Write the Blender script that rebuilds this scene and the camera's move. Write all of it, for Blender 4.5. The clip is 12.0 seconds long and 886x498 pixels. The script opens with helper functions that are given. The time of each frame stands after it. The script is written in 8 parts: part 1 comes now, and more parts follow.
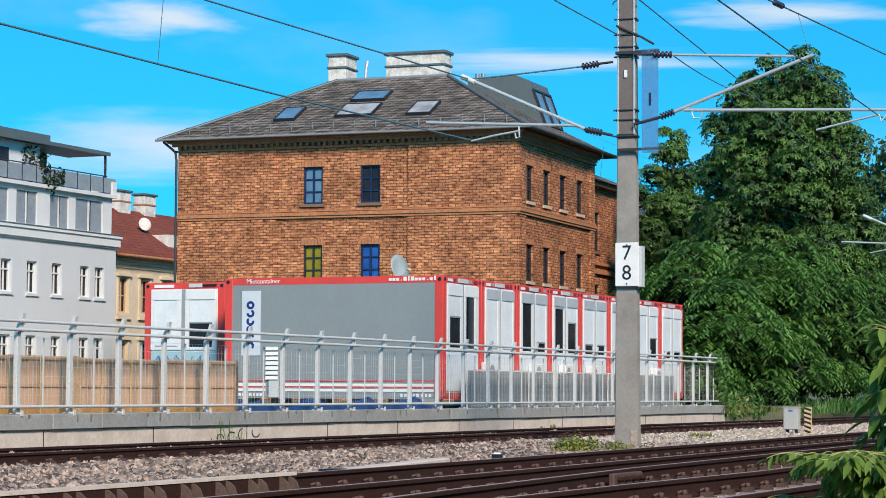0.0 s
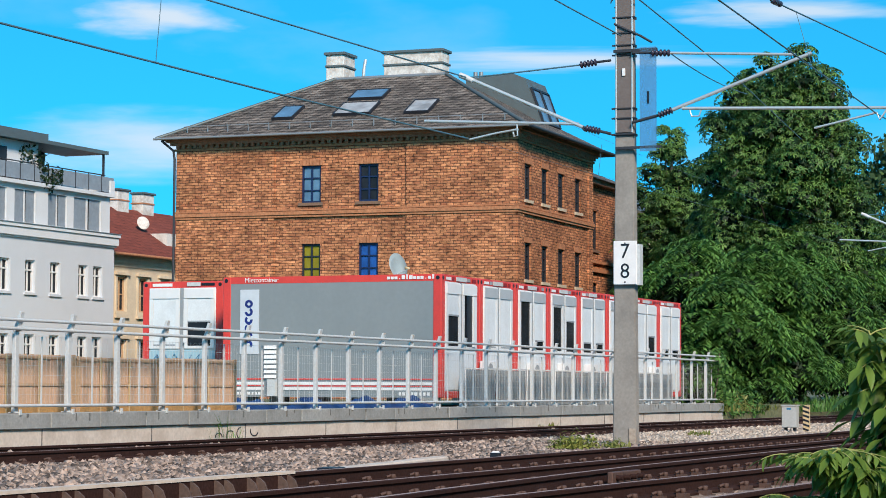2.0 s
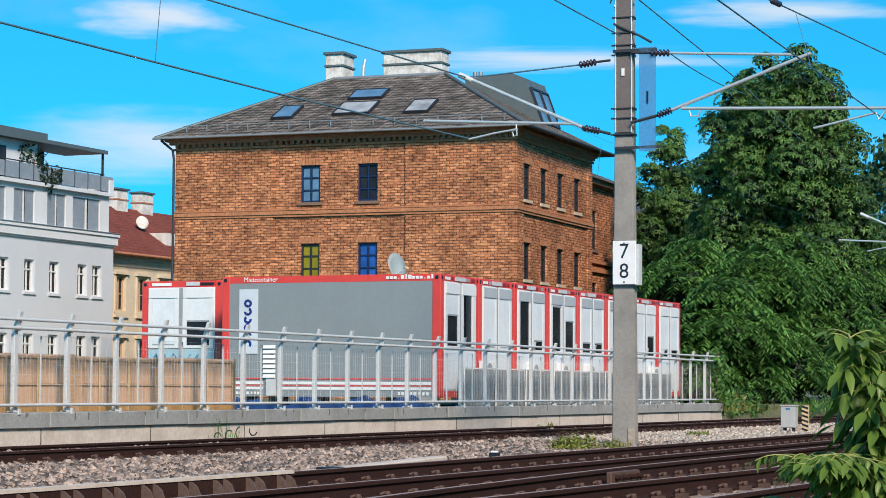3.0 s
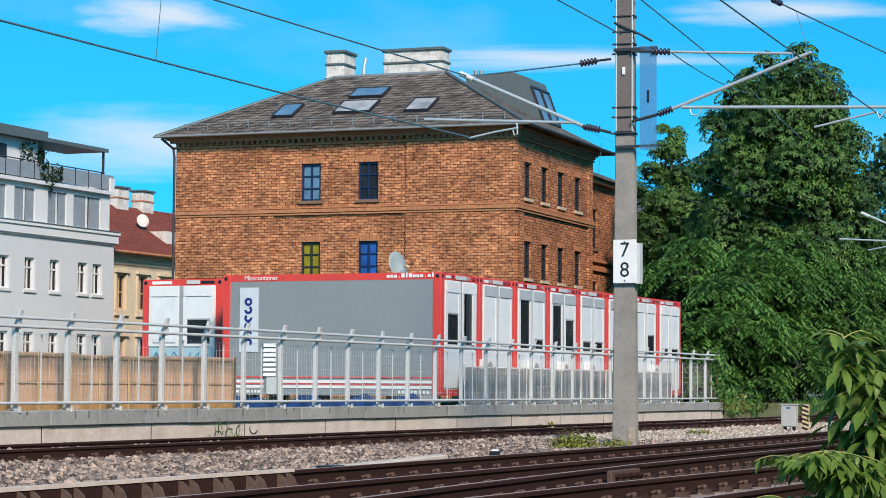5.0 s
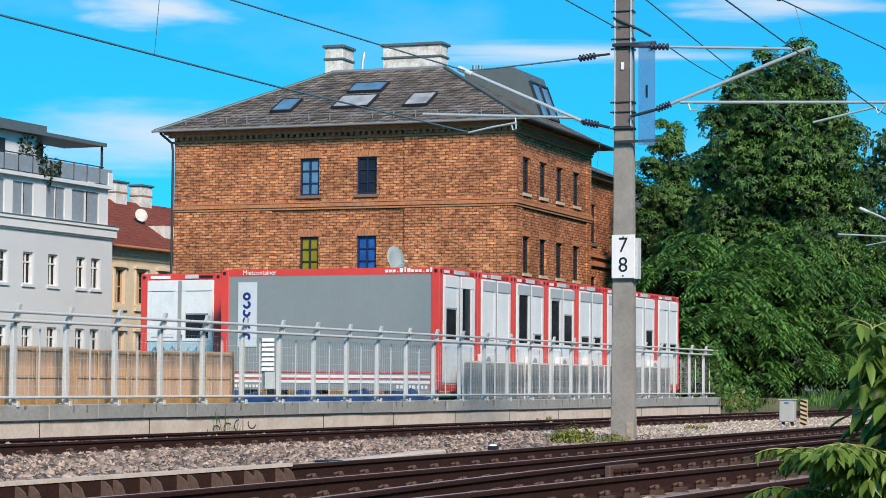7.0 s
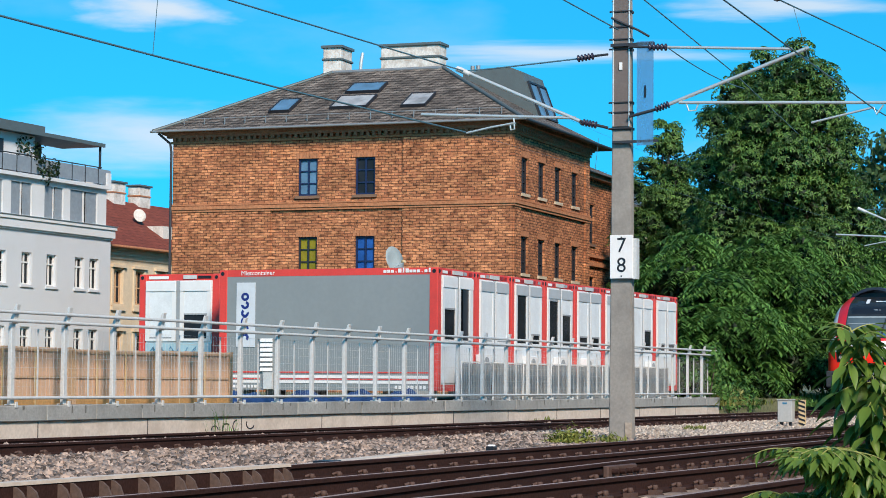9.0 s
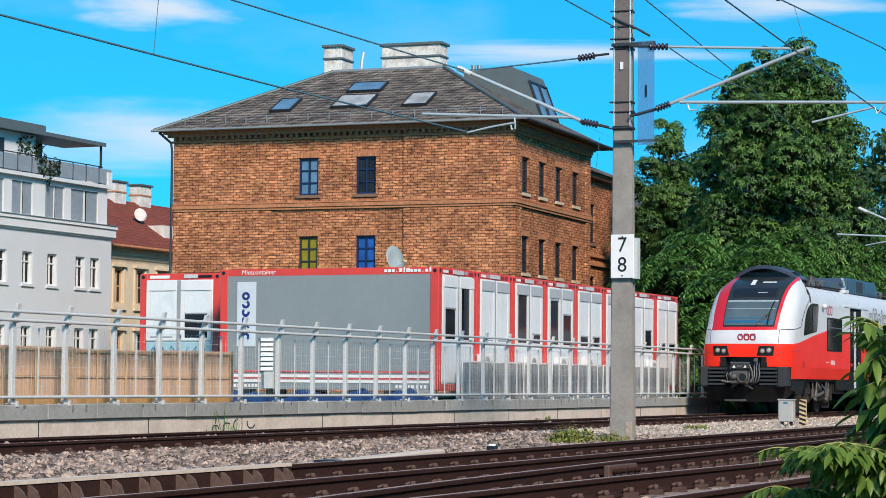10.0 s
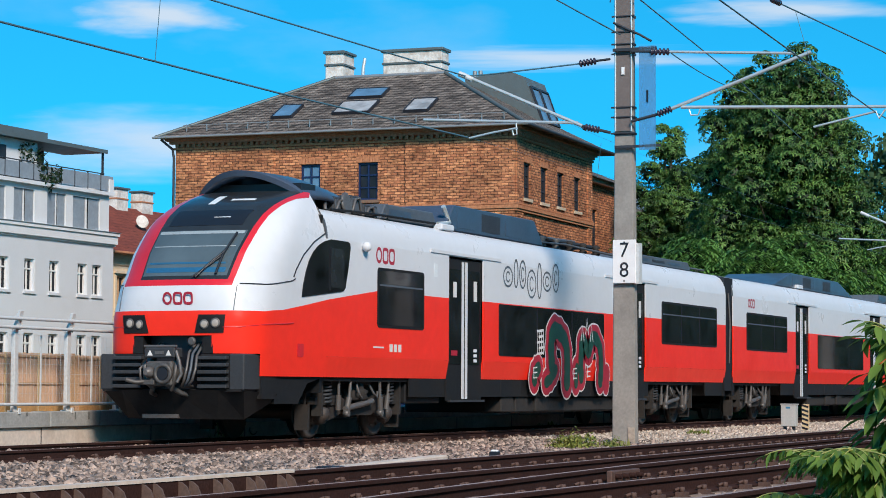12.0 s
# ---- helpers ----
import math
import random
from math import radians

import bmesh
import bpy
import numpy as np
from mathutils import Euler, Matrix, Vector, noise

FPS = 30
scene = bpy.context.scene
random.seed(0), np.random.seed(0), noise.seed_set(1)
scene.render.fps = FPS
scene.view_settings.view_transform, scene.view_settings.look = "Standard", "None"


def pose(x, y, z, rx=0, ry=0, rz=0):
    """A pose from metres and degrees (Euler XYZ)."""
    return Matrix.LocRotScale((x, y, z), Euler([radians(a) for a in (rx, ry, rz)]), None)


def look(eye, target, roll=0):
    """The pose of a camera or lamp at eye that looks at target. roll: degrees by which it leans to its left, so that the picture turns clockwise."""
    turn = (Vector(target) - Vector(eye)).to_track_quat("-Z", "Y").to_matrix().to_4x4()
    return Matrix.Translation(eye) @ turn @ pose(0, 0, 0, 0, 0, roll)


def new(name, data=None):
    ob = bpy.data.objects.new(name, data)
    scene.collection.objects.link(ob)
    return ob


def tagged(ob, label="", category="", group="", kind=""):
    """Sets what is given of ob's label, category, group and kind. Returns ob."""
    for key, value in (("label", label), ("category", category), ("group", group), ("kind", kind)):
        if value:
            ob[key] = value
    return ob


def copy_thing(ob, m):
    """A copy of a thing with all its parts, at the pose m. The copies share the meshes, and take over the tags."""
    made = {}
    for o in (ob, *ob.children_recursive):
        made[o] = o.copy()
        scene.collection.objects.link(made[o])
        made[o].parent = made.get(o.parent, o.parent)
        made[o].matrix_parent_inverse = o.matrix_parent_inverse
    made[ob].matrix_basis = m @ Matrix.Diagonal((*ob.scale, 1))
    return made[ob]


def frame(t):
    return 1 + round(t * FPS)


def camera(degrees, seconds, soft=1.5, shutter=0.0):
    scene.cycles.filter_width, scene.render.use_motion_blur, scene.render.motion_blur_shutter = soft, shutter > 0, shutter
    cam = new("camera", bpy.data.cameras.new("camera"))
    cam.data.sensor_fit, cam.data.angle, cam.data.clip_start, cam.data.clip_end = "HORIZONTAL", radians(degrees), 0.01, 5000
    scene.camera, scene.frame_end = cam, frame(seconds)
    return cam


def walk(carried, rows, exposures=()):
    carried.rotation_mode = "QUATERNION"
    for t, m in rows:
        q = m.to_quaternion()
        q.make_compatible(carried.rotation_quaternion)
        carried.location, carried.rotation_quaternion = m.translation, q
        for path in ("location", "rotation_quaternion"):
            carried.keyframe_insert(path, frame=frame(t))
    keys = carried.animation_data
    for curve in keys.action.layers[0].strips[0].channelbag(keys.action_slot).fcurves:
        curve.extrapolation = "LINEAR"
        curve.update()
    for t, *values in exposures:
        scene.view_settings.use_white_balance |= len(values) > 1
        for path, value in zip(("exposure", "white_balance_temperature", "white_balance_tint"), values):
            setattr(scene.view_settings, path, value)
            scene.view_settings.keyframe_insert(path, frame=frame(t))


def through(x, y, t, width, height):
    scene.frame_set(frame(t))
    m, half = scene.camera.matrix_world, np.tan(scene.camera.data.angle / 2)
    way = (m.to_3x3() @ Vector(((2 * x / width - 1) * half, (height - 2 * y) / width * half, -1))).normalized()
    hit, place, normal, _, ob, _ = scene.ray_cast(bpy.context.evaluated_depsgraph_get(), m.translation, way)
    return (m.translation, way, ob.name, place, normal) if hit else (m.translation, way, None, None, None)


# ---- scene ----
# The world's x runs along the railway away from the camera, y across it, z = 0 at the top of the rails.
cam = camera(22.42, 12.0, soft=0.9)
walk(cam, [
    (0, pose(0, 0, 0.8, 93.617, -0.312, -66.611)),
    (0.5, pose(0, 0, 0.8, 93.595, -0.310, -66.633)),
    (1, pose(0, 0, 0.8, 93.595, -0.296, -66.655)),
    (1.5, pose(0, 0, 0.8, 93.573, -0.309, -66.677)),
    (2, pose(0, 0, 0.8, 93.579, -0.250, -66.652)),
    (2.5, pose(0, 0, 0.8, 93.595, -0.309, -66.655)),
    (3, pose(0, 0, 0.8, 93.573, -0.309, -66.677)),
    (5, pose(0, 0, 0.8, 93.537, -0.368, -66.667)),
    (5.5, pose(0, 0, 0.8, 93.393, -0.439, -66.707)),
    (6, pose(0, 0, 0.8, 93.424, -0.493, -66.693)),
    (6.5, pose(0, 0, 0.8, 93.455, -0.436, -66.672)),
    (7, pose(0, 0, 0.8, 93.405, -0.430, -66.710)),
    (9, pose(0, 0, 0.8, 93.413, -0.422, -66.752)),
    (9.5, pose(0, 0, 0.8, 93.503, -0.445, -66.663)),
    (10, pose(0, 0, 0.8, 93.399, -0.453, -66.734)),
    (10.5, pose(0, 0, 0.8, 93.417, -0.289, -66.679)),
    (11, pose(0, 0, 0.8, 93.573, -0.292, -66.726)),
    (11.5, pose(0, 0, 0.8, 93.555, -0.334, -66.722)),
    (12, pose(0, 0, 0.8, 93.547, -0.268, -66.673)),
], exposures=[(0, 0.05, 6800, 15), (9.5, 0.05, 6800, 15), (11.5, 0.02, 6800, 15), (12, -0.06, 6600, 15)])

# ---- light ----
world = bpy.data.worlds.new("sky")
scene.world = world
world.use_nodes = True
SUN_DIR = Vector((-0.75, -0.66, 0.68)).normalized()
SUN_ELEV = math.asin(SUN_DIR.z)
SUN_ROT = math.atan2(SUN_DIR.x, SUN_DIR.y)


def build_sky():
    nt = world.node_tree
    n, l = nt.nodes, nt.links
    bg = n["Background"]
    sky = n.new("ShaderNodeTexSky")
    sky.sky_type = "NISHITA"
    sky.sun_disc = False
    sky.sun_elevation, sky.sun_rotation = SUN_ELEV, SUN_ROT
    sky.air_density, sky.dust_density, sky.ozone_density = 1.0, 0.3, 2.5
    tint = n.new("ShaderNodeMix")
    tint.data_type, tint.blend_type = "RGBA", "MULTIPLY"
    tint.inputs["Factor"].default_value = 1.0
    tint.inputs["B"].default_value = (0.045, 1.46, 1.74, 1)
    l.new(sky.outputs[0], tint.inputs["A"])
    co = n.new("ShaderNodeTexCoord")
    lift = n.new("ShaderNodeVectorMath")
    lift.operation = "MULTIPLY_ADD"
    lift.inputs[1].default_value, lift.inputs[2].default_value = (0.9, 0.9, 0.9), (0, 0, 0.16)
    l.new(co.outputs["Generated"], lift.inputs[0])
    l.new(lift.outputs[0], sky.inputs["Vector"])
    mp = n.new("ShaderNodeMapping")
    mp.inputs["Rotation"].default_value = (0, 0, radians(-23))
    mp.inputs["Scale"].default_value = (1.6, 5.0, 13.0)
    mp.inputs["Location"].default_value = (0.35, 0.2, 1.05)
    l.new(co.outputs["Generated"], mp.inputs["Vector"])
    cloud = n.new("ShaderNodeTexNoise")
    cloud.inputs["Scale"].default_value = 1.7
    cloud.inputs["Detail"].default_value = 6
    cloud.inputs["Roughness"].default_value = 0.5
    l.new(mp.outputs[0], cloud.inputs["Vector"])
    ramp = n.new("ShaderNodeValToRGB")
    ramp.color_ramp.elements[0].position, ramp.color_ramp.elements[1].position = 0.54, 0.74
    ramp.color_ramp.elements[1].color = (0.16, 0.16, 0.16, 1)
    l.new(cloud.outputs["Fac"], ramp.inputs["Fac"])
    # low bright streaks of cloud: direction, half width, half height
    total = ramp.outputs["Color"]
    for way, wide, high, most in (((0.859, 0.519, 0.106), 0.048, 0.017, 0.75), ((0.927, 0.359, 0.146), 0.035, 0.006, 0.75), ((0.848, 0.530, 0.163), 0.022, 0.010, 0.85), ((0.954, 0.298, 0.166), 0.016, 0.007, 0.75)):
        away = n.new("ShaderNodeVectorMath")
        away.operation = "SUBTRACT"
        away.inputs[1].default_value = way
        l.new(co.outputs["Generated"], away.inputs[0])
        turn = n.new("ShaderNodeMapping")
        turn.inputs["Rotation"].default_value = (0, 0, radians(66.6))
        turn.inputs["Scale"].default_value = (1 / wide, 0.6, 1 / high)
        l.new(away.outputs[0], turn.inputs["Vector"])
        far = n.new("ShaderNodeVectorMath")
        far.operation = "LENGTH"
        l.new(turn.outputs[0], far.inputs[0])
        wisp = n.new("ShaderNodeTexNoise")
        wisp.inputs["Scale"].default_value, wisp.inputs["Detail"].default_value = 1.3, 6
        l.new(turn.outputs[0], wisp.inputs["Vector"])
        edge = n.new("ShaderNodeMath")
        edge.operation = "MULTIPLY_ADD"
        edge.inputs[1].default_value = 1.5
        l.new(wisp.outputs["Fac"], edge.inputs[0])
        l.new(far.outputs["Value"], edge.inputs[2])
        rng = n.new("ShaderNodeMapRange")
        rng.interpolation_type = "SMOOTHSTEP"
        rng.inputs["From Min"].default_value, rng.inputs["From Max"].default_value = 1.75, 0.85
        rng.inputs["To Min"].default_value, rng.inputs["To Max"].default_value = 0.0, most
        l.new(edge.outputs[0], rng.inputs["Value"])
        top = n.new("ShaderNodeMath")
        top.operation = "MAXIMUM"
        l.new(total, top.inputs[0])
        l.new(rng.outputs["Result"], top.inputs[1])
        total = top.outputs[0]
    mix = n.new("ShaderNodeMix")
    mix.data_type = "RGBA"
    mix.inputs["B"].default_value = (6.6, 7.6, 8.4, 1)
    l.new(total, mix.inputs["Factor"])
    l.new(tint.outputs["Result"], mix.inputs["A"])
    l.new(mix.outputs["Result"], bg.inputs["Color"])
    bg.inputs["Strength"].default_value = 0.11


build_sky()
sun = new("sun", bpy.data.lights.new("sun", "SUN"))
sun.data.energy, sun.data.angle, sun.data.color = 4.7, radians(12), (1.0, 0.87, 0.72)
sun.matrix_world = look(SUN_DIR * 50, (0, 0, 0))


# ---- materials ----
def ramp_node(n, stops):
    r = n.new("ShaderNodeValToRGB")
    while len(r.color_ramp.elements) < len(stops):
        r.color_ramp.elements.new(0.5)
    for e, (p, c) in zip(r.color_ramp.elements, stops):
        e.position, e.color = p, (*c, 1)
    return r


def shade(c, k):
    return tuple(min(1.0, max(0.0, v * k)) for v in c)


def mat(name, color, rough=0.6, metal=0.0, var=0.18, grain=30.0, stain=1.2, bump=0.15, bump_dist=0.004, dirt=None, dirt_amount=0.35,
        per_piece=0.0, island=0.0, coat=0.0, spec=0.5):
    """A surface with fine grain, broad blotches, relief, and dirt in patches."""
    m = bpy.data.materials.new(name)
    m.use_nodes = True
    n, l = m.node_tree.nodes, m.node_tree.links
    b = n["Principled BSDF"]
    b.inputs["Metallic"].default_value = metal
    b.inputs["Coat Weight"].default_value = coat
    b.inputs["Specular IOR Level"].default_value = spec
    co = n.new("ShaderNodeTexCoord")
    fine, broad = n.new("ShaderNodeTexNoise"), n.new("ShaderNodeTexNoise")
    fine.inputs["Scale"].default_value, fine.inputs["Detail"].default_value = grain, 5
    broad.inputs["Scale"].default_value, broad.inputs["Detail"].default_value = stain, 6
    broad.inputs["Roughness"].default_value = 0.65
    for t in (fine, broad):
        l.new(co.outputs["Object"], t.inputs["Vector"])
    r = ramp_node(n, [(0.25, shade(color, 1 - var)), (0.75, shade(color, 1 + var))])
    l.new(fine.outputs["Fac"], r.inputs["Fac"])
    mx = n.new("ShaderNodeMix")
    mx.data_type = "RGBA"
    d = ramp_node(n, [(0.45, (0, 0, 0)), (0.72, (dirt_amount,) * 3)])
    l.new(broad.outputs["Fac"], d.inputs["Fac"])
    l.new(d.outputs["Color"], mx.inputs["Factor"])
    l.new(r.outputs["Color"], mx.inputs["A"])
    mx.inputs["B"].default_value = (*(dirt or shade(color, 0.6)), 1)
    last = mx.outputs["Result"]
    if per_piece or island:
        src = n.new("ShaderNodeObjectInfo").outputs["Random"] if per_piece else n.new("ShaderNodeNewGeometry").outputs["Random Per Island"]
        k = per_piece or island
        rr = ramp_node(n, [(0.0, (1 - k,) * 3), (1.0, (1 + k,) * 3)])
        l.new(src, rr.inputs["Fac"])
        mm = n.new("ShaderNodeMix")
        mm.data_type, mm.blend_type = "RGBA", "MULTIPLY"
        mm.inputs["Factor"].default_value = 1.0
        l.new(last, mm.inputs["A"])
        l.new(rr.outputs["Color"], mm.inputs["B"])
        last = mm.outputs["Result"]
    l.new(last, b.inputs["Base Color"])
    rg = n.new("ShaderNodeMapRange")
    rg.inputs["To Min"].default_value, rg.inputs["To Max"].default_value = max(0.02, rough - 0.12), min(1, rough + 0.12)
    l.new(broad.outputs["Fac"], rg.inputs["Value"])
    l.new(rg.outputs["Result"], b.inputs["Roughness"])
    if bump:
        bp = n.new("ShaderNodeBump")
        bp.inputs["Strength"].default_value, bp.inputs["Distance"].default_value = bump, bump_dist
        l.new(fine.outputs["Fac"], bp.inputs["Height"])
        l.new(bp.outputs["Normal"], b.inputs["Normal"])
    return m


def brick_mat(name, c1, c2, mortar, width, height, joint=0.012, bump=0.6, offset=0.5, rough=0.85, contrast=0.4, wander=(0.04, 0.03, 0), spots=(3.6, 9.0, 1)):
    """Coursed pieces on upright walls (or along a slope), with uneven colours and soot."""
    m = bpy.data.materials.new(name)
    m.use_nodes = True
    n, l = m.node_tree.nodes, m.node_tree.links
    b = n["Principled BSDF"]
    b.inputs["Roughness"].default_value = rough
    b.inputs["Specular IOR Level"].default_value = 0.25
    co = n.new("ShaderNodeTexCoord")
    sp, cb, ad = n.new("ShaderNodeSeparateXYZ"), n.new("ShaderNodeCombineXYZ"), n.new("ShaderNodeMath")
    l.new(co.outputs["Object"], sp.inputs[0])
    ad.operation = "ADD"
    l.new(sp.outputs["X"], ad.inputs[0])
    l.new(sp.outputs["Y"], ad.inputs[1])
    l.new(ad.outputs[0], cb.inputs["X"])
    l.new(sp.outputs["Z"], cb.inputs["Y"])
    warp = n.new("ShaderNodeTexNoise")
    warp.inputs["Scale"].default_value, warp.inputs["Detail"].default_value = 2.6, 5
    l.new(cb.outputs[0], warp.inputs["Vector"])
    wm = n.new("ShaderNodeVectorMath")
    wm.operation = "MULTIPLY_ADD"
    wm.inputs[1].default_value = wander
    l.new(warp.outputs["Color"], wm.inputs[0])
    l.new(cb.outputs[0], wm.inputs[2])
    br = n.new("ShaderNodeTexBrick")
    br.offset = offset
    br.inputs["Color1"].default_value, br.inputs["Color2"].default_value = (*c1, 1), (*c2, 1)
    br.inputs["Mortar"].default_value = (*mortar, 1)
    br.inputs["Scale"].default_value = 1.0
    br.inputs["Mortar Size"].default_value, br.inputs["Mortar Smooth"].default_value = joint, 0.4
    br.inputs["Brick Width"].default_value, br.inputs["Row Height"].default_value = width, height
    br.inputs["Bias"].default_value = -0.1
    l.new(wm.outputs[0], br.inputs["Vector"])
    st, sf = n.new("ShaderNodeTexNoise"), n.new("ShaderNodeTexNoise")
    st.inputs["Scale"].default_value, st.inputs["Detail"].default_value = 0.55, 9
    st.inputs["Roughness"].default_value = 0.7
    sf.inputs["Scale"].default_value, sf.inputs["Detail"].default_value = 1.0, 3
    stretch = n.new("ShaderNodeMapping")
    stretch.inputs["Scale"].default_value = spots
    l.new(cb.outputs[0], stretch.inputs["Vector"])
    l.new(stretch.outputs[0], sf.inputs["Vector"])
    l.new(cb.outputs[0], st.inputs["Vector"])
    r1 = ramp_node(n, [(0.38, (1, 1, 1)), (0.72, (1 - contrast,) * 3)])
    r2 = ramp_node(n, [(0.3, (1 - contrast * 1.1,) * 3), (0.5, (1, 1, 1)), (0.72, (1 + contrast * 0.55,) * 3)])
    l.new(st.outputs["Fac"], r1.inputs["Fac"])
    l.new(sf.outputs["Fac"], r2.inputs["Fac"])
    last = br.outputs["Color"]
    for r in (r1, r2):
        mm = n.new("ShaderNodeMix")
        mm.data_type, mm.blend_type = "RGBA", "MULTIPLY"
        mm.inputs["Factor"].default_value = 1.0
        l.new(last, mm.inputs["A"])
        l.new(r.outputs["Color"], mm.inputs["B"])
        last = mm.outputs["Result"]
    l.new(last, b.inputs["Base Color"])
    bp = n.new("ShaderNodeBump")
    bp.inputs["Strength"].default_value, bp.inputs["Distance"].default_value = bump, 0.03
    h = n.new("ShaderNodeMath")
    h.operation = "MULTIPLY_ADD"
    h.inputs[1].default_value = -0.6
    l.new(br.outputs["Fac"], h.inputs[0])
    l.new(sf.outputs["Fac"], h.inputs[2])
    l.new(h.outputs[0], bp.inputs["Height"])
    l.new(bp.outputs["Normal"], b.inputs["Normal"])
    return m


def glass_mat(name, tint, rough=0.06, var=0.5):
    """Dark window glass: a glossy sheet before an unlit room."""
    m = mat(name, tint, rough, 0.0, var, 1.5, 0.8, 0.03, 0.01, spec=0.12)
    return m


BRICK = brick_mat("brick", (0.73, 0.31, 0.145), (0.42, 0.15, 0.075), (0.13, 0.062, 0.042), 0.33, 0.125, 0.014, bump=1.0, contrast=0.62, wander=(0.16, 0.075, 0))
BRICK_TRIM = mat("brick_trim", (0.44, 0.18, 0.085), 0.85, var=0.35, grain=9, stain=2, bump=0.5, bump_dist=0.02)
BRICK_DARK = mat("brick_dark", (0.34, 0.145, 0.08), 0.85, var=0.35, grain=9, bump=0.5, bump_dist=0.02)
SLATE = brick_mat("slate", (0.15, 0.125, 0.11), (0.29, 0.245, 0.21), (0.035, 0.03, 0.027), 0.34, 0.155, 0.022, 0.9, contrast=0.6, wander=(0.08, 0.03, 0), spots=(2.6, 4.0, 1))
ZINC = mat("zinc", (0.33, 0.34, 0.35), 0.45, 0.5, bump=0.1)
# bluish grey; on the attic windows it paints the reflected sky
PALE_SKY_GREY = mat("pale_sky_grey", (0.25, 0.29, 0.33), 0.5, var=0.12, grain=6)
LEAD = mat("grey_sheet_metal", (0.13, 0.155, 0.155), 0.5, 0.3, var=0.12)
PLASTER_WHITE = mat("white_plaster", (0.66, 0.68, 0.70), 0.85, var=0.05, grain=14, stain=0.5, bump=0.2, dirt=(0.55, 0.56, 0.57), dirt_amount=0.5)
PLASTER_GREY = mat("pale_grey_plaster", (0.60, 0.63, 0.67), 0.85, var=0.05, grain=14, stain=0.35, bump=0.2, dirt=(0.52, 0.55, 0.58), dirt_amount=0.5)
PLASTER_CREAM = mat("cream_plaster", (0.68, 0.57, 0.42), 0.85, var=0.08, grain=8, stain=0.7, bump=0.2, dirt=(0.50, 0.41, 0.30), dirt_amount=0.6)
CHIMNEY_WHITE = mat("limewashed_brick", (0.68, 0.66, 0.62), 0.9, var=0.15, grain=12, stain=1.9, bump=0.5, dirt=(0.33, 0.26, 0.21), dirt_amount=0.85)
ROOF_RED = brick_mat("red_tiles", (0.27, 0.07, 0.045), (0.19, 0.05, 0.035), (0.09, 0.025, 0.02), 0.3, 0.2, 0.012, 0.5, contrast=0.25)
WIN_DARK = mat("dark_window_frame", (0.02, 0.022, 0.03), 0.5, var=0.1)
WIN_BLUE = mat("blue_window_frame", (0.008, 0.02, 0.075), 0.45, var=0.1)
WIN_WHITE = mat("white_window_frame", (0.75, 0.75, 0.75), 0.5, var=0.05)
SILL = mat("stone_sill", (0.20, 0.115, 0.075), 0.8, var=0.2, grain=10)
SILL_PALE = mat("pale_stone_sill", (0.55, 0.45, 0.33), 0.8, var=0.15, grain=10)
GLASS = glass_mat("window_glass", (0.02, 0.024, 0.03))
GLASS_SKY = glass_mat("pale_blue_window_glass", (0.10, 0.21, 0.33), 0.1, 0.25)
GLASS_YELLOW = glass_mat("yellow_blind_behind_glass", (0.23, 0.20, 0.02), 0.15, 0.35)
GLASS_BLUE = glass_mat("blue_blind_behind_glass", (0.02, 0.10, 0.36), 0.15, 0.3)
GLASS_WHITE = glass_mat("white_blind_behind_glass", (0.34, 0.35, 0.36), 0.15, 0.4)
RED = mat("red_steel_paint", (0.72, 0.062, 0.05), 0.42, var=0.06, grain=20, stain=1.5, bump=0.05, dirt=(0.45, 0.05, 0.04), dirt_amount=0.4)
GREY_PANEL = mat("grey_cladding", (0.235, 0.27, 0.285), 0.5, var=0.04, grain=8, stain=0.6, bump=0.06, dirt=(0.2, 0.23, 0.245), dirt_amount=0.5)
WHITE_PANEL = mat("white_cladding", (0.74, 0.76, 0.77), 0.45, var=0.03, grain=8, stain=0.8, bump=0.04, dirt=(0.6, 0.62, 0.63), dirt_amount=0.4)
SHUTTER = mat("grey_roller_shutter", (0.72, 0.77, 0.80), 0.5, var=0.06, grain=25, bump=0.1)
SHUTTER_BOX = mat("grey_shutter_box", (0.42, 0.46, 0.49), 0.5, var=0.06)
CABINET_GREY = mat("pale_cabinet_paint", (0.44, 0.45, 0.44), 0.55, var=0.1, stain=3, dirt=(0.33, 0.33, 0.31))
GREY_FRAME = mat("grey_frame", (0.30, 0.33, 0.35), 0.5, var=0.08)
SIGN_PALE = mat("pale_sign_sheet", (0.60, 0.66, 0.72), 0.45, var=0.04)
T_PRINT_RED = mat("dark_red_fitting", (0.30, 0.02, 0.025), 0.5, var=0.1)
INK_BLUE = mat("dark_blue_print", (0.012, 0.03, 0.20), 0.4, var=0.05)
PRINT_WHITE = mat("white_print", (0.82, 0.82, 0.82), 0.4, var=0.03)
PRINT_BLACK = mat("black_print", (0.012, 0.014, 0.02), 0.4, var=0.1)
GALV = mat("galvanised_steel", (0.60, 0.62, 0.62), 0.5, 0.1, var=0.12, grain=25, stain=2.5, dirt=(0.46, 0.47, 0.47))
# rust darkened further: the shade on the rails' sides is in this colour
DARK_RUSTY_RAIL = mat("shade_dark_rail_rust", (0.040, 0.019, 0.016), 0.8, 0.1, var=0.4, grain=40, stain=2, bump=0.3, dirt=(0.02, 0.011, 0.009), spec=0.15)
RAIL_TOP = mat("worn_rail_head", (0.34, 0.25, 0.22), 0.65, 0.0, var=0.2, grain=30, dirt=(0.20, 0.14, 0.12), spec=0.3)
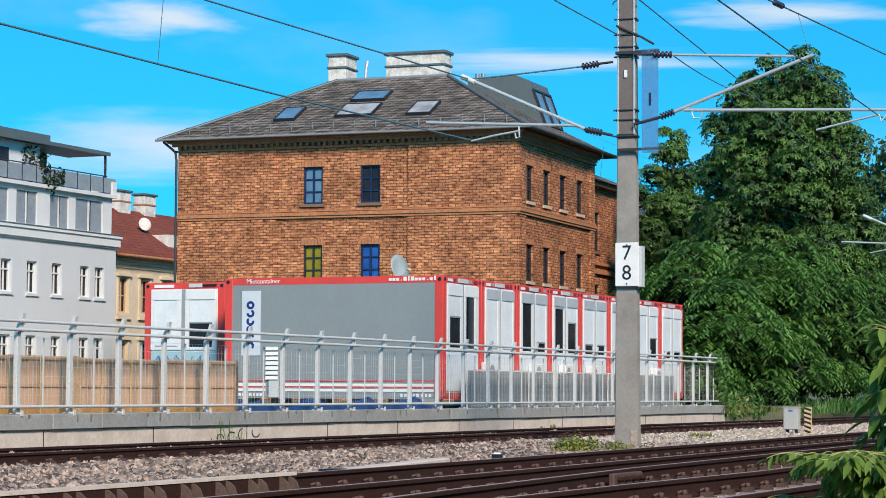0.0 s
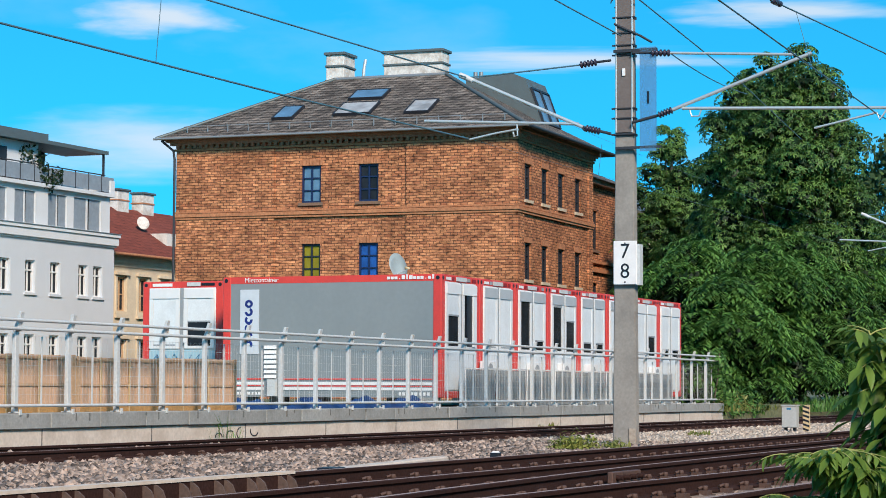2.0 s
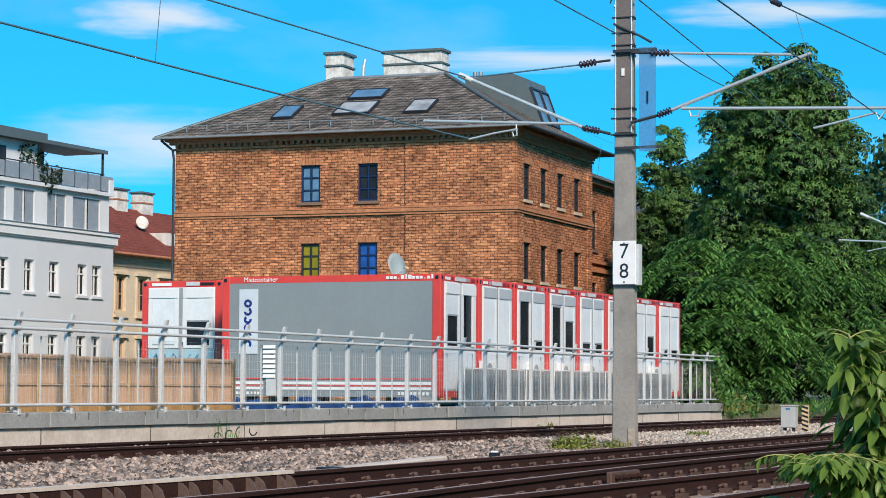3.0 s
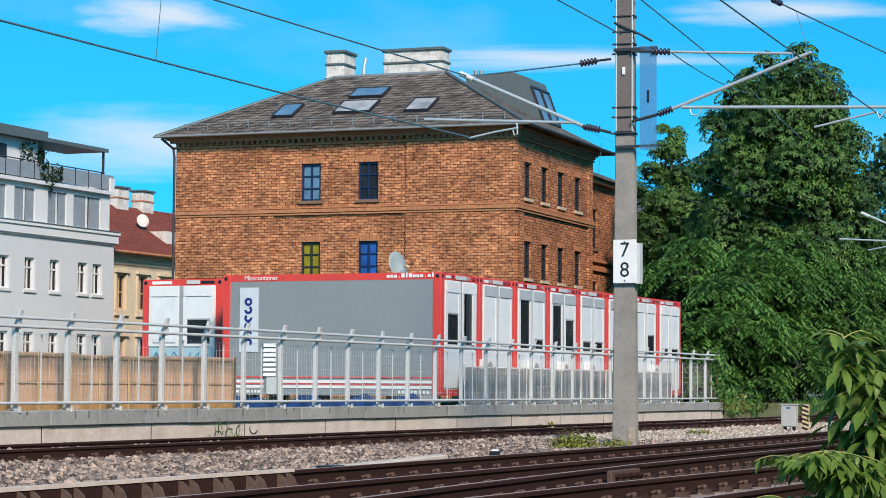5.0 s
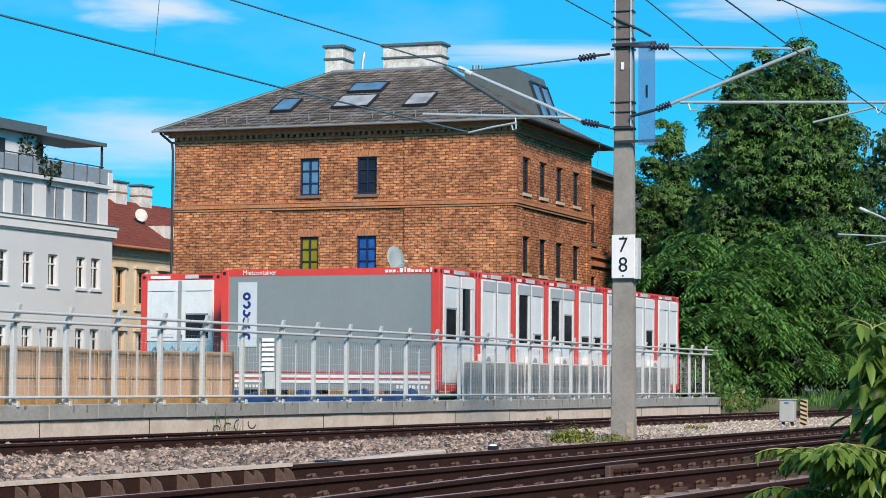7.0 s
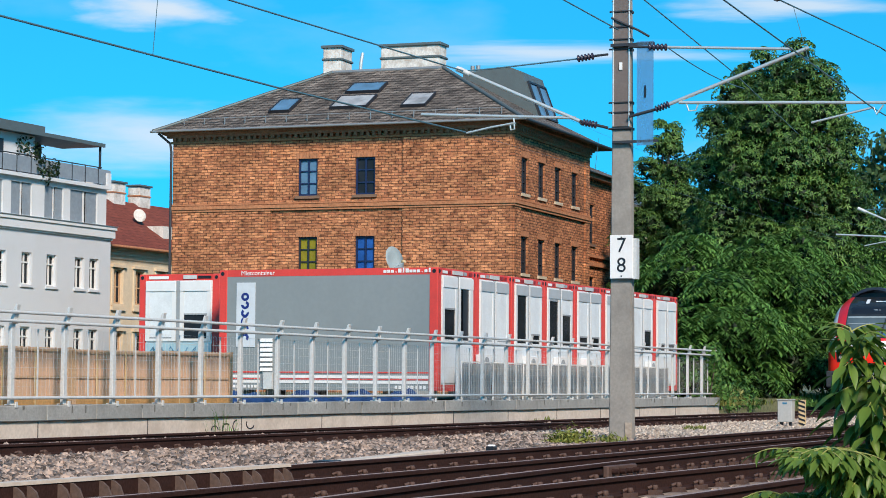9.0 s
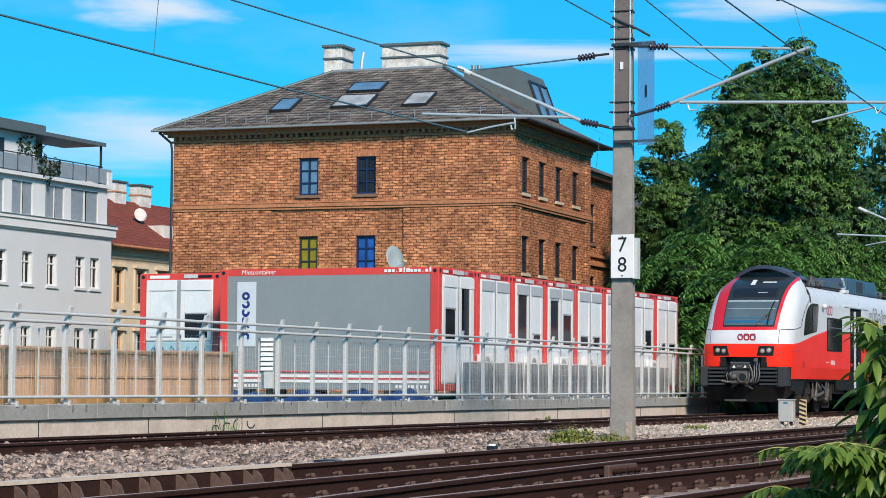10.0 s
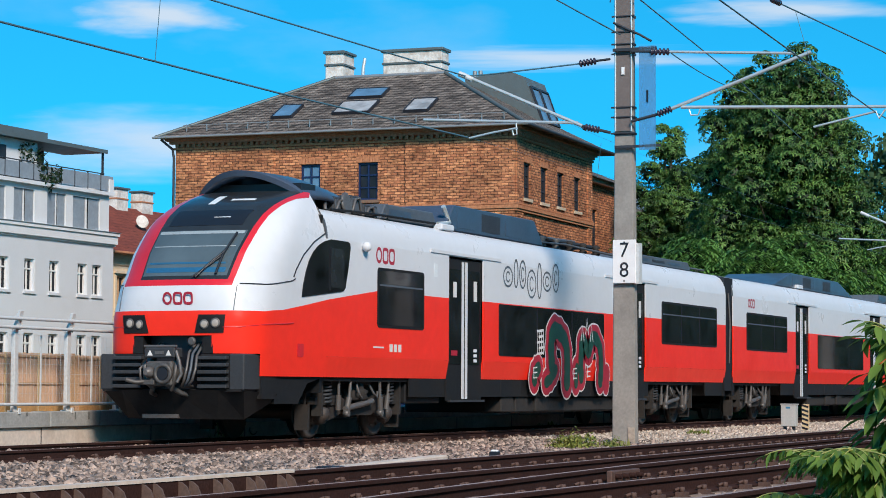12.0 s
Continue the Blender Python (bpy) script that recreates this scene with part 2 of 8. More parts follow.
CLIP = mat("rail_clip_steel", (0.105, 0.06, 0.048), 0.7, 0.1, var=0.3)
SLEEPER = mat("sleeper_concrete", (0.20, 0.155, 0.135), 0.9, var=0.2, bump=0.4)
CONCRETE = mat("weathered_concrete", (0.36, 0.345, 0.32), 0.9, var=0.14, grain=22, stain=1.6, bump=0.4, dirt=(0.2, 0.19, 0.175), dirt_amount=0.65)
STAIN = mat("dark_run_stain", (0.16, 0.16, 0.15), 0.9, var=0.3, grain=30)
COPING = mat("coping_concrete", (0.33, 0.335, 0.325), 0.9, var=0.14, grain=22, stain=2.2, bump=0.4, dirt=(0.19, 0.195, 0.185), dirt_amount=0.75, per_piece=0.1)
WALL_LOW = mat("rendered_wall", (0.62, 0.54, 0.47), 0.9, var=0.12, grain=16, stain=1.8, bump=0.4, dirt=(0.42, 0.34, 0.28), dirt_amount=0.7)
STONE = mat("ballast_stone", (0.30, 0.225, 0.185), 0.9, var=0.25, grain=14, stain=3, bump=0.4, island=0.85)
STONE_PALE = mat("pale_ballast_stone", (0.47, 0.39, 0.32), 0.9, var=0.25, grain=14, stain=3, bump=0.4, island=0.45)
# nearly black, so that the gaps between the ballast stones look shaded
GROUND_SHADE_DARK = mat("shade_dark_gravel", (0.026, 0.02, 0.017), 0.95, var=0.5, grain=18, stain=0.6, bump=0.8, bump_dist=0.03)
EARTH = mat("dry_grass_ground", (0.12, 0.13, 0.06), 0.95, var=0.5, grain=9, stain=0.5, bump=0.8, bump_dist=0.05, dirt=(0.22, 0.18, 0.10))
POLE = mat("mast_concrete", (0.30, 0.28, 0.255), 0.9, var=0.12, grain=18, stain=1.3, bump=0.35, dirt=(0.17, 0.16, 0.15), dirt_amount=0.75)
DARK_METAL = mat("dark_painted_steel", (0.045, 0.05, 0.06), 0.55, 0.3, var=0.2)
PALE_TUBE = mat("aluminium_tube", (0.66, 0.70, 0.70), 0.35, 0.5, var=0.06)
WIRE = mat("catenary_wire", (0.08, 0.18, 0.23), 0.5, 0.2, var=0.1)
INSULATOR = mat("insulator_ceramic", (0.035, 0.028, 0.05), 0.25, var=0.15)
REED = mat("reed_screen", (0.62, 0.41, 0.285), 0.85, var=0.2, grain=60, stain=1.2, bump=0.4, dirt=(0.46, 0.30, 0.18))
REED_DARK = mat("timber_batten", (0.54, 0.35, 0.21), 0.8, var=0.25, grain=30)
BATTEN = mat("pale_batten", (0.62, 0.46, 0.26), 0.8, var=0.15, grain=30)
TARP_BLUE = mat("blue_tarpaulin", (0.012, 0.05, 0.17), 0.6, var=0.25, grain=5, bump=0.5, bump_dist=0.03)
BARK = mat("bark", (0.10, 0.075, 0.055), 0.95, var=0.4, grain=20, bump=0.7, bump_dist=0.02)
SHADE_NET = mat("grey_shade_net", (0.36, 0.385, 0.40), 0.9, var=0.2, grain=40, bump=0.3)
RIB = mat("worn_brown_steel", (0.12, 0.078, 0.064), 0.7, 0.1, var=0.3)
BOARD = mat("orange_timber", (0.52, 0.29, 0.11), 0.8, var=0.25, grain=20)
TURQUOISE = mat("turquoise_lower_panel", (0.33, 0.52, 0.60), 0.5, var=0.06)
GRAFFITI_BLUE = mat("blue_spray_paint", (0.04, 0.20, 0.36), 0.5, var=0.1)


# ---- mesh helpers ----
def box(bm, x0, x1, y0, y1, z0, z1, m=None):
    x0, x1, y0, y1, z0, z1 = min(x0, x1), max(x0, x1), min(y0, y1), max(y0, y1), min(z0, z1), max(z0, z1)
    v = [Vector((x, y, z)) for z in (z0, z1) for y in (y0, y1) for x in (x0, x1)]
    v = [bm.verts.new(m @ p if m else p) for p in v]
    for f in ((0, 2, 3, 1), (4, 5, 7, 6), (0, 1, 5, 4), (2, 6, 7, 3), (0, 4, 6, 2), (1, 3, 7, 5)):
        bm.faces.new([v[i] for i in f])
    return bm


def bevel(bm, w=0.01, seg=1):
    bmesh.ops.bevel(bm, geom=list(bm.edges), offset=w, segments=seg, affect="EDGES", clamp_overlap=True)
    return bm


def tube(bm, pts, r, n=8, r1=None, caps=True):
    """A round bar through the points, tapering from r to r1."""
    pts = [Vector(p) for p in pts]
    r1 = r if r1 is None else r1
    rings = []
    for i, p in enumerate(pts):
        d = (pts[min(i + 1, len(pts) - 1)] - pts[max(i - 1, 0)]).normalized()
        a = d.orthogonal().normalized() if i == 0 else (a - d * a.dot(d)).normalized()
        c = d.cross(a)
        k = r + (r1 - r) * i / max(1, len(pts) - 1)
        rings.append([bm.verts.new(p + (a * math.cos(2 * math.pi * j / n) + c * math.sin(2 * math.pi * j / n)) * k) for j in range(n)])
    for q, s in zip(rings, rings[1:]):
        for j in range(n):
            bm.faces.new((q[j], q[(j + 1) % n], s[(j + 1) % n], s[j])).smooth = True
    if caps:
        for ring in (rings[0][::-1], rings[-1]):
            bm.faces.new([bm.verts.new(v.co) for v in ring])
    return bm


def prism(bm, outline, axis, a, b, m=None):
    """An outline in the two other axes, pushed along axis from a to b."""
    def at(p, h):
        q = [p[0], p[1]]
        q.insert("xyz".index(axis), h)
        q = Vector(q)
        return m @ q if m else q
    lo = [bm.verts.new(at(p, a)) for p in outline]
    hi = [bm.verts.new(at(p, b)) for p in outline]
    k = len(outline)
    for i in range(k):
        bm.faces.new((lo[i], lo[(i + 1) % k], hi[(i + 1) % k], hi[i]))
    bm.faces.new(lo[::-1])
    bm.faces.new(hi)
    return bm


def lathe(bm, profile, center, axis, n=14):
    """Rings of (along, radius) round a line from center along axis."""
    axis = Vector(axis).normalized()
    a = axis.orthogonal().normalized()
    c = axis.cross(a)
    rings = [[bm.verts.new(Vector(center) + axis * h + (a * math.cos(2 * math.pi * j / n) + c * math.sin(2 * math.pi * j / n)) * r) for j in range(n)] for h, r in profile]
    for q, s in zip(rings, rings[1:]):
        for j in range(n):
            bm.faces.new((q[j], q[(j + 1) % n], s[(j + 1) % n], s[j])).smooth = True
    bm.faces.new(rings[0][::-1])
    bm.faces.new(rings[-1])
    return bm


def mesh_of(bm, name, material):
    bmesh.ops.recalc_face_normals(bm, faces=list(bm.faces))
    me = bpy.data.meshes.new(name)
    bm.to_mesh(me)
    bm.free()
    for mt in (material if isinstance(material, (list, tuple)) else [material]):
        me.materials.append(mt)
    return me


def part(name, bm, material, parent=None, label=""):
    ob = new(name, mesh_of(bm, name, material))
    if parent:
        ob.parent = parent
    if label:
        tagged(ob, label)
    return ob


def root(name, m, label, category, group="", kind=""):
    ob = new(name)
    ob.matrix_basis = m
    ob.empty_display_size = 0.2
    return tagged(ob, label, category, group, kind)


def B():
    return bmesh.new()


def bx(*a):
    return box(bmesh.new(), *a)


def lettering(name, text, size, m, material, parent=None, depth=0.004, spacing=1.0, label=""):
    """Raised letters from the built-in font, as a mesh; m places the text's own x, y plane."""
    cu = bpy.data.curves.new(name, "FONT")
    cu.body, cu.size, cu.extrude, cu.align_x, cu.align_y, cu.space_character = text, size, depth, "CENTER", "CENTER", spacing
    tmp = bpy.data.objects.new("tmp_text", cu)
    scene.collection.objects.link(tmp)
    dg = bpy.context.evaluated_depsgraph_get()
    me = bpy.data.meshes.new_from_object(tmp.evaluated_get(dg))
    bpy.data.objects.remove(tmp)
    me.materials.clear()
    me.materials.append(material)
    me.transform(m)
    ob = new(name, me)
    if parent:
        ob.parent = parent
    return tagged(ob, label) if label else ob


# planes that face the camera's side: text upright on a wall that looks towards -y, and one that looks towards -x
FACE_Y = pose(0, 0, 0, 90, 0, 0)
FACE_X = pose(0, 0, 0, 90, 0, -90)


# ---- ground ----
def build_ground():
    ys = [-900, -200, -40, 2, 5.2, 11.0, 12.0, 16.2, 16.9, 19.9, 20.35, 20.75, 20.9, 24, 40, 90, 300, 1500]
    zs = [-0.6, -0.6, -0.6, -0.5, -0.24, -0.24, -0.36, -0.36, -0.33, -0.33, -0.29, -0.25, 0.28, 0.30, 0.3, 0.3, 0.3, 0.3]
    xs = [-900, -200, -40, 0, 10, 20, 30, 40, 50, 60, 70, 85, 100, 150, 300, 900, 3000]
    bm = B()
    grid = [[bm.verts.new((x, y, z)) for y, z in zip(ys, zs)] for x in xs]
    for a, b in zip(grid, grid[1:]):
        for i in range(len(ys) - 1):
            f = bm.faces.new((a[i], b[i], b[i + 1], a[i + 1]))
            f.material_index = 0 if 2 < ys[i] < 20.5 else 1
    ob = part("ground", bm, [GROUND_SHADE_DARK, EARTH])
    tagged(ob, "stony railway ground with dry earth beyond it", "ground", kind="structure")


build_ground()


def make_rail(path, name="rail", label="rusty brown steel rail, sides darkened like shade, with a worn head"):
    """A flat-bottomed rail swept along a path in x, y at the height of the rail's top."""
    prof = [(-0.07, -0.17), (0.07, -0.17), (0.07, -0.155), (0.015, -0.13), (0.012, -0.045), (0.036, -0.035), (0.036, -0.008), (0.028, 0.0),
            (-0.028, 0.0), (-0.036, -0.008), (-0.036, -0.035), (-0.012, -0.045), (-0.015, -0.13), (-0.07, -0.155)]
    bm = B()
    rings = []
    for i, (x, y, z) in enumerate(path):
        a, b = path[max(0, i - 1)], path[min(len(path) - 1, i + 1)]
        d = Vector((b[0] - a[0], b[1] - a[1], 0)).normalized()
        nrm = Vector((-d.y, d.x, 0))
        rings.append([bm.verts.new(Vector((x, y, z)) + nrm * p + Vector((0, 0, q))) for p, q in prof])
    k = len(prof)
    for r, s in zip(rings, rings[1:]):
        for j in range(k):
            f = bm.faces.new((r[j], r[(j + 1) % k], s[(j + 1) % k], s[j]))
            f.material_index = 1 if j == 7 else 0
    bm.faces.new(rings[0][::-1])
    bm.faces.new(rings[-1])
    ob = part(name, bm, [DARK_RUSTY_RAIL, RAIL_TOP])
    return tagged(ob, label, "rail", "rails")


def clip_mesh():
    bm = B()
    box(bm, -0.09, 0.09, -0.17, 0.17, -0.19, -0.172)
    box(bm, -0.08, 0.08, -0.16, -0.075, -0.18, -0.135)
    box(bm, -0.08, 0.08, 0.075, 0.16, -0.18, -0.135)
    for s in (-1, 1):
        tube(bm, [(-0.05, s * 0.06, -0.12), (0, s * 0.085, -0.105), (0.05, s * 0.12, -0.125)], 0.016, 5)
        lathe(bm, [(0, 0.026), (0.045, 0.026), (0.05, 0.018)], (0, s * 0.115, -0.14), (0, 0, 1), 6)
    return mesh_of(bm, "rail_clip", CLIP)


CLIP_MESH = clip_mesh()


def rail_y(path, x):
    for a, b in zip(path, path[1:]):
        if a[0] <= x <= b[0]:
            k = (x - a[0]) / (b[0] - a[0])
            return a[1] + (b[1] - a[1]) * k, a[2] + (b[2] - a[2]) * k
    return path[-1][1], path[-1][2]


def clips_on(rail, path, x0, x1, step=0.62):
    x = x0
    while x < x1:
        y, z = rail_y(path, x)
        ob = new("rail_clip", CLIP_MESH)
        ob.location = (x, y, z)
        ob.parent = rail
        x += step


RAIL_FAR_N = [(-60, 17.6, -0.09), (0, 17.6, -0.09), (60, 17.6, -0.09), (400, 17.6, -0.09)]
RAIL_FAR_F = [(-60, 19.1, -0.09), (0, 19.1, -0.09), (60, 19.1, -0.09), (400, 19.1, -0.09)]
RAIL_A = [(-60, 9.6, 0), (14, 9.74, 0), (24, 9.92, 0), (41, 10.22, 0), (80, 10.9, 0)]
RAIL_B = [(-60, 8.1, 0), (14, 8.2, 0), (24, 8.4, 0), (41, 8.7, 0), (80, 9.4, 0)]
RAIL_C = [(-60, 4.5, 0), (10, 6.55, 0), (16.6, 7.15, 0), (22.4, 7.52, 0), (41, 7.95, 0), (80, 8.6, 0)]
RAIL_D = [(-60, 6.4, 0), (14, 6.3, 0), (18.3, 6.24, 0), (22, 6.1, 0), (41, 6.3, 0), (80, 6.8, 0)]
RAIL_E = [(-60, 4.9, 0), (14, 4.85, 0), (22, 4.75, 0), (41, 4.8, 0), (80, 5.2, 0)]
for path, lo, hi in ((RAIL_FAR_N, 26, 72), (RAIL_FAR_F, 28, 40), (RAIL_A, 12, 60), (RAIL_B, 14, 46), (RAIL_C, 14, 40), (RAIL_D, 14, 36), (RAIL_E, 14, 34)):
    clips_on(make_rail(path), path, lo, hi)


def build_sleepers():
    bm = bx(-0.13, 0.13, -1.3, 1.3, -0.36, -0.178)
    bevel(bm, 0.02)
    base = part("sleeper", bm, SLEEPER)
    tagged(base, "concrete sleeper bedded in the ballast", "sleeper", "sleepers")
    base.matrix_basis = pose(26, 18.35, -0.09)
    for k in range(1, 75):
        copy_thing(base, pose(26 + 0.62 * k, 18.35, -0.09))
    for k in range(60):
        copy_thing(base, pose(12 + 0.62 * k, rail_y(RAIL_A, 12 + 0.62 * k)[0] - 0.75, 0))
    for k in range(45):
        copy_thing(base, pose(12 + 0.62 * k, rail_y(RAIL_D, 12 + 0.62 * k)[0] - 0.6, 0))


build_sleepers()


# ---- retaining wall with its railing ----
def build_wall():
    w = tagged(part("wall_trackside", bx(-60, 70.2, 20.42, 20.7, -0.3, 0.12), WALL_LOW), "low rendered trackside wall, stained", "wall", kind="structure")
    me = mesh_of(bevel(bx(-0.745, 0.745, 20.36, 20.76, 0.125, 0.38), 0.012), "coping_block", COPING)
    for k in range(66):
        ob = new("coping_block", me)
        ob.location = (-28.2 + 1.5 * k, 0.006 * math.sin(k * 2.3), 0.004 * math.sin(k * 5.1))
        ob.parent = w
    bm = B()
    for k in range(14):
        x = 27.4 + 3.46 * k
        box(bm, x, x + 0.018, 20.414, 20.422, -0.28, 0.115)
    part("expansion_joint", bm, PRINT_BLACK, w)
    for k, (x, r, z) in enumerate(((36.75, 0.13, -0.12), (37.2, 0.16, -0.1), (37.65, 0.2, -0.06), (38.15, 0.16, -0.02))):
        part("scribble", tube(B(), [(x + r * math.cos(a), 20.416, z + r * 0.6 * math.sin(a)) for a in [0.9 * k + q * 0.4 for q in range(9)]], 0.011, 5), PRINT_BLACK, w, "black sprayed scribble")
    for k in range(40):
        x = 24.0 + k * 1.07 + 0.4 * math.sin(k * 3.7)
        h = 0.05 + 0.09 * abs(math.sin(k * 2.1))
        part("run_stain", bx(x, x + 0.02 + 0.03 * abs(math.sin(k * 1.3)), 20.352, 20.36, 0.37 - h, 0.37), STAIN, w)


build_wall()


def build_railing():
    r = root("railing", pose(0, 20.5, 0.38), "galvanised steel railing with wire mesh on the trackside wall", "railing")
    n0, n1 = -12, 26
    post = B()
    box(post, -0.05, 0.05, -0.07, 0.0, 0.0, 1.3)
    prism(post, [(-0.07, 1.3), (0.0, 1.3), (-0.07, 1.46), (-0.12, 1.62), (-0.17, 1.62), (-0.13, 1.46)], "x", -0.05, 0.05)
    box(post, -0.05, 0.05, -0.14, 0.06, 0.0, 0.02)
    pm = mesh_of(bevel(post, 0.005), "post", GALV)
    brk = B()
    box(brk, -0.02, 0.02, -0.15, -0.06, 1.36, 1.39)
    tube(brk, [(0.03, -0.10, 1.31), (0.06, -0.12, 1.40), (0.03, -0.12, 1.46)], 0.018, 6)
    bk = mesh_of(brk, "rail_bracket", GALV)
    plate = mesh_of(bevel(bx(-0.035, 0.035, -0.155, -0.13, -0.035, 0.06), 0.005), "base_plate", GALV)
    for k in range(n0, n1):
        x = 30.15 + 1.53 * k
        for name, me in (("post", pm), ("rail_bracket", bk), ("base_plate", plate)):
            ob = new(name, me)
            ob.location = (x, 0, 0)
            ob.parent = r
    xa, xb = 30.15 + 1.53 * n0 - 0.6, 69.6
    part("top_tube", tube(B(), [(xa, -0.15, 1.49), (xb, -0.15, 1.49)], 0.028, 10), GALV, r)
    part("middle_tube", tube(B(), [(xa, -0.13, 1.35), (xb, -0.13, 1.35)], 0.028, 10), GALV, r)
    part("bottom_tube", tube(B(), [(xa, -0.12, 0.12), (xb, -0.12, 0.12)], 0.026, 10), GALV, r)
    bm = B()
    for k in range(int((xb - 20) / 0.11)):
        x = 20 + 0.11 * k
        box(bm, x - 0.0008, x + 0.0008, 0.012, 0.015, 0.14, 1.24)
    for k in range(8):
        z = 0.14 + k * 0.157
        box(bm, 20, xb, 0.008, 0.012, z - 0.0016, z + 0.0016)
    tagged(part("wire_mesh", bm, GALV, r), kind="stuff")
    sm = mesh_of(bx(-0.012, 0.012, 0.0, 0.02, 0.14, 1.24), "mesh_stiffener", GALV)
    for k in range(n0 + 12, n1):
        ob = new("mesh_stiffener", sm)
        ob.location = (30.15 + 1.53 * k + 0.82, 0, 0)
        ob.parent = r


build_railing()


def build_screens():
    """Reed screens in timber frames behind the railing."""
    made = None
    xs = [21.2, 24.06, 26.92, 29.78, 32.64, 35.5]
    for i, x in enumerate(xs):
        s = root("reed_screen", pose(x, 20.95, 0.3), "tan reed privacy screen in a timber frame", "screen", "reed screens along the railing")
        w = 2.8
        z1 = 0.83 + (0.02 if i % 2 else 0.0)
        bm = B()
        rnd = random.Random(i)
        n = 84
        for k in range(n):
            xx = w * (k + 0.5) / n
            box(bm, xx - w / n * 0.48, xx + w / n * 0.48, -0.012 + rnd.uniform(-0.006, 0.006), 0.015, 0.06, z1 + 0.19 + rnd.uniform(-0.012, 0.006))
        tagged(part("reed_mat", bm, REED, s), kind="stuff")
        for z in (0.1, 0.52, z1 + 0.12):
            part("rail_batten", bx(0, w, -0.034, -0.02, z, z + 0.04), REED_DARK, s)
        for xx in (0.0, w - 0.09):
            part("upright", bx(xx, xx + 0.12, -0.044, -0.018, 0.0, z1 + 0.2), REED_DARK, s)
        part("bottom_board", bx(0.12, w - 0.09, -0.05, -0.02, 0.0, 0.2), BOARD, s)
        for xx in (0.75, 1.7):
            part("slat", bx(xx, xx + 0.028, -0.056, -0.036, 0.05, z1 + 0.19), BATTEN, s)


build_screens()


# ---- office containers ----
CW, CL, CH = 2.435, 6.055, 3.02


def container_frame(c, lx, ly, low=None):
    """Red steel corner posts and beams round a box of lx by ly; low paints the lower end beams."""
    p = 0.23
    for x in (0, lx - p):
        for y in (0, ly - p):
            part("corner_post", bevel(bx(x, x + p, y, y + p, 0, CH), 0.02), RED, c)
    for z0, z1 in ((0.0, 0.16), (CH - 0.17, CH)):
        for y in (0.012, ly - 0.132):
            part("long_beam", bx(p, lx - p, y, y + 0.12, z0, z1), RED, c)
        for x in (0.012, lx - 0.132):
            part("end_beam", bx(x, x + 0.12, p, ly - p, z0, z1), low if low and z0 < 1 else RED, c)
    part("roof", bx(0.14, lx - 0.14, 0.14, ly - 0.14, CH - 0.10, CH - 0.04), GREY_FRAME, c)
    part("floor", bx(0.14, lx - 0.14, 0.14, ly - 0.14, 0.02, 0.14), GREY_FRAME, c)
    for x in (0.1, lx - 0.1):
        for y in (-0.004, ly + 0.004):
            part("corner_hole", lathe(B(), [(-0.003, 0.05), (0.003, 0.05)], (x, y, CH - 0.09), (0, 1, 0), 10), PRINT_BLACK, c)
        for y in (0.1, ly - 0.1):
            part("corner_hole", lathe(B(), [(-0.003, 0.05), (0.003, 0.05)], (-0.004 if x < 1 else lx + 0.004, y, CH - 0.09), (1, 0, 0), 10), PRINT_BLACK, c)


def window_unit(c, place, u0, u1, z0, z1, drop, box_mat=None):
    """A white window panel with a roller shutter lowered by drop (0 to 1); place(u, d, z) gives a point, d outward."""
    def slab(a, b, d0, d1, za, zb):
        bm = B()
        vs = [bm.verts.new(place(u, d, z)) for z in (za, zb) for d in (d0, d1) for u in (a, b)]
        for f in ((0, 2, 3, 1), (4, 5, 7, 6), (0, 1, 5, 4), (2, 6, 7, 3), (0, 4, 6, 2), (1, 3, 7, 5)):
            bm.faces.new([vs[i] for i in f])
        return bm
    win = part("window", slab(u0 + 0.12, u1 - 0.12, -0.012, 0.004, z0 + 0.07, z1 - 0.28), GLASS, c)
    fr = B()
    for a, b, za, zb in ((u0, u0 + 0.12, z0, z1), (u1 - 0.12, u1, z0, z1), (u0 + 0.12, u1 - 0.12, z0, z0 + 0.07), (u0 + 0.12, u1 - 0.12, z1 - 0.28, z1)):
        bm2 = slab(a, b, -0.012, 0.03, za, zb)
        me = bpy.data.meshes.new("t")
        bm2.to_mesh(me)
        fr.from_mesh(me)
        bm2.free()
    part("frame", fr, WHITE_PANEL, win)
    part("shutter_box", slab(u0 + 0.02, u1 - 0.02, 0.031, 0.045, z1 - 0.27, z1 - 0.02), box_mat or WHITE_PANEL, win)
    h = (z1 - 0.28) - (z0 + 0.07)
    if drop > 0:
        zb = z1 - 0.28
        sh = part("shutter", slab(u0 + 0.125, u1 - 0.125, 0.006, 0.018, zb - drop * h, zb), SHUTTER, win)
        part("shutter_edge", slab(u0 + 0.125, u1 - 0.125, 0.018, 0.024, zb - drop * h, zb - drop * h + 0.04), GREY_FRAME, sh)


def cladding(c, place, u0, u1, z0, z1, material, name="wall_panel"):
    bm = B()
    vs = [bm.verts.new(place(u, d, z)) for z in (z0, z1) for d in (-0.06, -0.015) for u in (u0, u1)]
    for f in ((0, 2, 3, 1), (4, 5, 7, 6), (0, 1, 5, 4), (2, 6, 7, 3), (0, 4, 6, 2), (1, 3, 7, 5)):
        bm.faces.new([vs[i] for i in f])
    return part(name, bm, material, c)


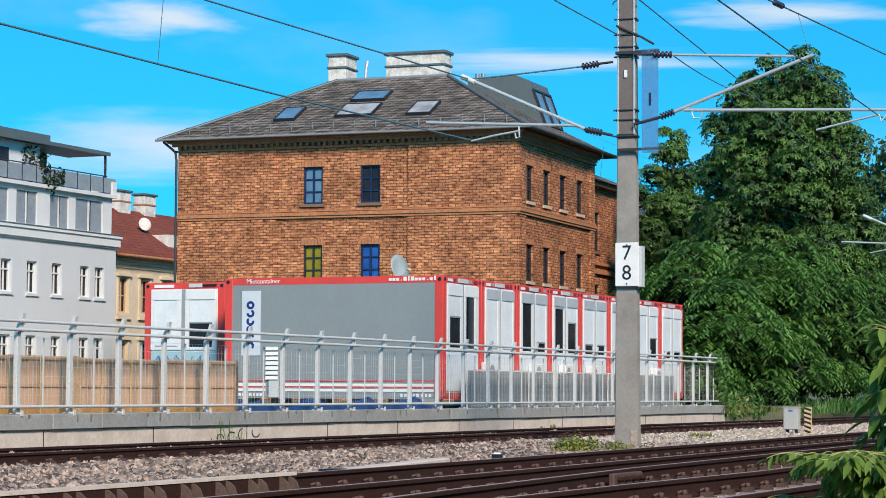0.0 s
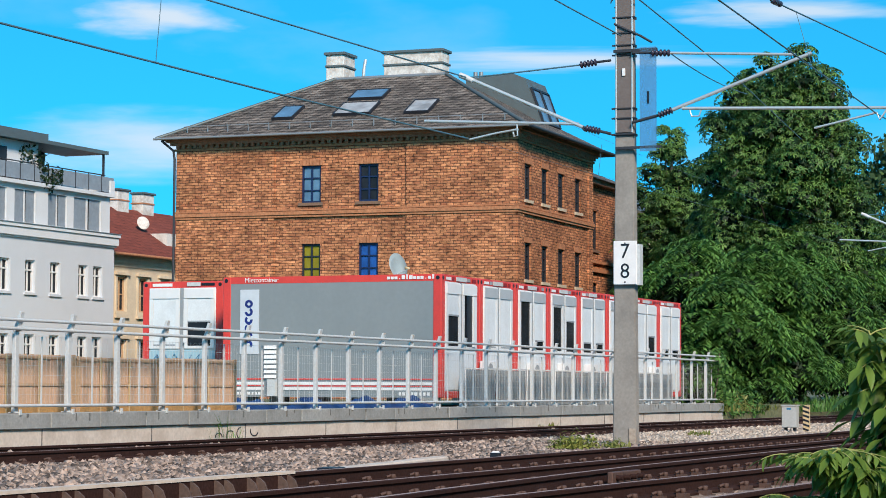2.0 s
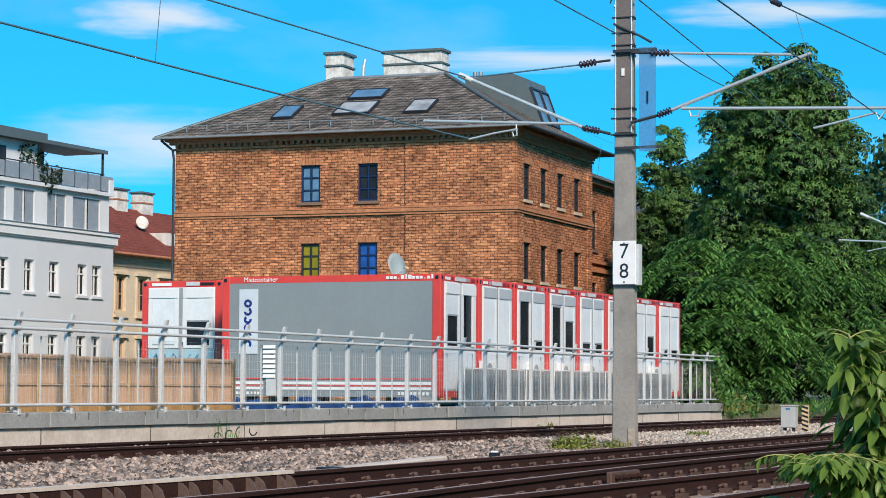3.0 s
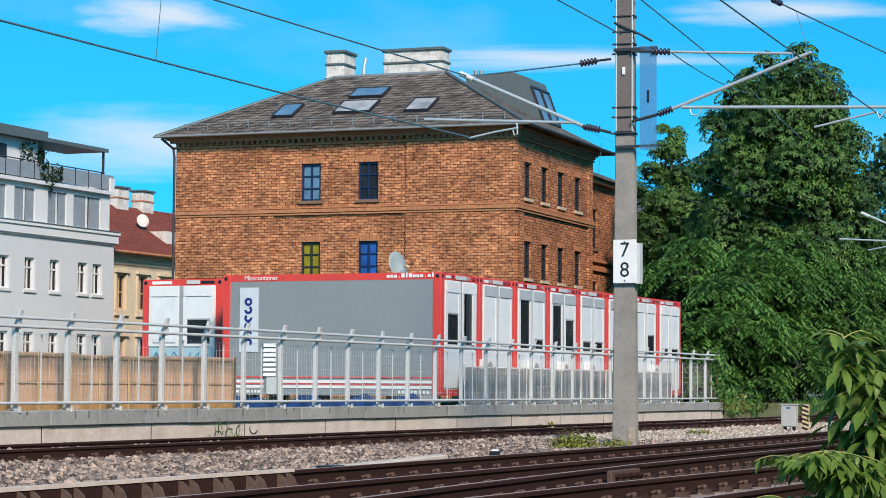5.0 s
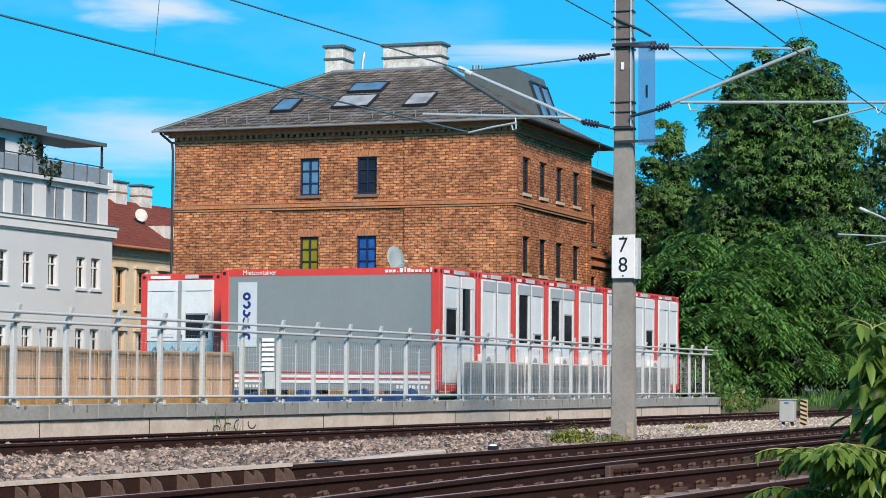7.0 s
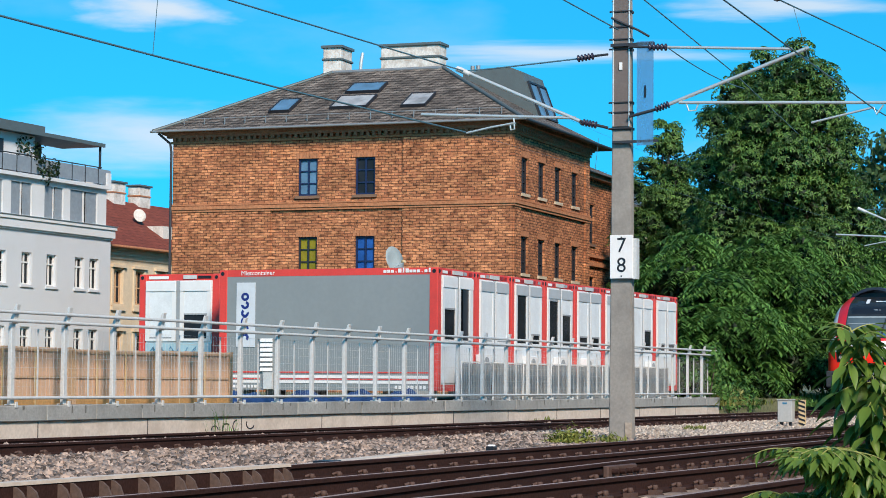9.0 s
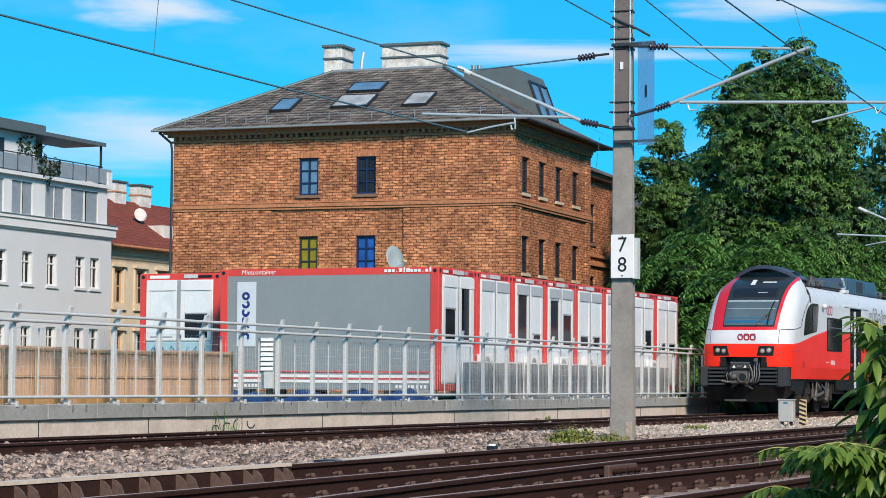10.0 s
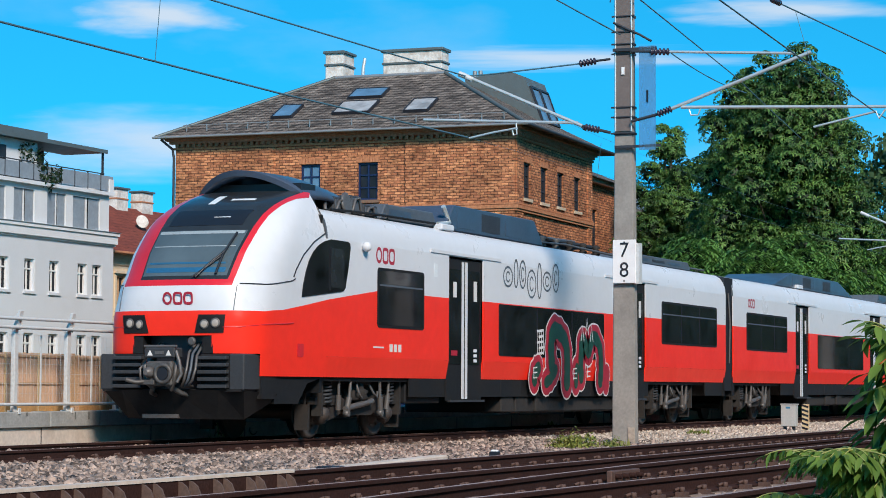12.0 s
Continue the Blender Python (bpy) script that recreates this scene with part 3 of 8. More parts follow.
def plate(c, place, u0, u1, z0, z1, d0, d1, material, name, label=""):
    bm = B()
    vs = [bm.verts.new(place(u, d, z)) for z in (z0, z1) for d in (d0, d1) for u in (u0, u1)]
    for f in ((0, 2, 3, 1), (4, 5, 7, 6), (0, 1, 5, 4), (2, 6, 7, 3), (0, 4, 6, 2), (1, 3, 7, 5)):
        bm.faces.new([vs[i] for i in f])
    return part(name, bm, material, c, label)


def build_containers():
    # the row stands side by side along x, the ends look towards the railway
    x0, y0, zb = 49.92, 21.6, 0.58
    pitch = 2.445
    drops = [(0.42, 0.0, 1), (1, 1, 0), (0.0, 0.82, 0), (0.05, 0.35, 0), (0.8, 0.8, 0), (0.9, 0.5, 0), (1, 0.55, 0), (0.85, 0.85, 0)]
    for k, (da, db, dark) in enumerate(drops):
        c = root("office_container", pose(x0 + pitch * k, y0, zb), ("red-framed office container with a grey side and shuttered windows" if k == 0 else
                 "red-framed white office container with shuttered windows"), "container", "office containers in a row")
        container_frame(c, CW, CL, GREY_PANEL if k == 0 else None)

        def end(u, d, z):
            return Vector((u, -d, z))

        def side(u, d, z):
            return Vector((-d, u, z))
        cladding(c, end, 0.2, CW - 0.2, 0.16, CH - 0.17, WHITE_PANEL)
        window_unit(c, end, 0.25, 1.17, 1.2, 2.82, da, SHUTTER_BOX if 0 < k < 6 else None)
        window_unit(c, end, 1.27, 2.19, 1.2, 2.82, db, SHUTTER_BOX if 0 < k < 6 else None)
        plate(c, end, 1.18, 1.26, 0.2, 2.84, -0.015, 0.02, GREY_FRAME, "mullion")
        plate(c, end, 0.22, 2.21, 0.2, 1.14, -0.015, 0.012, SHUTTER, "lower_panel")
        plate(c, end, 0.9, 1.55, CH - 0.14, CH - 0.04, 0.0, 0.02, GALV, "vent_strip", "pale metal strip")
        plate(c, end, 0.28, 0.6, CH - 0.13, CH - 0.06, 0.0, 0.006, PRINT_WHITE, "number_bar")
        for q, u in enumerate((0.66, 1.62, 1.95)):
            plate(c, end, u, u + 0.14 + 0.05 * ((k + q) % 3), CH - 0.13, CH - 0.05, 0.0, 0.008, (T_PRINT_RED, GREY_FRAME, T_PRINT_RED)[(q + k) % 3], "roof_fitting")
        if k == 0:
            plate(c, end, 1.5, 1.95, 1.27, 2.53, 0.032, 0.04, PRINT_BLACK, "open_casement", "dark open casement")
            plate(c, end, 1.86, 2.0, 1.27, 2.53, 0.04, 0.09, WHITE_PANEL, "casement_leaf")
        cladding(c, side, 0.2, CL - 0.2, 0.16, CH - 0.17, GREY_PANEL)
        cladding(c, lambda u, d, z: Vector((CW + d, u, z)), 0.2, CL - 0.2, 0.16, CH - 0.17, GREY_PANEL)
        cladding(c, lambda u, d, z: Vector((u, CL + d, z)), 0.2, CW - 0.2, 0.16, CH - 0.17, GREY_PANEL)
        if k == 0:
            for z0, z1, mt in ((0.43, 0.465, RED), (0.305, 0.375, PRINT_WHITE), (0.262, 0.292, RED), (0.175, 0.245, PRINT_WHITE)):
                for u0, u1 in ((0.24, 4.42), (4.86, 5.8)):
                    plate(c, side, u0, u1, z0, z1, -0.014, 0.004, mt, "stripe")
            for i, w in enumerate((0.07, 0.06, 0.05, 0.08, 0.05, 0.07, 0.07, 0.06)):
                plate(c, side, 0.3 + i * 0.11, 0.3 + i * 0.11 + w, 0.05, 0.13, 0.0, 0.006, PRINT_WHITE, "sign_bar")
                plate(c, side, 4.95 + i * 0.1, 4.95 + i * 0.1 + w, 0.05, 0.12, 0.0, 0.006, PRINT_WHITE, "sign_bar")
            for i, (w, hh) in enumerate(((0.08, 0.07),) * 3 + ((0.02, 0.03),) + ((0.09, 0.1), (0.04, 0.12), (0.09, 0.1), (0.08, 0.07), (0.08, 0.07), (0.08, 0.07), (0.02, 0.03), (0.08, 0.07), (0.05, 0.11))):
                u = 1.42 - i * 0.1
                plate(c, side, u - w / 2, u + w / 2, CH - 0.12, CH - 0.12 + hh, 0.0, 0.004, PRINT_WHITE, "sign_bar")
            lettering("word", "Mietcontainer", 0.17, pose(-0.001, 4.95, CH - 0.085) @ FACE_X, PRINT_WHITE, c)
            plate(c, side, 5.02, 5.55, 1.07, 2.70, -0.014, 0.006, SIGN_PALE, "sign_panel", "pale sign with blue marks")
            bm = B()
            for i in range(6):
                z = 2.34 - i * 0.205
                for q in range(14):
                    part_turn = 1.0 if i == 0 else 0.7
                    a0, a1 = [2 * math.pi * (q + w) / 14 * part_turn + (0.9 + i if i else 0) for w in (0, 1)]
                    vs = [bm.verts.new(Vector((-0.010, 5.30 + rr * math.cos(a), z + rr * math.sin(a) * 0.92))) for a, rr in ((a0, 0.045), (a1, 0.045), (a1, 0.115), (a0, 0.115))]
                    bm.faces.new(vs)
            part("sign_mark", bm, INK_BLUE, c)
            for i in range(7):
                z = 0.47 + i * 0.122
                part("air_vent_slat", prism(B(), [(-0.06, z), (-0.016, z), (-0.016, z + 0.085), (-0.03, z + 0.085)], "y", 4.5, 4.84), PRINT_WHITE, c, "white louvre of the air vent")
            plate(c, side, 4.48, 4.72, 0.02, 0.44, 0.0, 0.09, GALV, "meter_box", "pale metal meter box")
            plate(c, side, 4.4, 4.42, 0.3, 1.5, 0.0, 0.01, GALV, "conduit")
    # the unit that stands apart, end towards the same side as the grey wall
    c = root("office_container", pose(51.4, 28.46, 0.58), "red-framed white office container with blue graffiti under its windows", "container")
    container_frame(c, CL, CW)

    def face(u, d, z):
        return Vector((-d, CW - u, z))
    cladding(c, face, 0.2, CW - 0.2, 0.16, CH - 0.17, WHITE_PANEL)
    window_unit(c, face, 0.22, 1.14, 1.25, 2.84, 1.0)
    window_unit(c, face, 1.26, 2.19, 1.25, 2.84, 0.5)
    plate(c, face, 1.15, 1.25, 0.2, 2.84, -0.015, 0.02, GREY_FRAME, "mullion")
    plate(c, face, 0.22, 2.21, 0.2, 1.2, -0.015, 0.012, TURQUOISE, "lower_panel", "turquoise panel")
    bm = B()
    rnd = random.Random(5)
    for i in range(7):
        u = 0.35 + i * 0.25
        pts = [face(u + 0.16 * math.sin(j * 0.9 + i), 0.02, 0.78 + 0.33 * (0.5 + 0.5 * math.sin(j * 1.3 + i * 2.1))) for j in range(6)]
        tube(bm, pts, 0.016, 5)
    part("graffiti", bm, GRAFFITI_BLUE, c, "blue sprayed scrawl")
    plate(c, face, 1.35, 1.75, CH - 0.13, CH - 0.03, 0.0, 0.02, GALV, "vent_strip")
    plate(c, face, 1.78, 2.18, CH - 0.11, CH - 0.05, 0.0, 0.02, PRINT_BLACK, "vent_strip")
    plate(c, face, 0.3, 0.9, CH - 0.13, CH - 0.05, 0.0, 0.006, PRINT_WHITE, "number_bar")
    cladding(c, lambda u, d, z: Vector((u, -d, z)), 0.2, CL - 0.2, 0.16, CH - 0.17, GREY_PANEL)
    cladding(c, lambda u, d, z: Vector((u, CW + d, z)), 0.2, CL - 0.2, 0.16, CH - 0.17, GREY_PANEL)
    # blocks that carry the row
    me = mesh_of(bx(-0.2, 0.2, -0.2, 0.2, 0, 0.30), "foundation_block", CONCRETE)
    for k in range(9):
        for y in (21.9, 27.3):
            ob = tagged(new("foundation_block", me), "grey concrete foundation block under a container", "block", "foundation blocks")
            ob.location = (min(x0 + pitch * k + 0.05, 69.3), y, 0.285)
    for x in (51.7, 57.1):
        for y in (28.8, 30.7):
            ob = tagged(new("foundation_block", me), "grey concrete foundation block under a container", "block", "foundation blocks")
            ob.location = (x, y, 0.285)


build_containers()


# ---- brick house ----
HOUSE = pose(92.815, 36.528, 0, 0, 0, 2.763)


def sash(h, place, u0, u1, z0, z1, rows, glass, frame, sill=None, depth=0.18):
    """A framed window with bars, set back in its opening; place(u, d, z), d outward."""
    def slab(bm, a, b, d0, d1, za, zb):
        vs = [bm.verts.new(place(u, d, z)) for z in (za, zb) for d in (d0, d1) for u in (a, b)]
        for f in ((0, 2, 3, 1), (4, 5, 7, 6), (0, 1, 5, 4), (2, 6, 7, 3), (0, 4, 6, 2), (1, 3, 7, 5)):
            bm.faces.new([vs[i] for i in f])
        return bm
    w = part("window", slab(B(), u0, u1, -depth - 0.02, -depth, z0, z1), glass, h)
    fr = B()
    t = 0.085
    for a, b, za, zb in ((u0, u0 + t, z0, z1), (u1 - t, u1, z0, z1), (u0 + t, u1 - t, z0, z0 + t), (u0 + t, u1 - t, z1 - t, z1)):
        slab(fr, a, b, -depth, -depth + 0.07, za, zb)
    um = (u0 + u1) / 2
    slab(fr, um - 0.04, um + 0.04, -depth, -depth + 0.06, z0 + t, z1 - t)
    for k in range(1, rows):
        z = z0 + (z1 - z0) * k / rows
        slab(fr, u0 + t, um - 0.04, -depth, -depth + 0.05, z - 0.03, z + 0.03)
        slab(fr, um + 0.04, u1 - t, -depth, -depth + 0.05, z - 0.03, z + 0.03)
    part("frame", fr, frame, w)
    if sill:
        part("sill", slab(B(), u0 - 0.12, u1 + 0.12, -depth, 0.09, z0 - 0.14, z0 - 0.005), sill, w)
    return w


def pierced_wall(bm, place, ua, ub, za, zb, holes, thick=0.35):
    """A wall with openings: solid blocks round each hole."""
    us = sorted({ua, ub, *[h[0] for h in holes], *[h[1] for h in holes]})
    zs = sorted({za, zb, *[h[2] for h in holes], *[h[3] for h in holes]})

    def open_at(i, j):
        u, z = (us[i] + us[i + 1]) / 2, (zs[j] + zs[j + 1]) / 2
        return any(h[0] < u < h[1] and h[2] < z < h[3] for h in holes)
    nu, nz = len(us) - 1, len(zs) - 1
    V = {}

    def v(u, d, z):
        k = (round(u, 4), round(d, 4), round(z, 4))
        if k not in V:
            V[k] = bm.verts.new(place(u, d, z))
        return V[k]
    for i in range(nu):
        for j in range(nz):
            if open_at(i, j):
                continue
            a, b, c, d = us[i], us[i + 1], zs[j], zs[j + 1]
            bm.faces.new((v(a, 0, c), v(b, 0, c), v(b, 0, d), v(a, 0, d)))
            bm.faces.new((v(a, -thick, c), v(a, -thick, d), v(b, -thick, d), v(b, -thick, c)))
            for di, dj, p, q in ((-1, 0, (a, c), (a, d)), (1, 0, (b, d), (b, c)), (0, -1, (b, c), (a, c)), (0, 1, (a, d), (b, d))):
                ii, jj = i + di, j + dj
                if not (0 <= ii < nu and 0 <= jj < nz) or open_at(ii, jj):
                    bm.faces.new((v(p[0], 0, p[1]), v(p[0], -thick, p[1]), v(q[0], -thick, q[1]), v(q[0], 0, q[1])))
    return bm


def build_house():
    h = root("brick_house", HOUSE, "three-storey orange-brown brick station house with a slate hipped roof", "house")
    W, D, ZE = 17.0, 11.65, 12.25

    def front(u, d, z):          # looks towards -x
        return Vector((-d, u, z))

    def flank(u, d, z):          # looks towards -y
        return Vector((u, -d, z))
    fw = [(9.55, 10.53, 9.38, 11.1, GLASS_SKY, WIN_BLUE), (6.68, 7.66, 9.38, 11.1, GLASS, WIN_BLUE), (9.55, 10.5, 5.75, 7.46, GLASS_YELLOW, WIN_DARK), (6.68, 7.64, 5.75, 7.46, GLASS_BLUE, WIN_BLUE),
          (9.55, 10.5, 1.8, 3.6, GLASS, WIN_BLUE), (6.68, 7.64, 1.8, 3.6, GLASS, WIN_BLUE)]
    bm = pierced_wall(B(), front, 0.0, W, 0.28, ZE, [w[:4] for w in fw])
    part("wall_front", bm, BRICK, h)
    for u0, u1, z0, z1, g, f in fw:
        sash(h, front, u0, u1, z0, z1, 3, g, f, SILL, 0.16)
        bm = B()
        for k in range(7):
            a = u0 - 0.1 + (u1 - u0 + 0.2) * k / 7
            vs = [front(a + 0.01, 0.02, z1 + 0.03), front(a + (u1 - u0 + 0.2) / 7 - 0.01, 0.02, z1 + 0.03)]
            lo, hi = vs
            box(bm, -0.025, 0.05, lo.y, hi.y, z1 + 0.01, z1 + 0.27 + 0.03 * math.sin(math.pi * (k + 0.5) / 7))
        part("lintel_brick", bm, BRICK_TRIM, h)
    sw = []
    for u in (1.17, 3.65, 6.16, 8.87):
        sw += [(u, u + 0.93, 9.38, 11.01), (u, u + 0.93, 5.75, 7.42), (u, u + 0.93, 1.8, 3.6)]
    bm = pierced_wall(B(), flank, 0.352, D, 0.28, ZE, sw)
    part("wall_flank", bm, BRICK, h)
    for s in sw:
        sash(h, flank, *s, 3, GLASS, WIN_DARK, SILL_PALE, 0.16)
        part("lintel", bx(s[0] - 0.1, s[1] + 0.1, -0.03, 0.02, s[3] + 0.01, s[3] + 0.26), BRICK_TRIM, h)
    part("wall_rear", bx(D - 0.35, D, 0.352, W, 0.28, ZE), BRICK, h)
    part("wall_far", bx(0.352, D - 0.352, W - 0.35, W, 0.28, ZE), BRICK, h)
    part("floor_slab", bx(0.36, D - 0.36, 0.36, W - 0.36, 8.3, 8.5), CONCRETE, h)
    # flat pilaster edges, string courses and the dentilled cornice
    for u0, u1 in ((0.0, 5.3), (11.9, W)):
        part("pilaster", bx(-0.07, -0.002, u0, u1, 0.3, ZE), BRICK, h)
    part("pilaster", bx(0.0, 0.9, -0.07, -0.002, 0.3, ZE), BRICK, h)
    part("pilaster", bx(D - 0.7, D, -0.07, -0.002, 0.3, ZE), BRICK, h)
    for z, t, o in ((8.72, 0.09, 0.12), (8.83, 0.16, 0.17), (9.02, 0.07, 0.12)):
        part("string_course", bx(-o, D + 0.02, -o, -0.003, z, z + t), BRICK_TRIM, h)
        part("string_course", bx(-o, -0.003, 0.0, W + 0.05, z, z + t), BRICK_TRIM, h)
    for z, t, o, mt in ((11.98, 0.1, 0.12, BRICK_TRIM), (12.25, 0.14, 0.26, BRICK_DARK), (12.39, 0.12, 0.42, BRICK_DARK)):
        part("cornice", bx(-o, D + o, -o, -0.003, z, z + t), mt, h)
        part("cornice", bx(-o, -0.003, 0.0, W + o, z, z + t), mt, h)
    db = B()
    k = 0.0
    while k < W:
        box(db, -0.24, -0.1, k, k + 0.14, 12.09, 12.25)
        k += 0.3
    k = 0.0
    while k < D:
        box(db, k, k + 0.14, -0.24, -0.1, 12.09, 12.25)
        k += 0.3
    tagged(part("dentil_course", db, BRICK_DARK, h), kind="stuff")
    # hipped slate roof with its gutter
    o, zr, ze = 0.75, 15.95, 12.52
    ridge = [(5.9, 5.6), (5.9, 11.4)]
    bm = B()
    low = [bm.verts.new(p) for p in ((-o, -o, ze), (D + o + 1.4, -o, ze), (D + o + 1.4, W + o, ze), (-o, W + o, ze))]
    top = [bm.verts.new((x, y, zr)) for x, y in ridge]
    bm.faces.new((low[0], low[3], top[1], top[0]))
    bm.faces.new((low[1], low[0], top[0]))
    bm.faces.new((low[2], low[1], top[0], top[1]))
    bm.faces.new((low[3], low[2], top[1]))
    bm.faces.new(low)
    roof = part("roof", bm, SLATE, h)
    for y0, y1, x0, x1 in ((-o - 0.1, W + o + 0.1, -o - 0.12, -o),):
        part("gutter", tube(B(), [(-o - 0.06, y0, ze + 0.0), (-o - 0.06, y1, ze + 0.0)], 0.055, 8), ZINC, roof)
    part("gutter", tube(B(), [(-o, -o - 0.06, ze), (D + o + 1.4, -o - 0.06, ze)], 0.075, 8), DARK_METAL, roof)
    part("ridge_cap", tube(B(), [(5.9, 5.6, zr + 0.02), (5.9, 11.4, zr + 0.02)], 0.09, 8), ZINC, roof)
    part("hip_cap", tube(B(), [(-o, -o, ze + 0.03), (5.9, 5.6, zr + 0.03)], 0.1, 6), LEAD, roof)
    part("hip_cap", tube(B(), [(-o, W + o, ze + 0.03), (5.9, 11.4, zr + 0.03)], 0.09, 6), LEAD, roof)
    part("snow_guard", tube(B(), [(-0.1, 0.4, ze + 0.62), (-0.1, W - 0.4, ze + 0.62)], 0.02, 5), ZINC, roof)
    for k in range(16):
        part("guard_hook", bx(-0.14, -0.06, 0.5 + k * 1.06, 0.53 + k * 1.06, ze + 0.3, ze + 0.66), ZINC, roof)
    # roof windows lie in the slope
    slope = math.atan2(zr - ze, 5.9 + o)

    def skylight(yc, s0, w, l, glass, lift=0.0):
        m = Matrix.Translation((-o, 0, ze)) @ Matrix.Rotation(-slope, 4, "Y")
        s = part("roof_window", box(B(), s0, s0 + l, yc - w / 2, yc + w / 2, 0.05, 0.12, m), glass, roof)
        fr = B()
        t = 0.06
        for a in ((s0 - t, s0, yc - w / 2 - t, yc + w / 2 + t), (s0 + l, s0 + l + t, yc - w / 2 - t, yc + w / 2 + t), (s0, s0 + l, yc - w / 2 - t, yc - w / 2), (s0, s0 + l, yc + w / 2, yc + w / 2 + t)):
            box(fr, *a, 0.0, 0.15, m)
        part("frame", fr, WIN_DARK, s)
    skylight(12.0, 2.0, 0.95, 1.5, GLASS_SKY)
    skylight(8.55, 2.2, 1.75, 1.45, GLASS_WHITE)
    skylight(8.6, 4.3, 1.65, 1.1, GLASS_SKY)
    skylight(5.25, 2.1, 1.1, 1.5, GLASS_WHITE)
    # chimneys
    for name, x0, x1, y0, y1, z1 in (("chimney", 6.1, 7.5, 11.05, 12.0, 17.35), ("chimney", 6.3, 7.3, 5.95, 9.0, 17.3)):
        c = part(name, bevel(bx(x0, x1, y0, y1, 14.4, z1 - 0.12), 0.02), CHIMNEY_WHITE, h, "limewashed chimney stack with grey bands")
        part("cap", bevel(bx(x0 - 0.1, x1 + 0.1, y0 - 0.1, y1 + 0.1, z1 - 0.14, z1), 0.02), LEAD, c)
        part("band", bevel(bx(x0 - 0.06, x1 + 0.06, y0 - 0.06, y1 + 0.06, z1 - 0.75, z1 - 0.64), 0.02), LEAD, c)
        part("flashing", bx(x0 - 0.05, x1 + 0.05, y0 - 0.05, y1 + 0.05, 15.2, 15.98), LEAD, c)
    part("flue_pipe", tube(B(), [(7.95, 10.8, 15.6), (7.95, 10.75, 16.7), (8.05, 10.7, 17.2)], 0.09, 8), PALE_TUBE, h)
    # dormer clad in sheet metal, with two tilted windows
    dm = B()
    prism(dm, [(1.1, 13.0), (5.2, 13.0), (5.2, 15.9), (2.9, 16.15), (2.15, 15.85)], "x", 7.6, 10.8)
    d = part("dormer", dm, LEAD, h, "dark grey sheet-metal dormer with tilted glazing")
    for x0, x1 in ((7.9, 9.05), (9.3, 10.45)):
        q = box(B(), x0, x1, -0.06, -0.02, 0.75, 2.45, Matrix.Translation((0, 1.1, 13.0)) @ Matrix.Rotation(-math.atan2(1.05, 2.85), 4, "X"))
        wq = part("dormer_window", q, GLASS_SKY, d)
        fr = B()
        mm = Matrix.Translation((0, 1.1, 13.0)) @ Matrix.Rotation(-math.atan2(1.05, 2.85), 4, "X")
        for a in ((x0 - 0.1, x0, 0.65, 2.55), (x1, x1 + 0.1, 0.65, 2.55), (x0, x1, 0.65, 0.75), (x0, x1, 2.45, 2.55)):
            box(fr, a[0], a[1], -0.12, -0.005, a[2], a[3], mm)
        part("frame", fr, WIN_DARK, wq)
    for y in (4.9, 5.2):
        part("vent_pipe", tube(B(), [(9.0, y, 14.8), (9.0, y, 16.45)], 0.11, 8), ZINC, h)
    # drainpipe at the far corner
    part("drainpipe", tube(B(), [(-0.65, W + 0.5, 12.45), (-0.2, W + 0.1, 12.0), (-0.15, W + 0.06, 11.6), (-0.15, W + 0.06, 0.4)], 0.06, 8), DARK_METAL, h)
    # lower rear wing
    wing = root("brick_wing", HOUSE @ pose(D, 0.0, 0), "lower brick wing with a grey roof behind the house", "house")
    ww = [(2.6, 3.5, 7.9, 9.9), (2.6, 3.5, 4.2, 6.2), (7.4, 8.3, 7.9, 9.9), (7.4, 8.3, 4.2, 6.2)]
    part("wall", pierced_wall(B(), lambda u, d, z: Vector((u, 0.75 - d, z)), 0.02, 11.0, 0.28, 11.4, ww), BRICK, wing)
    for s in ww:
        sash(wing, lambda u, d, z: Vector((u, 0.75 - d, z)), *s, 3, GLASS, WIN_DARK, SILL, 0.16)
    part("string_course", bx(0.02, 11.0, 0.6, 0.747, 6.75, 6.95), BRICK_TRIM, wing)
    part("string_course", bx(0.02, 11.0, 0.6, 0.747, 7.2, 7.35), BRICK_TRIM, wing)
    part("wall", bx(10.65, 11.0, 1.1, 12, 0.28, 11.4), BRICK, wing)
    part("cornice", bx(0.02, 11.2, 0.4, 0.747, 11.2, 11.42), BRICK_DARK, wing)
    bm = B()
    prism(bm, [(0.2, 11.42), (12.6, 11.42), (6.4, 13.9)], "x", 0.02, 11.3)
    part("roof", bm, SLATE, wing)
    pale = root("pale_building", HOUSE @ pose(D + 11.5, 0.4, 0), "beige rendered building with a grey roof behind the wing", "house")
    part("wall", bx(0, 14, 0.4, 10, 0.28, 10.4), PLASTER_CREAM, pale)
    part("roof", prism(B(), [(0.0, 10.4), (10.4, 10.4), (5.2, 13.0)], "x", -0.2, 14.2), LEAD, pale)
    part("window", bx(1.2, 2.2, 0.37, 0.42, 6.0, 7.8), GLASS, pale)


build_house()


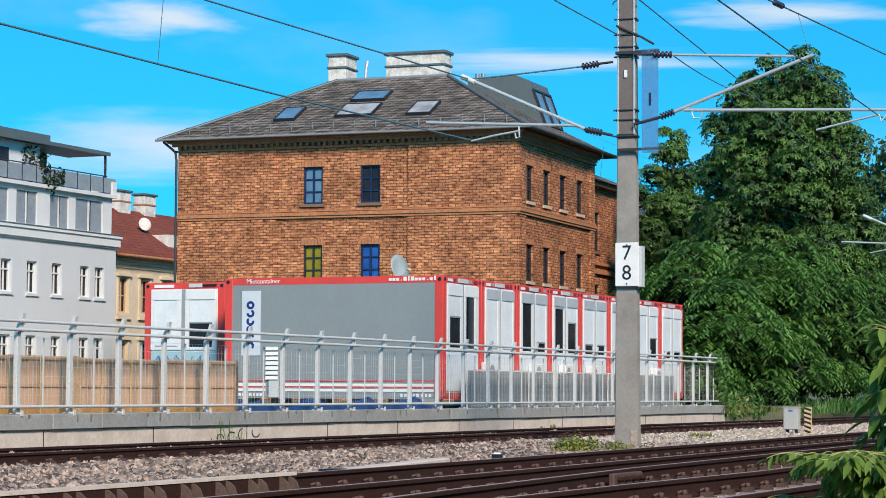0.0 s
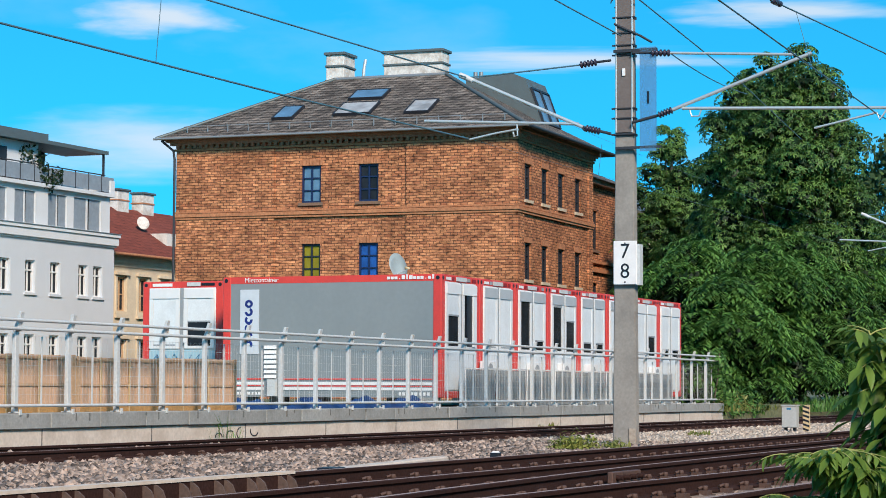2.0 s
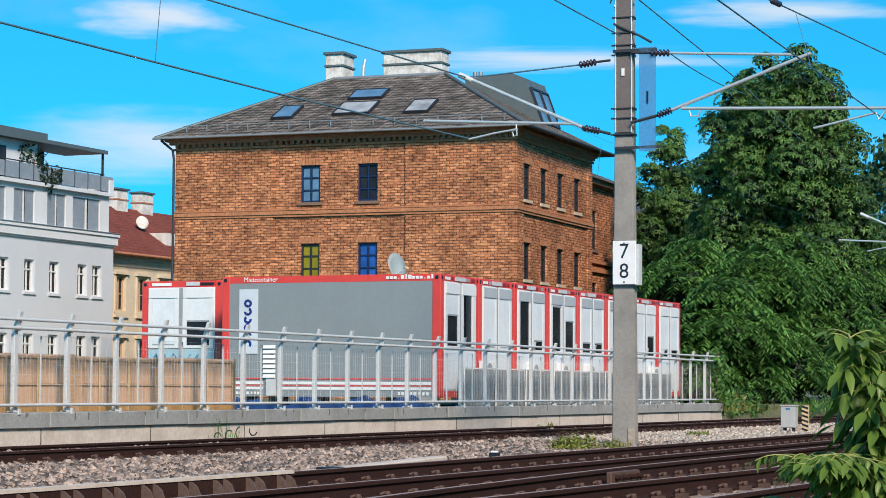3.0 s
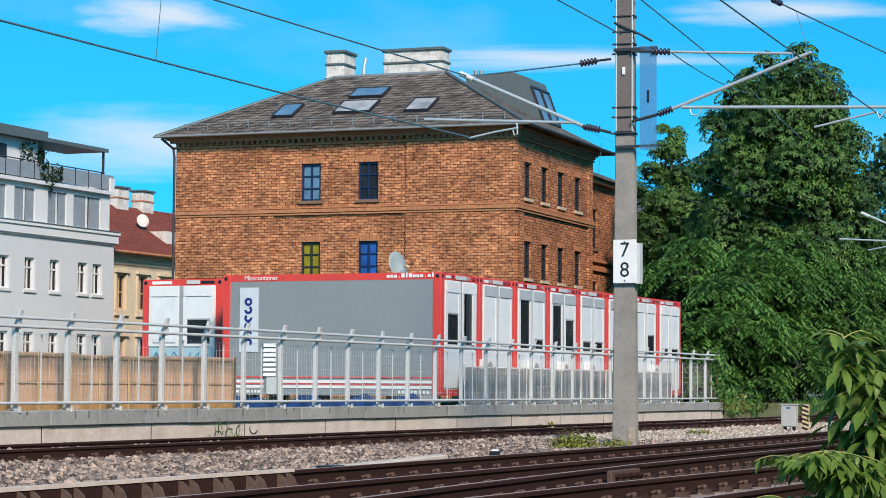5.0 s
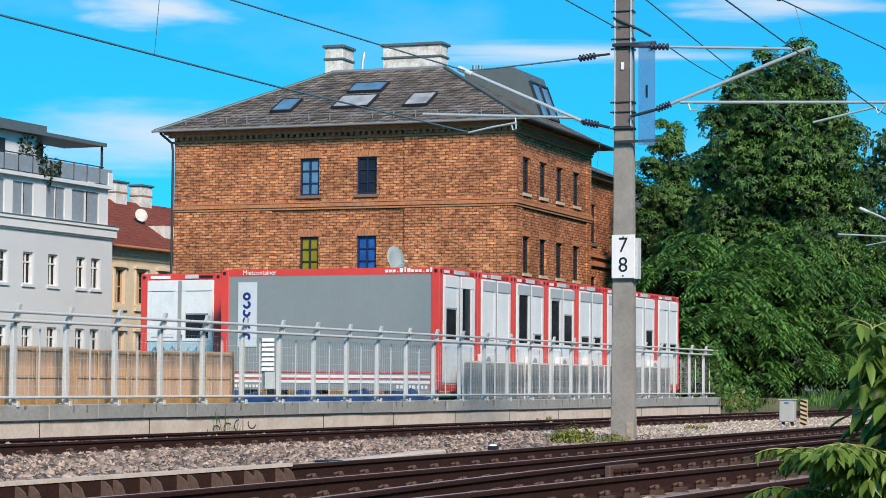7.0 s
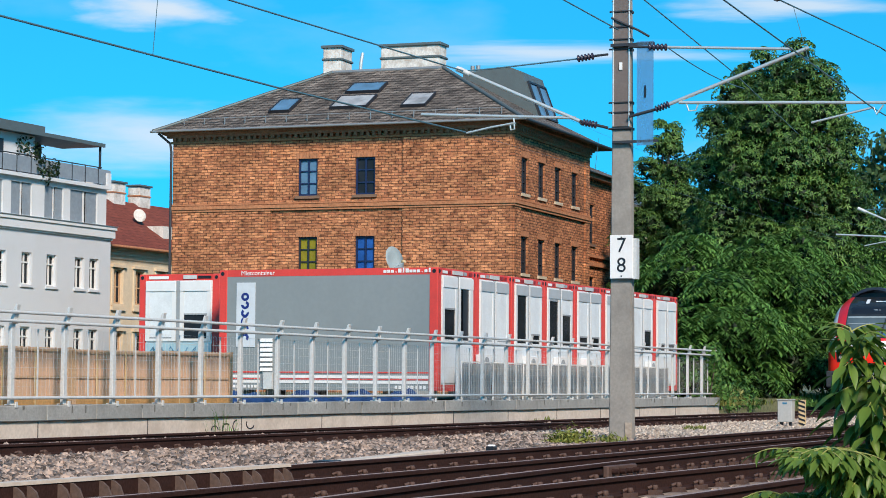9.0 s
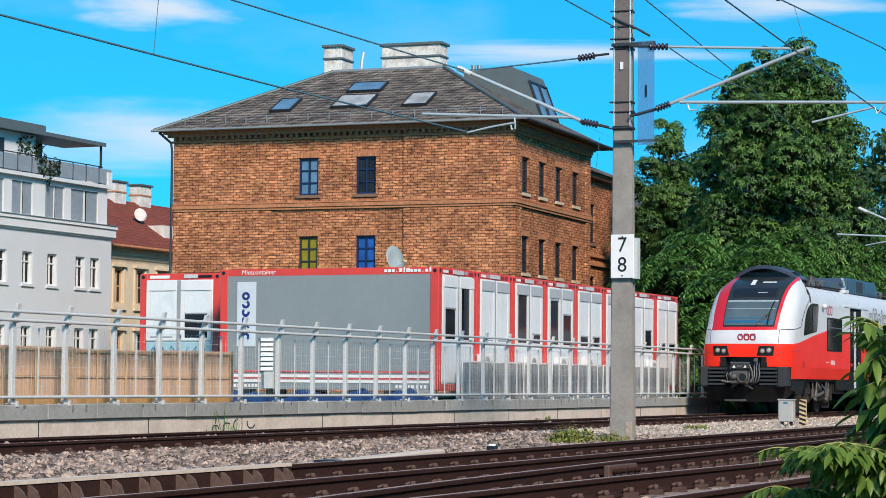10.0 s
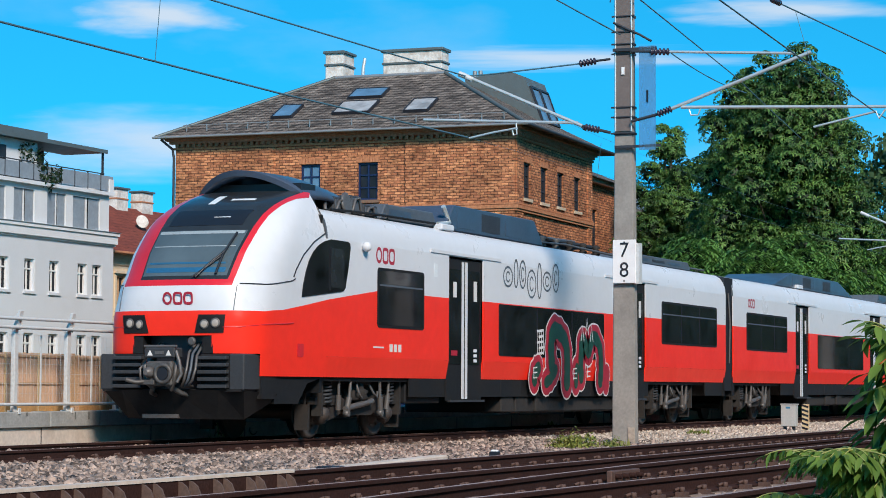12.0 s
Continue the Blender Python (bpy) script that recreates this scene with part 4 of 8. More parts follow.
# ---- street houses beyond ----
def build_white_house():
    h = root("white_house", pose(92, 65, 0), "pale grey apartment house with a roof terrace and canopy", "house")
    L, D = 13.05, 11.0

    def f(u, d, z):
        return Vector((u, -d, z))
    holes = []
    for x in (-6.0, -3.0, 0.0, 2.2, 4.5, 6.8, 9.5, 10.95):
        holes += [(x, x + 0.9, 5.66, 7.32), (x, x + 0.9, 1.7, 3.5)]
    part("wall", pierced_wall(B(), f, -10, L, 0.28, 8.42, holes, 0.4), PLASTER_GREY, h)
    part("wall", bx(L - 0.4, L, 0.402, D, 0.28, 8.42), PLASTER_GREY, h)
    for s in holes:
        w = sash(h, f, *s, 1, GLASS, WIN_WHITE, PLASTER_GREY, 0.22)
        part("top_light_bar", bx(s[0] + 0.08, s[1] - 0.08, 0.13, 0.2, s[3] - 0.55, s[3] - 0.47), WIN_WHITE, w)
        # white strip paints the sunlight on the window's right reveal
        part("sunlit_reveal_strip", bx(s[1] - 0.005, s[1] + 0.1, -0.02, -0.002, s[2], s[3]), PLASTER_WHITE, h)
    for z, t, o in ((8.42, 0.1, 0.1), (8.52, 0.44, 0.2), (8.96, 0.18, 0.28)):
        part("cornice", bx(-10, L + o * 0.8, -o, D, z, z + t), PLASTER_WHITE, h)
    part("cornice_flashing", bx(-10, L + 0.26, -0.33, -0.1, 9.141, 9.17), ZINC, h)
    # attic storey
    holes2 = [(a, b, 9.22, 10.9) for a, b in ((-4.4, -2.2), (-1.2, 2.75), (3.45, 5.35), (6.5, 8.3), (8.95, 11.65))]
    part("attic_wall", pierced_wall(B(), f, -10, L - 0.5, 9.144, 11.15, holes2, 0.35), PLASTER_WHITE, h)
    part("attic_wall", bx(L - 0.85, L - 0.5, 0.36, D - 0.4, 9.144, 11.15), PLASTER_WHITE, h)
    for i, s in enumerate(holes2):
        g = part("attic_window", bx(s[0], s[1], 0.14, 0.16, s[2], s[3]), GLASS, h)
        # two pale slabs carry the painted sky reflection of the attic panes
        part("shutter", bx(s[0] + 0.02, s[0] + (s[1] - s[0]) * 0.48, 0.09, 0.13, s[2], s[3]), PALE_SKY_GREY, g)
        part("shutter", bx(s[0] + (s[1] - s[0]) * 0.62, s[1] - 0.02, 0.09, 0.13, s[2], s[3]), PALE_SKY_GREY, g)
        part("frame", bx(s[0] + (s[1] - s[0]) * 0.5, s[0] + (s[1] - s[0]) * 0.55, 0.08, 0.14, s[2], s[3]), WIN_WHITE, g)
    part("terrace_slab", bx(-10, L - 0.35, -0.25, D, 11.15, 11.34), PLASTER_WHITE, h)
    part("parapet_end", bx(L - 0.75, L - 0.35, -0.2, D, 11.342, 12.05), PLASTER_WHITE, h)
    rl = part("terrace_railing", tube(B(), [(-10, -0.1, 12.3), (L - 1.2, -0.1, 12.3)], 0.03, 6), DARK_METAL, h)
    for k in range(13):
        x = -4.0 + k * 1.29
        part("post", bx(x, x + 0.05, -0.12, -0.07, 11.34, 12.3), DARK_METAL, rl)
        part("panel", bx(x + 0.06, x + 1.28, -0.105, -0.085, 11.42, 12.22), PALE_SKY_GREY, rl)
    part("set_back_wall", bx(-10, 5.9, 0.25, 0.55, 11.342, 13.41), PLASTER_WHITE, h)
    part("terrace_door", bx(1.5, 3.0, 0.2, 0.248, 11.4, 13.0), GLASS, h)
    part("set_back_wall", bx(5.6, 5.9, 0.552, 2.29, 11.342, 13.41), PLASTER_WHITE, h)
    part("terrace_glazing", bx(5.6, 9.6, 2.3, 2.36, 11.342, 13.41), GLASS, h)
    c = part("canopy", bx(-10, L - 1.24, -0.22, 2.4, 13.42, 13.54), LEAD, h, "flat grey terrace canopy")
    part("canopy_step", bx(-10, 6.3, -0.1, 2.4, 13.541, 13.95), LEAD, c)
    part("canopy_lip", bx(-10, L - 1.2, -0.32, -0.221, 13.4, 13.6), LEAD, c)
    part("canopy_post", bx(L - 1.35, L - 1.25, -0.1, 0.0, 11.34, 13.42), DARK_METAL, c)
    return h


build_white_house()


def build_red_house():
    h = root("cream_house", pose(105.3, 66, 0), "cream rendered house with stucco window frames and a red tiled roof", "house")

    def f(u, d, z):
        return Vector((u, -d, z))
    holes = []
    for x in (1.7, 4.0, 6.4, 8.8):
        holes += [(x, x + 0.95, 5.05, 6.95), (x, x + 0.95, 1.5, 3.4)]
    part("wall", pierced_wall(B(), f, -0.2, 20, 0.28, 7.75, holes, 0.4), PLASTER_CREAM, h)
    for s in holes:
        sash(h, f, *s, 2, GLASS, REED_DARK, PLASTER_CREAM, 0.2)
        for x0, x1 in ((s[0] - 0.2, s[0] - 0.03), (s[1] + 0.03, s[1] + 0.2)):
            part("window_surround", bx(x0, x1, -0.07, -0.002, s[2] - 0.1, s[3] + 0.1), PLASTER_CREAM, h)
        part("window_hood", bx(s[0] - 0.28, s[1] + 0.28, -0.18, -0.002, s[3] + 0.12, s[3] + 0.28), PLASTER_CREAM, h)
        part("window_apron", bx(s[0] - 0.25, s[1] + 0.25, -0.14, -0.002, s[2] - 0.38, s[2] - 0.15), PLASTER_CREAM, h)
    for z, t, o in ((7.55, 0.2, 0.08), (7.75, 0.16, 0.16), (7.91, 0.14, 0.24), (8.05, 0.1, 0.32)):
        part("cornice", bx(-0.2, 20, -o, 0.4, z, z + t), PLASTER_CREAM, h)
    part("gutter", tube(B(), [(-0.2, -0.62, 8.2), (20, -0.62, 8.2)], 0.09, 6), BRICK_TRIM, h)
    bm = prism(B(), [(-0.6, 8.15), (12.0, 8.15), (4.6, 11.5)], "x", -0.2, 20)
    part("roof", bm, ROOF_RED, h)
    for x0, x1, y0 in ((8.45, 9.75, 4.2), (11.35, 12.65, 4.2)):
        c = part("chimney", bevel(bx(x0, x1, y0, y0 + 0.8, 9.6, 12.5), 0.02), CHIMNEY_WHITE, h)
        part("cap", bevel(bx(x0 - 0.1, x1 + 0.1, y0 - 0.1, y0 + 0.9, 12.5, 12.62), 0.02), LEAD, c)
        part("band", bx(x0 - 0.04, x1 + 0.04, y0 - 0.04, y0 + 0.84, 11.9, 11.98), BRICK_TRIM, c)
    part("hatch", bx(8.6, 10.8, 0.9, 2.4, 8.6, 9.85), CHIMNEY_WHITE, h)
    d = part("satellite_dish", lathe(B(), [(0.0, 0.02), (0.03, 0.25), (0.1, 0.4), (0.11, 0.4), (0.045, 0.25), (0.02, 0.02)], (8.0, 2.2, 10.42), (-0.5, -0.8, 0.25), 20), CHIMNEY_WHITE, h, "pale round satellite dish")
    part("dish_mast", tube(B(), [(8.05, 2.3, 9.4), (8.05, 2.3, 10.4)], 0.04, 6), DARK_METAL, d)


build_red_house()


# ---- overhead line mast, cantilevers and wires ----
def clear_sheet(name, tint, clear):
    m = bpy.data.materials.new(name)
    m.use_nodes = True
    n, l = m.node_tree.nodes, m.node_tree.links
    b = n["Principled BSDF"]
    b.inputs["Base Color"].default_value = (*tint, 1)
    b.inputs["Roughness"].default_value = 0.15
    tr, mx, nz = n.new("ShaderNodeBsdfTransparent"), n.new("ShaderNodeMixShader"), n.new("ShaderNodeTexNoise")
    tr.inputs["Color"].default_value = (0.75, 0.88, 0.95, 1)
    nz.inputs["Scale"].default_value = 2.0
    rg = n.new("ShaderNodeMapRange")
    rg.inputs["To Min"].default_value, rg.inputs["To Max"].default_value = clear - 0.1, clear + 0.1
    l.new(nz.outputs["Fac"], rg.inputs["Value"])
    l.new(rg.outputs["Result"], mx.inputs["Fac"])
    l.new(b.outputs[0], mx.inputs[1])
    l.new(tr.outputs[0], mx.inputs[2])
    l.new(mx.outputs[0], n["Material Output"].inputs["Surface"])
    return m


CLEAR = clear_sheet("clear_bluish_sheet", (0.12, 0.32, 0.55), 0.5)


def insulator(parent, a, b, r=0.075):
    a, b = Vector(a), Vector(b)
    d = (b - a).normalized()
    ln = (b - a).length
    prof = [(0, 0.03)]
    n = 5
    for k in range(n):
        h = ln * (k + 0.5) / n
        prof += [(h - ln * 0.07, 0.04), (h - ln * 0.02, r), (h + ln * 0.03, r), (h + ln * 0.06, 0.04)]
    prof.append((ln, 0.03))
    part("insulator", lathe(B(), prof, a, d, 10), INSULATOR, parent, "dark ribbed insulator")


def build_mast():
    p = root("catenary_mast", pose(42.9, 14.5, -0.4), "weathered grey concrete catenary mast with cantilever arms", "mast")
    bm = B()
    h = 10.6
    for (z, wy, wx), (z2, wy2, wx2) in (((-0.2, 0.25, 0.11), (h, 0.165, 0.085)),):
        lo = [bm.verts.new((x * wx, y * wy, z)) for x, y in ((-1, -1), (1, -1), (1, 1), (-1, 1))]
        hi = [bm.verts.new((x * wx2, y * wy2, z2)) for x, y in ((-1, -1), (1, -1), (1, 1), (-1, 1))]
        for i in range(4):
            bm.faces.new((lo[i], lo[(i + 1) % 4], hi[(i + 1) % 4], hi[i]))
        bm.faces.new(lo[::-1])
        bm.faces.new(hi)
    part("shaft", bevel(bm, 0.02, 2), POLE, p)
    part("footing", bevel(bx(-0.3, 0.3, -0.45, 0.4, -0.2, 0.02), 0.03), CONCRETE, p)

    def wy(z):
        return 0.25 + (0.165 - 0.25) * (z + 0.2) / (h + 0.2)
    # steel bands with bolts
    for z in (6.33, 6.66, 6.86, 7.95, 8.15, 8.4, 8.72, 9.3):
        q = wy(z) + 0.012
        b = part("band", bx(-0.12, 0.12, -q, q, z, z + 0.05), DARK_METAL, p)
        part("band_bolt", tube(B(), [(-0.13, q + 0.05, z + 0.025), (-0.13, -q - 0.05, z + 0.025)], 0.018, 6), DARK_METAL, b)
    part("upper_cladding", bx(-0.122, -0.1, -0.15, 0.15, 6.4, 10.2), mast_metal(), p, "brown-grey steel channel")
    for y in (0.165, -0.175):
        part("edge_strip", tube(B(), [(-0.13, y, 6.4), (-0.13, y, 10.2)], 0.018, 6), PALE_TUBE, p)
    part("ring", tube(B(), [(-0.1, 0.2 + 0.09 * math.cos(a), 9.05 + 0.09 * math.sin(a)) for a in [i * 0.6 for i in range(9)]], 0.012, 5), DARK_METAL, p)
    part("clamp", bx(-0.15, -0.1, -0.03, 0.03, 7.55, 7.7), PRINT_WHITE, p)
    # the sheet beside the shaft
    s = part("guard_sheet", bx(-0.20, -0.18, -0.71, -0.36, 5.99, 8.1), CLEAR, p, "clear bluish guard sheet")
    part("sheet_mark", bx(-0.212, -0.202, -0.56, -0.52, 6.95, 7.2), PRINT_BLACK, s)
    part("sheet_arm", bx(-0.2, -0.14, -0.72, 0.2, 8.02, 8.08), DARK_METAL, s)
    part("sheet_arm", bx(-0.2, -0.14, -0.8, 0.16, 6.05, 6.1), DARK_METAL, s)
    part("wire_arm", tube(B(), [(-0.14, 0.2, 8.62), (-0.14, -0.35, 8.35), (-0.14, -0.6, 8.2)], 0.025, 6), DARK_METAL, p)
    # km board
    b = part("distance_board", bevel(bx(-0.20, -0.175, -0.29, 0.20, 3.31, 4.19), 0.008), PRINT_WHITE, p, "white kilometre board with black figures")
    lettering("figure", "7", 0.42, pose(-0.203, -0.045, 3.97) @ FACE_X, PRINT_BLACK, b, 0.003)
    lettering("figure", "8", 0.42, pose(-0.203, -0.045, 3.57) @ FACE_X, PRINT_BLACK, b, 0.003)
    for z in (3.36, 4.14):
        part("screw", lathe(B(), [(0, 0.018), (0.012, 0.014)], (-0.2, -0.045, z), (-1, 0, 0), 8), DARK_METAL, b)
    part("board_bracket", bx(-0.175, 0.0, -0.36, -0.25, 3.3, 4.12), GALV, p)
    part("chipped_patch", bx(-0.128, -0.11, -0.24, -0.1, 0.05, 0.42), STONE_PALE, p)

    # cantilever over the far track: points are (y, z) from the mast's axis and foot
    def arm(name, pts, r, mt=PALE_TUBE, x=-0.2):
        return part(name, tube(B(), [(x, y - 14.5, z + 0.4) for y, z in pts], r, 8), mt, p)
    arm("stay_tube", [(15.35, 6.13), (17.92, 7.28)], 0.038)
    arm("stay_rod", [(14.75, 5.97), (15.35, 6.13)], 0.03, DARK_METAL)
    arm("register_tube", [(15.45, 6.2), (18.88, 6.41)], 0.032)
    arm("register_link", [(15.45, 6.2), (15.3, 6.05)], 0.02, DARK_METAL)
    arm("steady_arm", [(16.77, 6.15), (17.3, 6.08), (17.85, 5.98)], 0.022)
    arm("top_rod", [(15.42, 7.41), (17.3, 7.3), (17.92, 7.28)], 0.016, WIRE)
    arm("top_fixing", [(14.75, 7.47), (15.05, 7.45)], 0.025, DARK_METAL)
    arm("drop_hook", [(16.8, 6.28), (16.78, 6.02), (16.86, 6.0), (16.88, 6.1)], 0.018)
    arm("clamp_block", [(17.78, 7.2), (17.98, 7.3), (18.08, 7.34)], 0.06, GALV)
    insulator(p, (-0.2, 15.42 - 14.5, 7.81), (-0.2, 15.05 - 14.5, 7.85))
    insulator(p, (-0.2, 15.3 - 14.5, 6.51), (-0.2, 14.98 - 14.5, 6.43))
    # cantilever over the near track
    arm("top_tube", [(13.49, 7.55), (10.94, 7.38)], 0.028)
    arm("top_fixing", [(14.3, 7.6), (13.9, 7.58)], 0.025, DARK_METAL)
    insulator(p, (-0.2, 13.9 - 14.5, 7.975), (-0.2, 13.49 - 14.5, 7.95))
    arm("stay_tube", [(13.45, 6.4), (10.61, 7.39)], 0.038)
    arm("stay_rod", [(14.3, 6.18), (13.75, 6.3)], 0.03, DARK_METAL)
    insulator(p, (-0.2, 13.75 - 14.5, 6.7), (-0.2, 13.45 - 14.5, 6.8))
    arm("register_tube", [(13.25, 6.42), (9.0, 6.24)], 0.032)
    arm("drop_hook", [(13.1, 6.4), (13.05, 6.25), (12.9, 6.25), (12.85, 6.38)], 0.016)
    arm("steady_arm", [(10.56, 5.91), (9.34, 6.16)], 0.022)
    arm("steady_hook", [(9.34, 6.16), (9.28, 6.02), (9.15, 6.2)], 0.02)
    return p


def mast_metal():
    return mat("mast_channel_steel", (0.17, 0.14, 0.13), 0.7, 0.1, var=0.15, grain=20, dirt=(0.10, 0.08, 0.075))


MAST = build_mast()
copy_thing(MAST, pose(80.2, 14.5, -0.55))


def span(a, b, sag, n=14):
    a, b = Vector(a), Vector(b)
    return [a.lerp(b, k / n) - Vector((0, 0, 4 * sag * (k / n) * (1 - k / n))) for k in range(n + 1)]


def build_wires():
    def wire(name, pts, r=0.011, label="dark overhead line wire strung between masts"):
        return tagged(part(name, tube(B(), pts, r, 5), WIRE), label, "wire", "overhead wires")
    cw = wire("contact_wire", [(-20, 18.25, 5.95), (26.46, 18.35, 5.98), (35, 18.3, 6.0), (42.7, 17.88, 6.0)], 0.018)
    wire("contact_wire", [(42.7, 17.88, 6.0), (70, 18.3, 6.0), (100, 18.5, 6.0), (400, 18.35, 6.0)], 0.003)
    wire("messenger_wire", [(-20, 18.6, 7.3), (25, 18.2, 7.13), (42.7, 17.92, 7.28)], 0.016)
    wire("messenger_wire", span((42.7, 17.92, 7.28), (102, 18.3, 7.3), 0.75), 0.003)
    for x in (30.75, 52.0):
        part("dropper", tube(B(), [(x, 18.3, 5.99), (x, 18.2, 7.18 if x < 40 else 6.85)], 0.006, 4), WIRE, cw)
    cn = wire("contact_wire", [(-10, 6.2, 6.1), (29, 8.52, 6.1), (42.7, 9.34, 6.14), (80, 10.0, 6.1), (200, 9.5, 6.0)], 0.013)
    part("dropper", tube(B(), [(36.0, 8.94, 6.12), (36.0, 9.2, 7.05)], 0.006, 4), WIRE, cn)
    wire("feeder_wire", [(20, 14.4, 8.62), (38.61, 14.5, 8.06), (42.6, 14.5, 7.94)], 0.015)
    wire("feeder_wire", [(42.7, 14.2, 8.72), (57.0, 16.2, 9.05), (75.0, 19.0, 9.4)], 0.015)
    wire("feeder_wire", span((42.7, 13.5, 7.55), (57.0, 15.9, 8.6), 0.1), 0.013)
    w = wire("messenger_wire", [(20, 9.2, 6.45), (34.13, 9.2, 6.98), (42.76, 9.2, 7.32), (80, 9.6, 7.3)], 0.014)
    insulator(w, (34.5, 9.2, 7.0), (35.0, 9.2, 7.02), 0.05)


build_wires()


# ---- small things along the tracks ----
def build_cabinet():
    c = root("trackside_cabinet", pose(59, 15.3, -0.36), "small grey metal trackside cabinet on short legs", "cabinet")
    part("body", bevel(bx(-0.15, 0.15, -0.2, 0.2, 0.16, 0.74), 0.015), CABINET_GREY, c)
    part("lid", bevel(bx(-0.17, 0.17, -0.22, 0.22, 0.74, 0.77), 0.008), CABINET_GREY, c)
    part("badge", bx(-0.156, -0.15, -0.06, 0.06, 0.64, 0.69), GRAFFITI_BLUE, c)
    for y in (-0.12, 0.12):
        part("leg", bx(-0.04, 0.04, y - 0.04, y + 0.04, 0.0, 0.16), DARK_METAL, c)
    m = root("hazard_marker", pose(59.25, 14.92, -0.36), "yellow and black striped marker board beside the cabinet", "marker")
    part("post", bx(-0.05, 0.05, -0.09, 0.09, 0.0, 0.76), BATTEN, m)
    for k in range(6):
        bm = prism(B(), [(-0.09, 0.05 + k * 0.12), (0.09, 0.11 + k * 0.12), (0.09, 0.165 + k * 0.12), (-0.09, 0.105 + k * 0.12)], "x", -0.056, -0.05)
        part("stripe", bm, PRINT_BLACK, m)


build_cabinet()


def build_duct():
    d = tagged(part("cable_duct", bevel(bx(19.0, 26.0, 10.3, 10.6, -0.3, -0.14), 0.02), WALL_LOW), "pale concrete cable duct beside the rail", "cable duct")
    for x0, x1, y in ((27.2, 33.0, 10.75), (33.3, 41.8, 11.2)):
        tagged(part("cable_duct", bevel(bx(x0, x1, y, y + 0.34, -0.34, -0.19), 0.02), WALL_LOW), "pale concrete cable duct beside the rail", "cable duct")
    s = tagged(part("cable_duct", bevel(box(B(), -4.2, 4.2, -0.12, 0.12, -0.34, -0.2, pose(26.5, 12.6, 0, 0, 0, 9)), 0.02), WALL_LOW), "narrow pale concrete slab in the ballast", "slab")
    b = tagged(part("junction_box", bevel(bx(21.1, 21.4, 10.35, 10.55, -0.14, -0.03), 0.01), PRINT_BLACK), "small black junction box on the cable duct", "box")
    k = root("marker_post", pose(27.6, 11.15, -0.34), "short white-topped marker post", "post")
    part("post", bevel(bx(-0.06, 0.06, -0.06, 0.06, 0.0, 0.3), 0.01), PRINT_BLACK, k)
    part("cap", bevel(bx(-0.05, 0.05, -0.05, 0.05, 0.22, 0.32), 0.02), PRINT_WHITE, k)
    # guard plate with ribs beside the rail
    g = root("guard_plate", pose(0, 9.60, 0), "brown steel guard plate with ribs and a pale worn top edge", "guard plate")
    part("plate", bx(2, 18.7, -0.02, 0.02, -0.28, 0.0), DARK_RUSTY_RAIL, g)
    part("top_edge", bx(2, 18.7, -0.03, 0.09, 0.002, 0.03), WALL_LOW, g)
    for i in range(12):
        for x in (11.77 + i * 0.6, 11.95 + i * 0.6):
            bm = prism(B(), [(-0.02, -0.005), (-0.05, -0.012), (-0.10, -0.05), (-0.135, -0.13), (-0.16, -0.27), (-0.02, -0.27)], "x", x, x + 0.022)
            part("rib", bm, RIB, g)
        x = 11.77 + i * 0.6
        part("chair_plate", bevel(bx(x - 0.04, x + 0.26, -0.2, -0.02, -0.275, -0.235), 0.006), CLIP, g)
        part("bolt", lathe(B(), [(0, 0.035), (0.06, 0.033), (0.075, 0.02)], (x + 0.1, -0.1, -0.235), (0, 0, 1), 6), CLIP, g)
        part("tie_bolt", tube(B(), [(x + 0.1, -0.07, -0.11), (x + 0.1, -0.02, -0.11)], 0.03, 6), CLIP, g)
        part("side_lug", bx(x + 0.3, x + 0.48, -0.05, -0.02, -0.2, -0.12), DARK_RUSTY_RAIL, g)
    j = root("rail_joint", pose(21.6, 7.38, 0), "bolted steel heel block between two rails", "rail joint")
    part("block", bevel(bx(-0.45, 0.45, -0.09, -0.03, -0.14, -0.02), 0.01), CLIP, j)
    for i in range(4):
        part("bolt", tube(B(), [(-0.33 + i * 0.22, -0.16, -0.08), (-0.33 + i * 0.22, -0.05, -0.08)], 0.028, 6), DARK_RUSTY_RAIL, j)


build_duct()


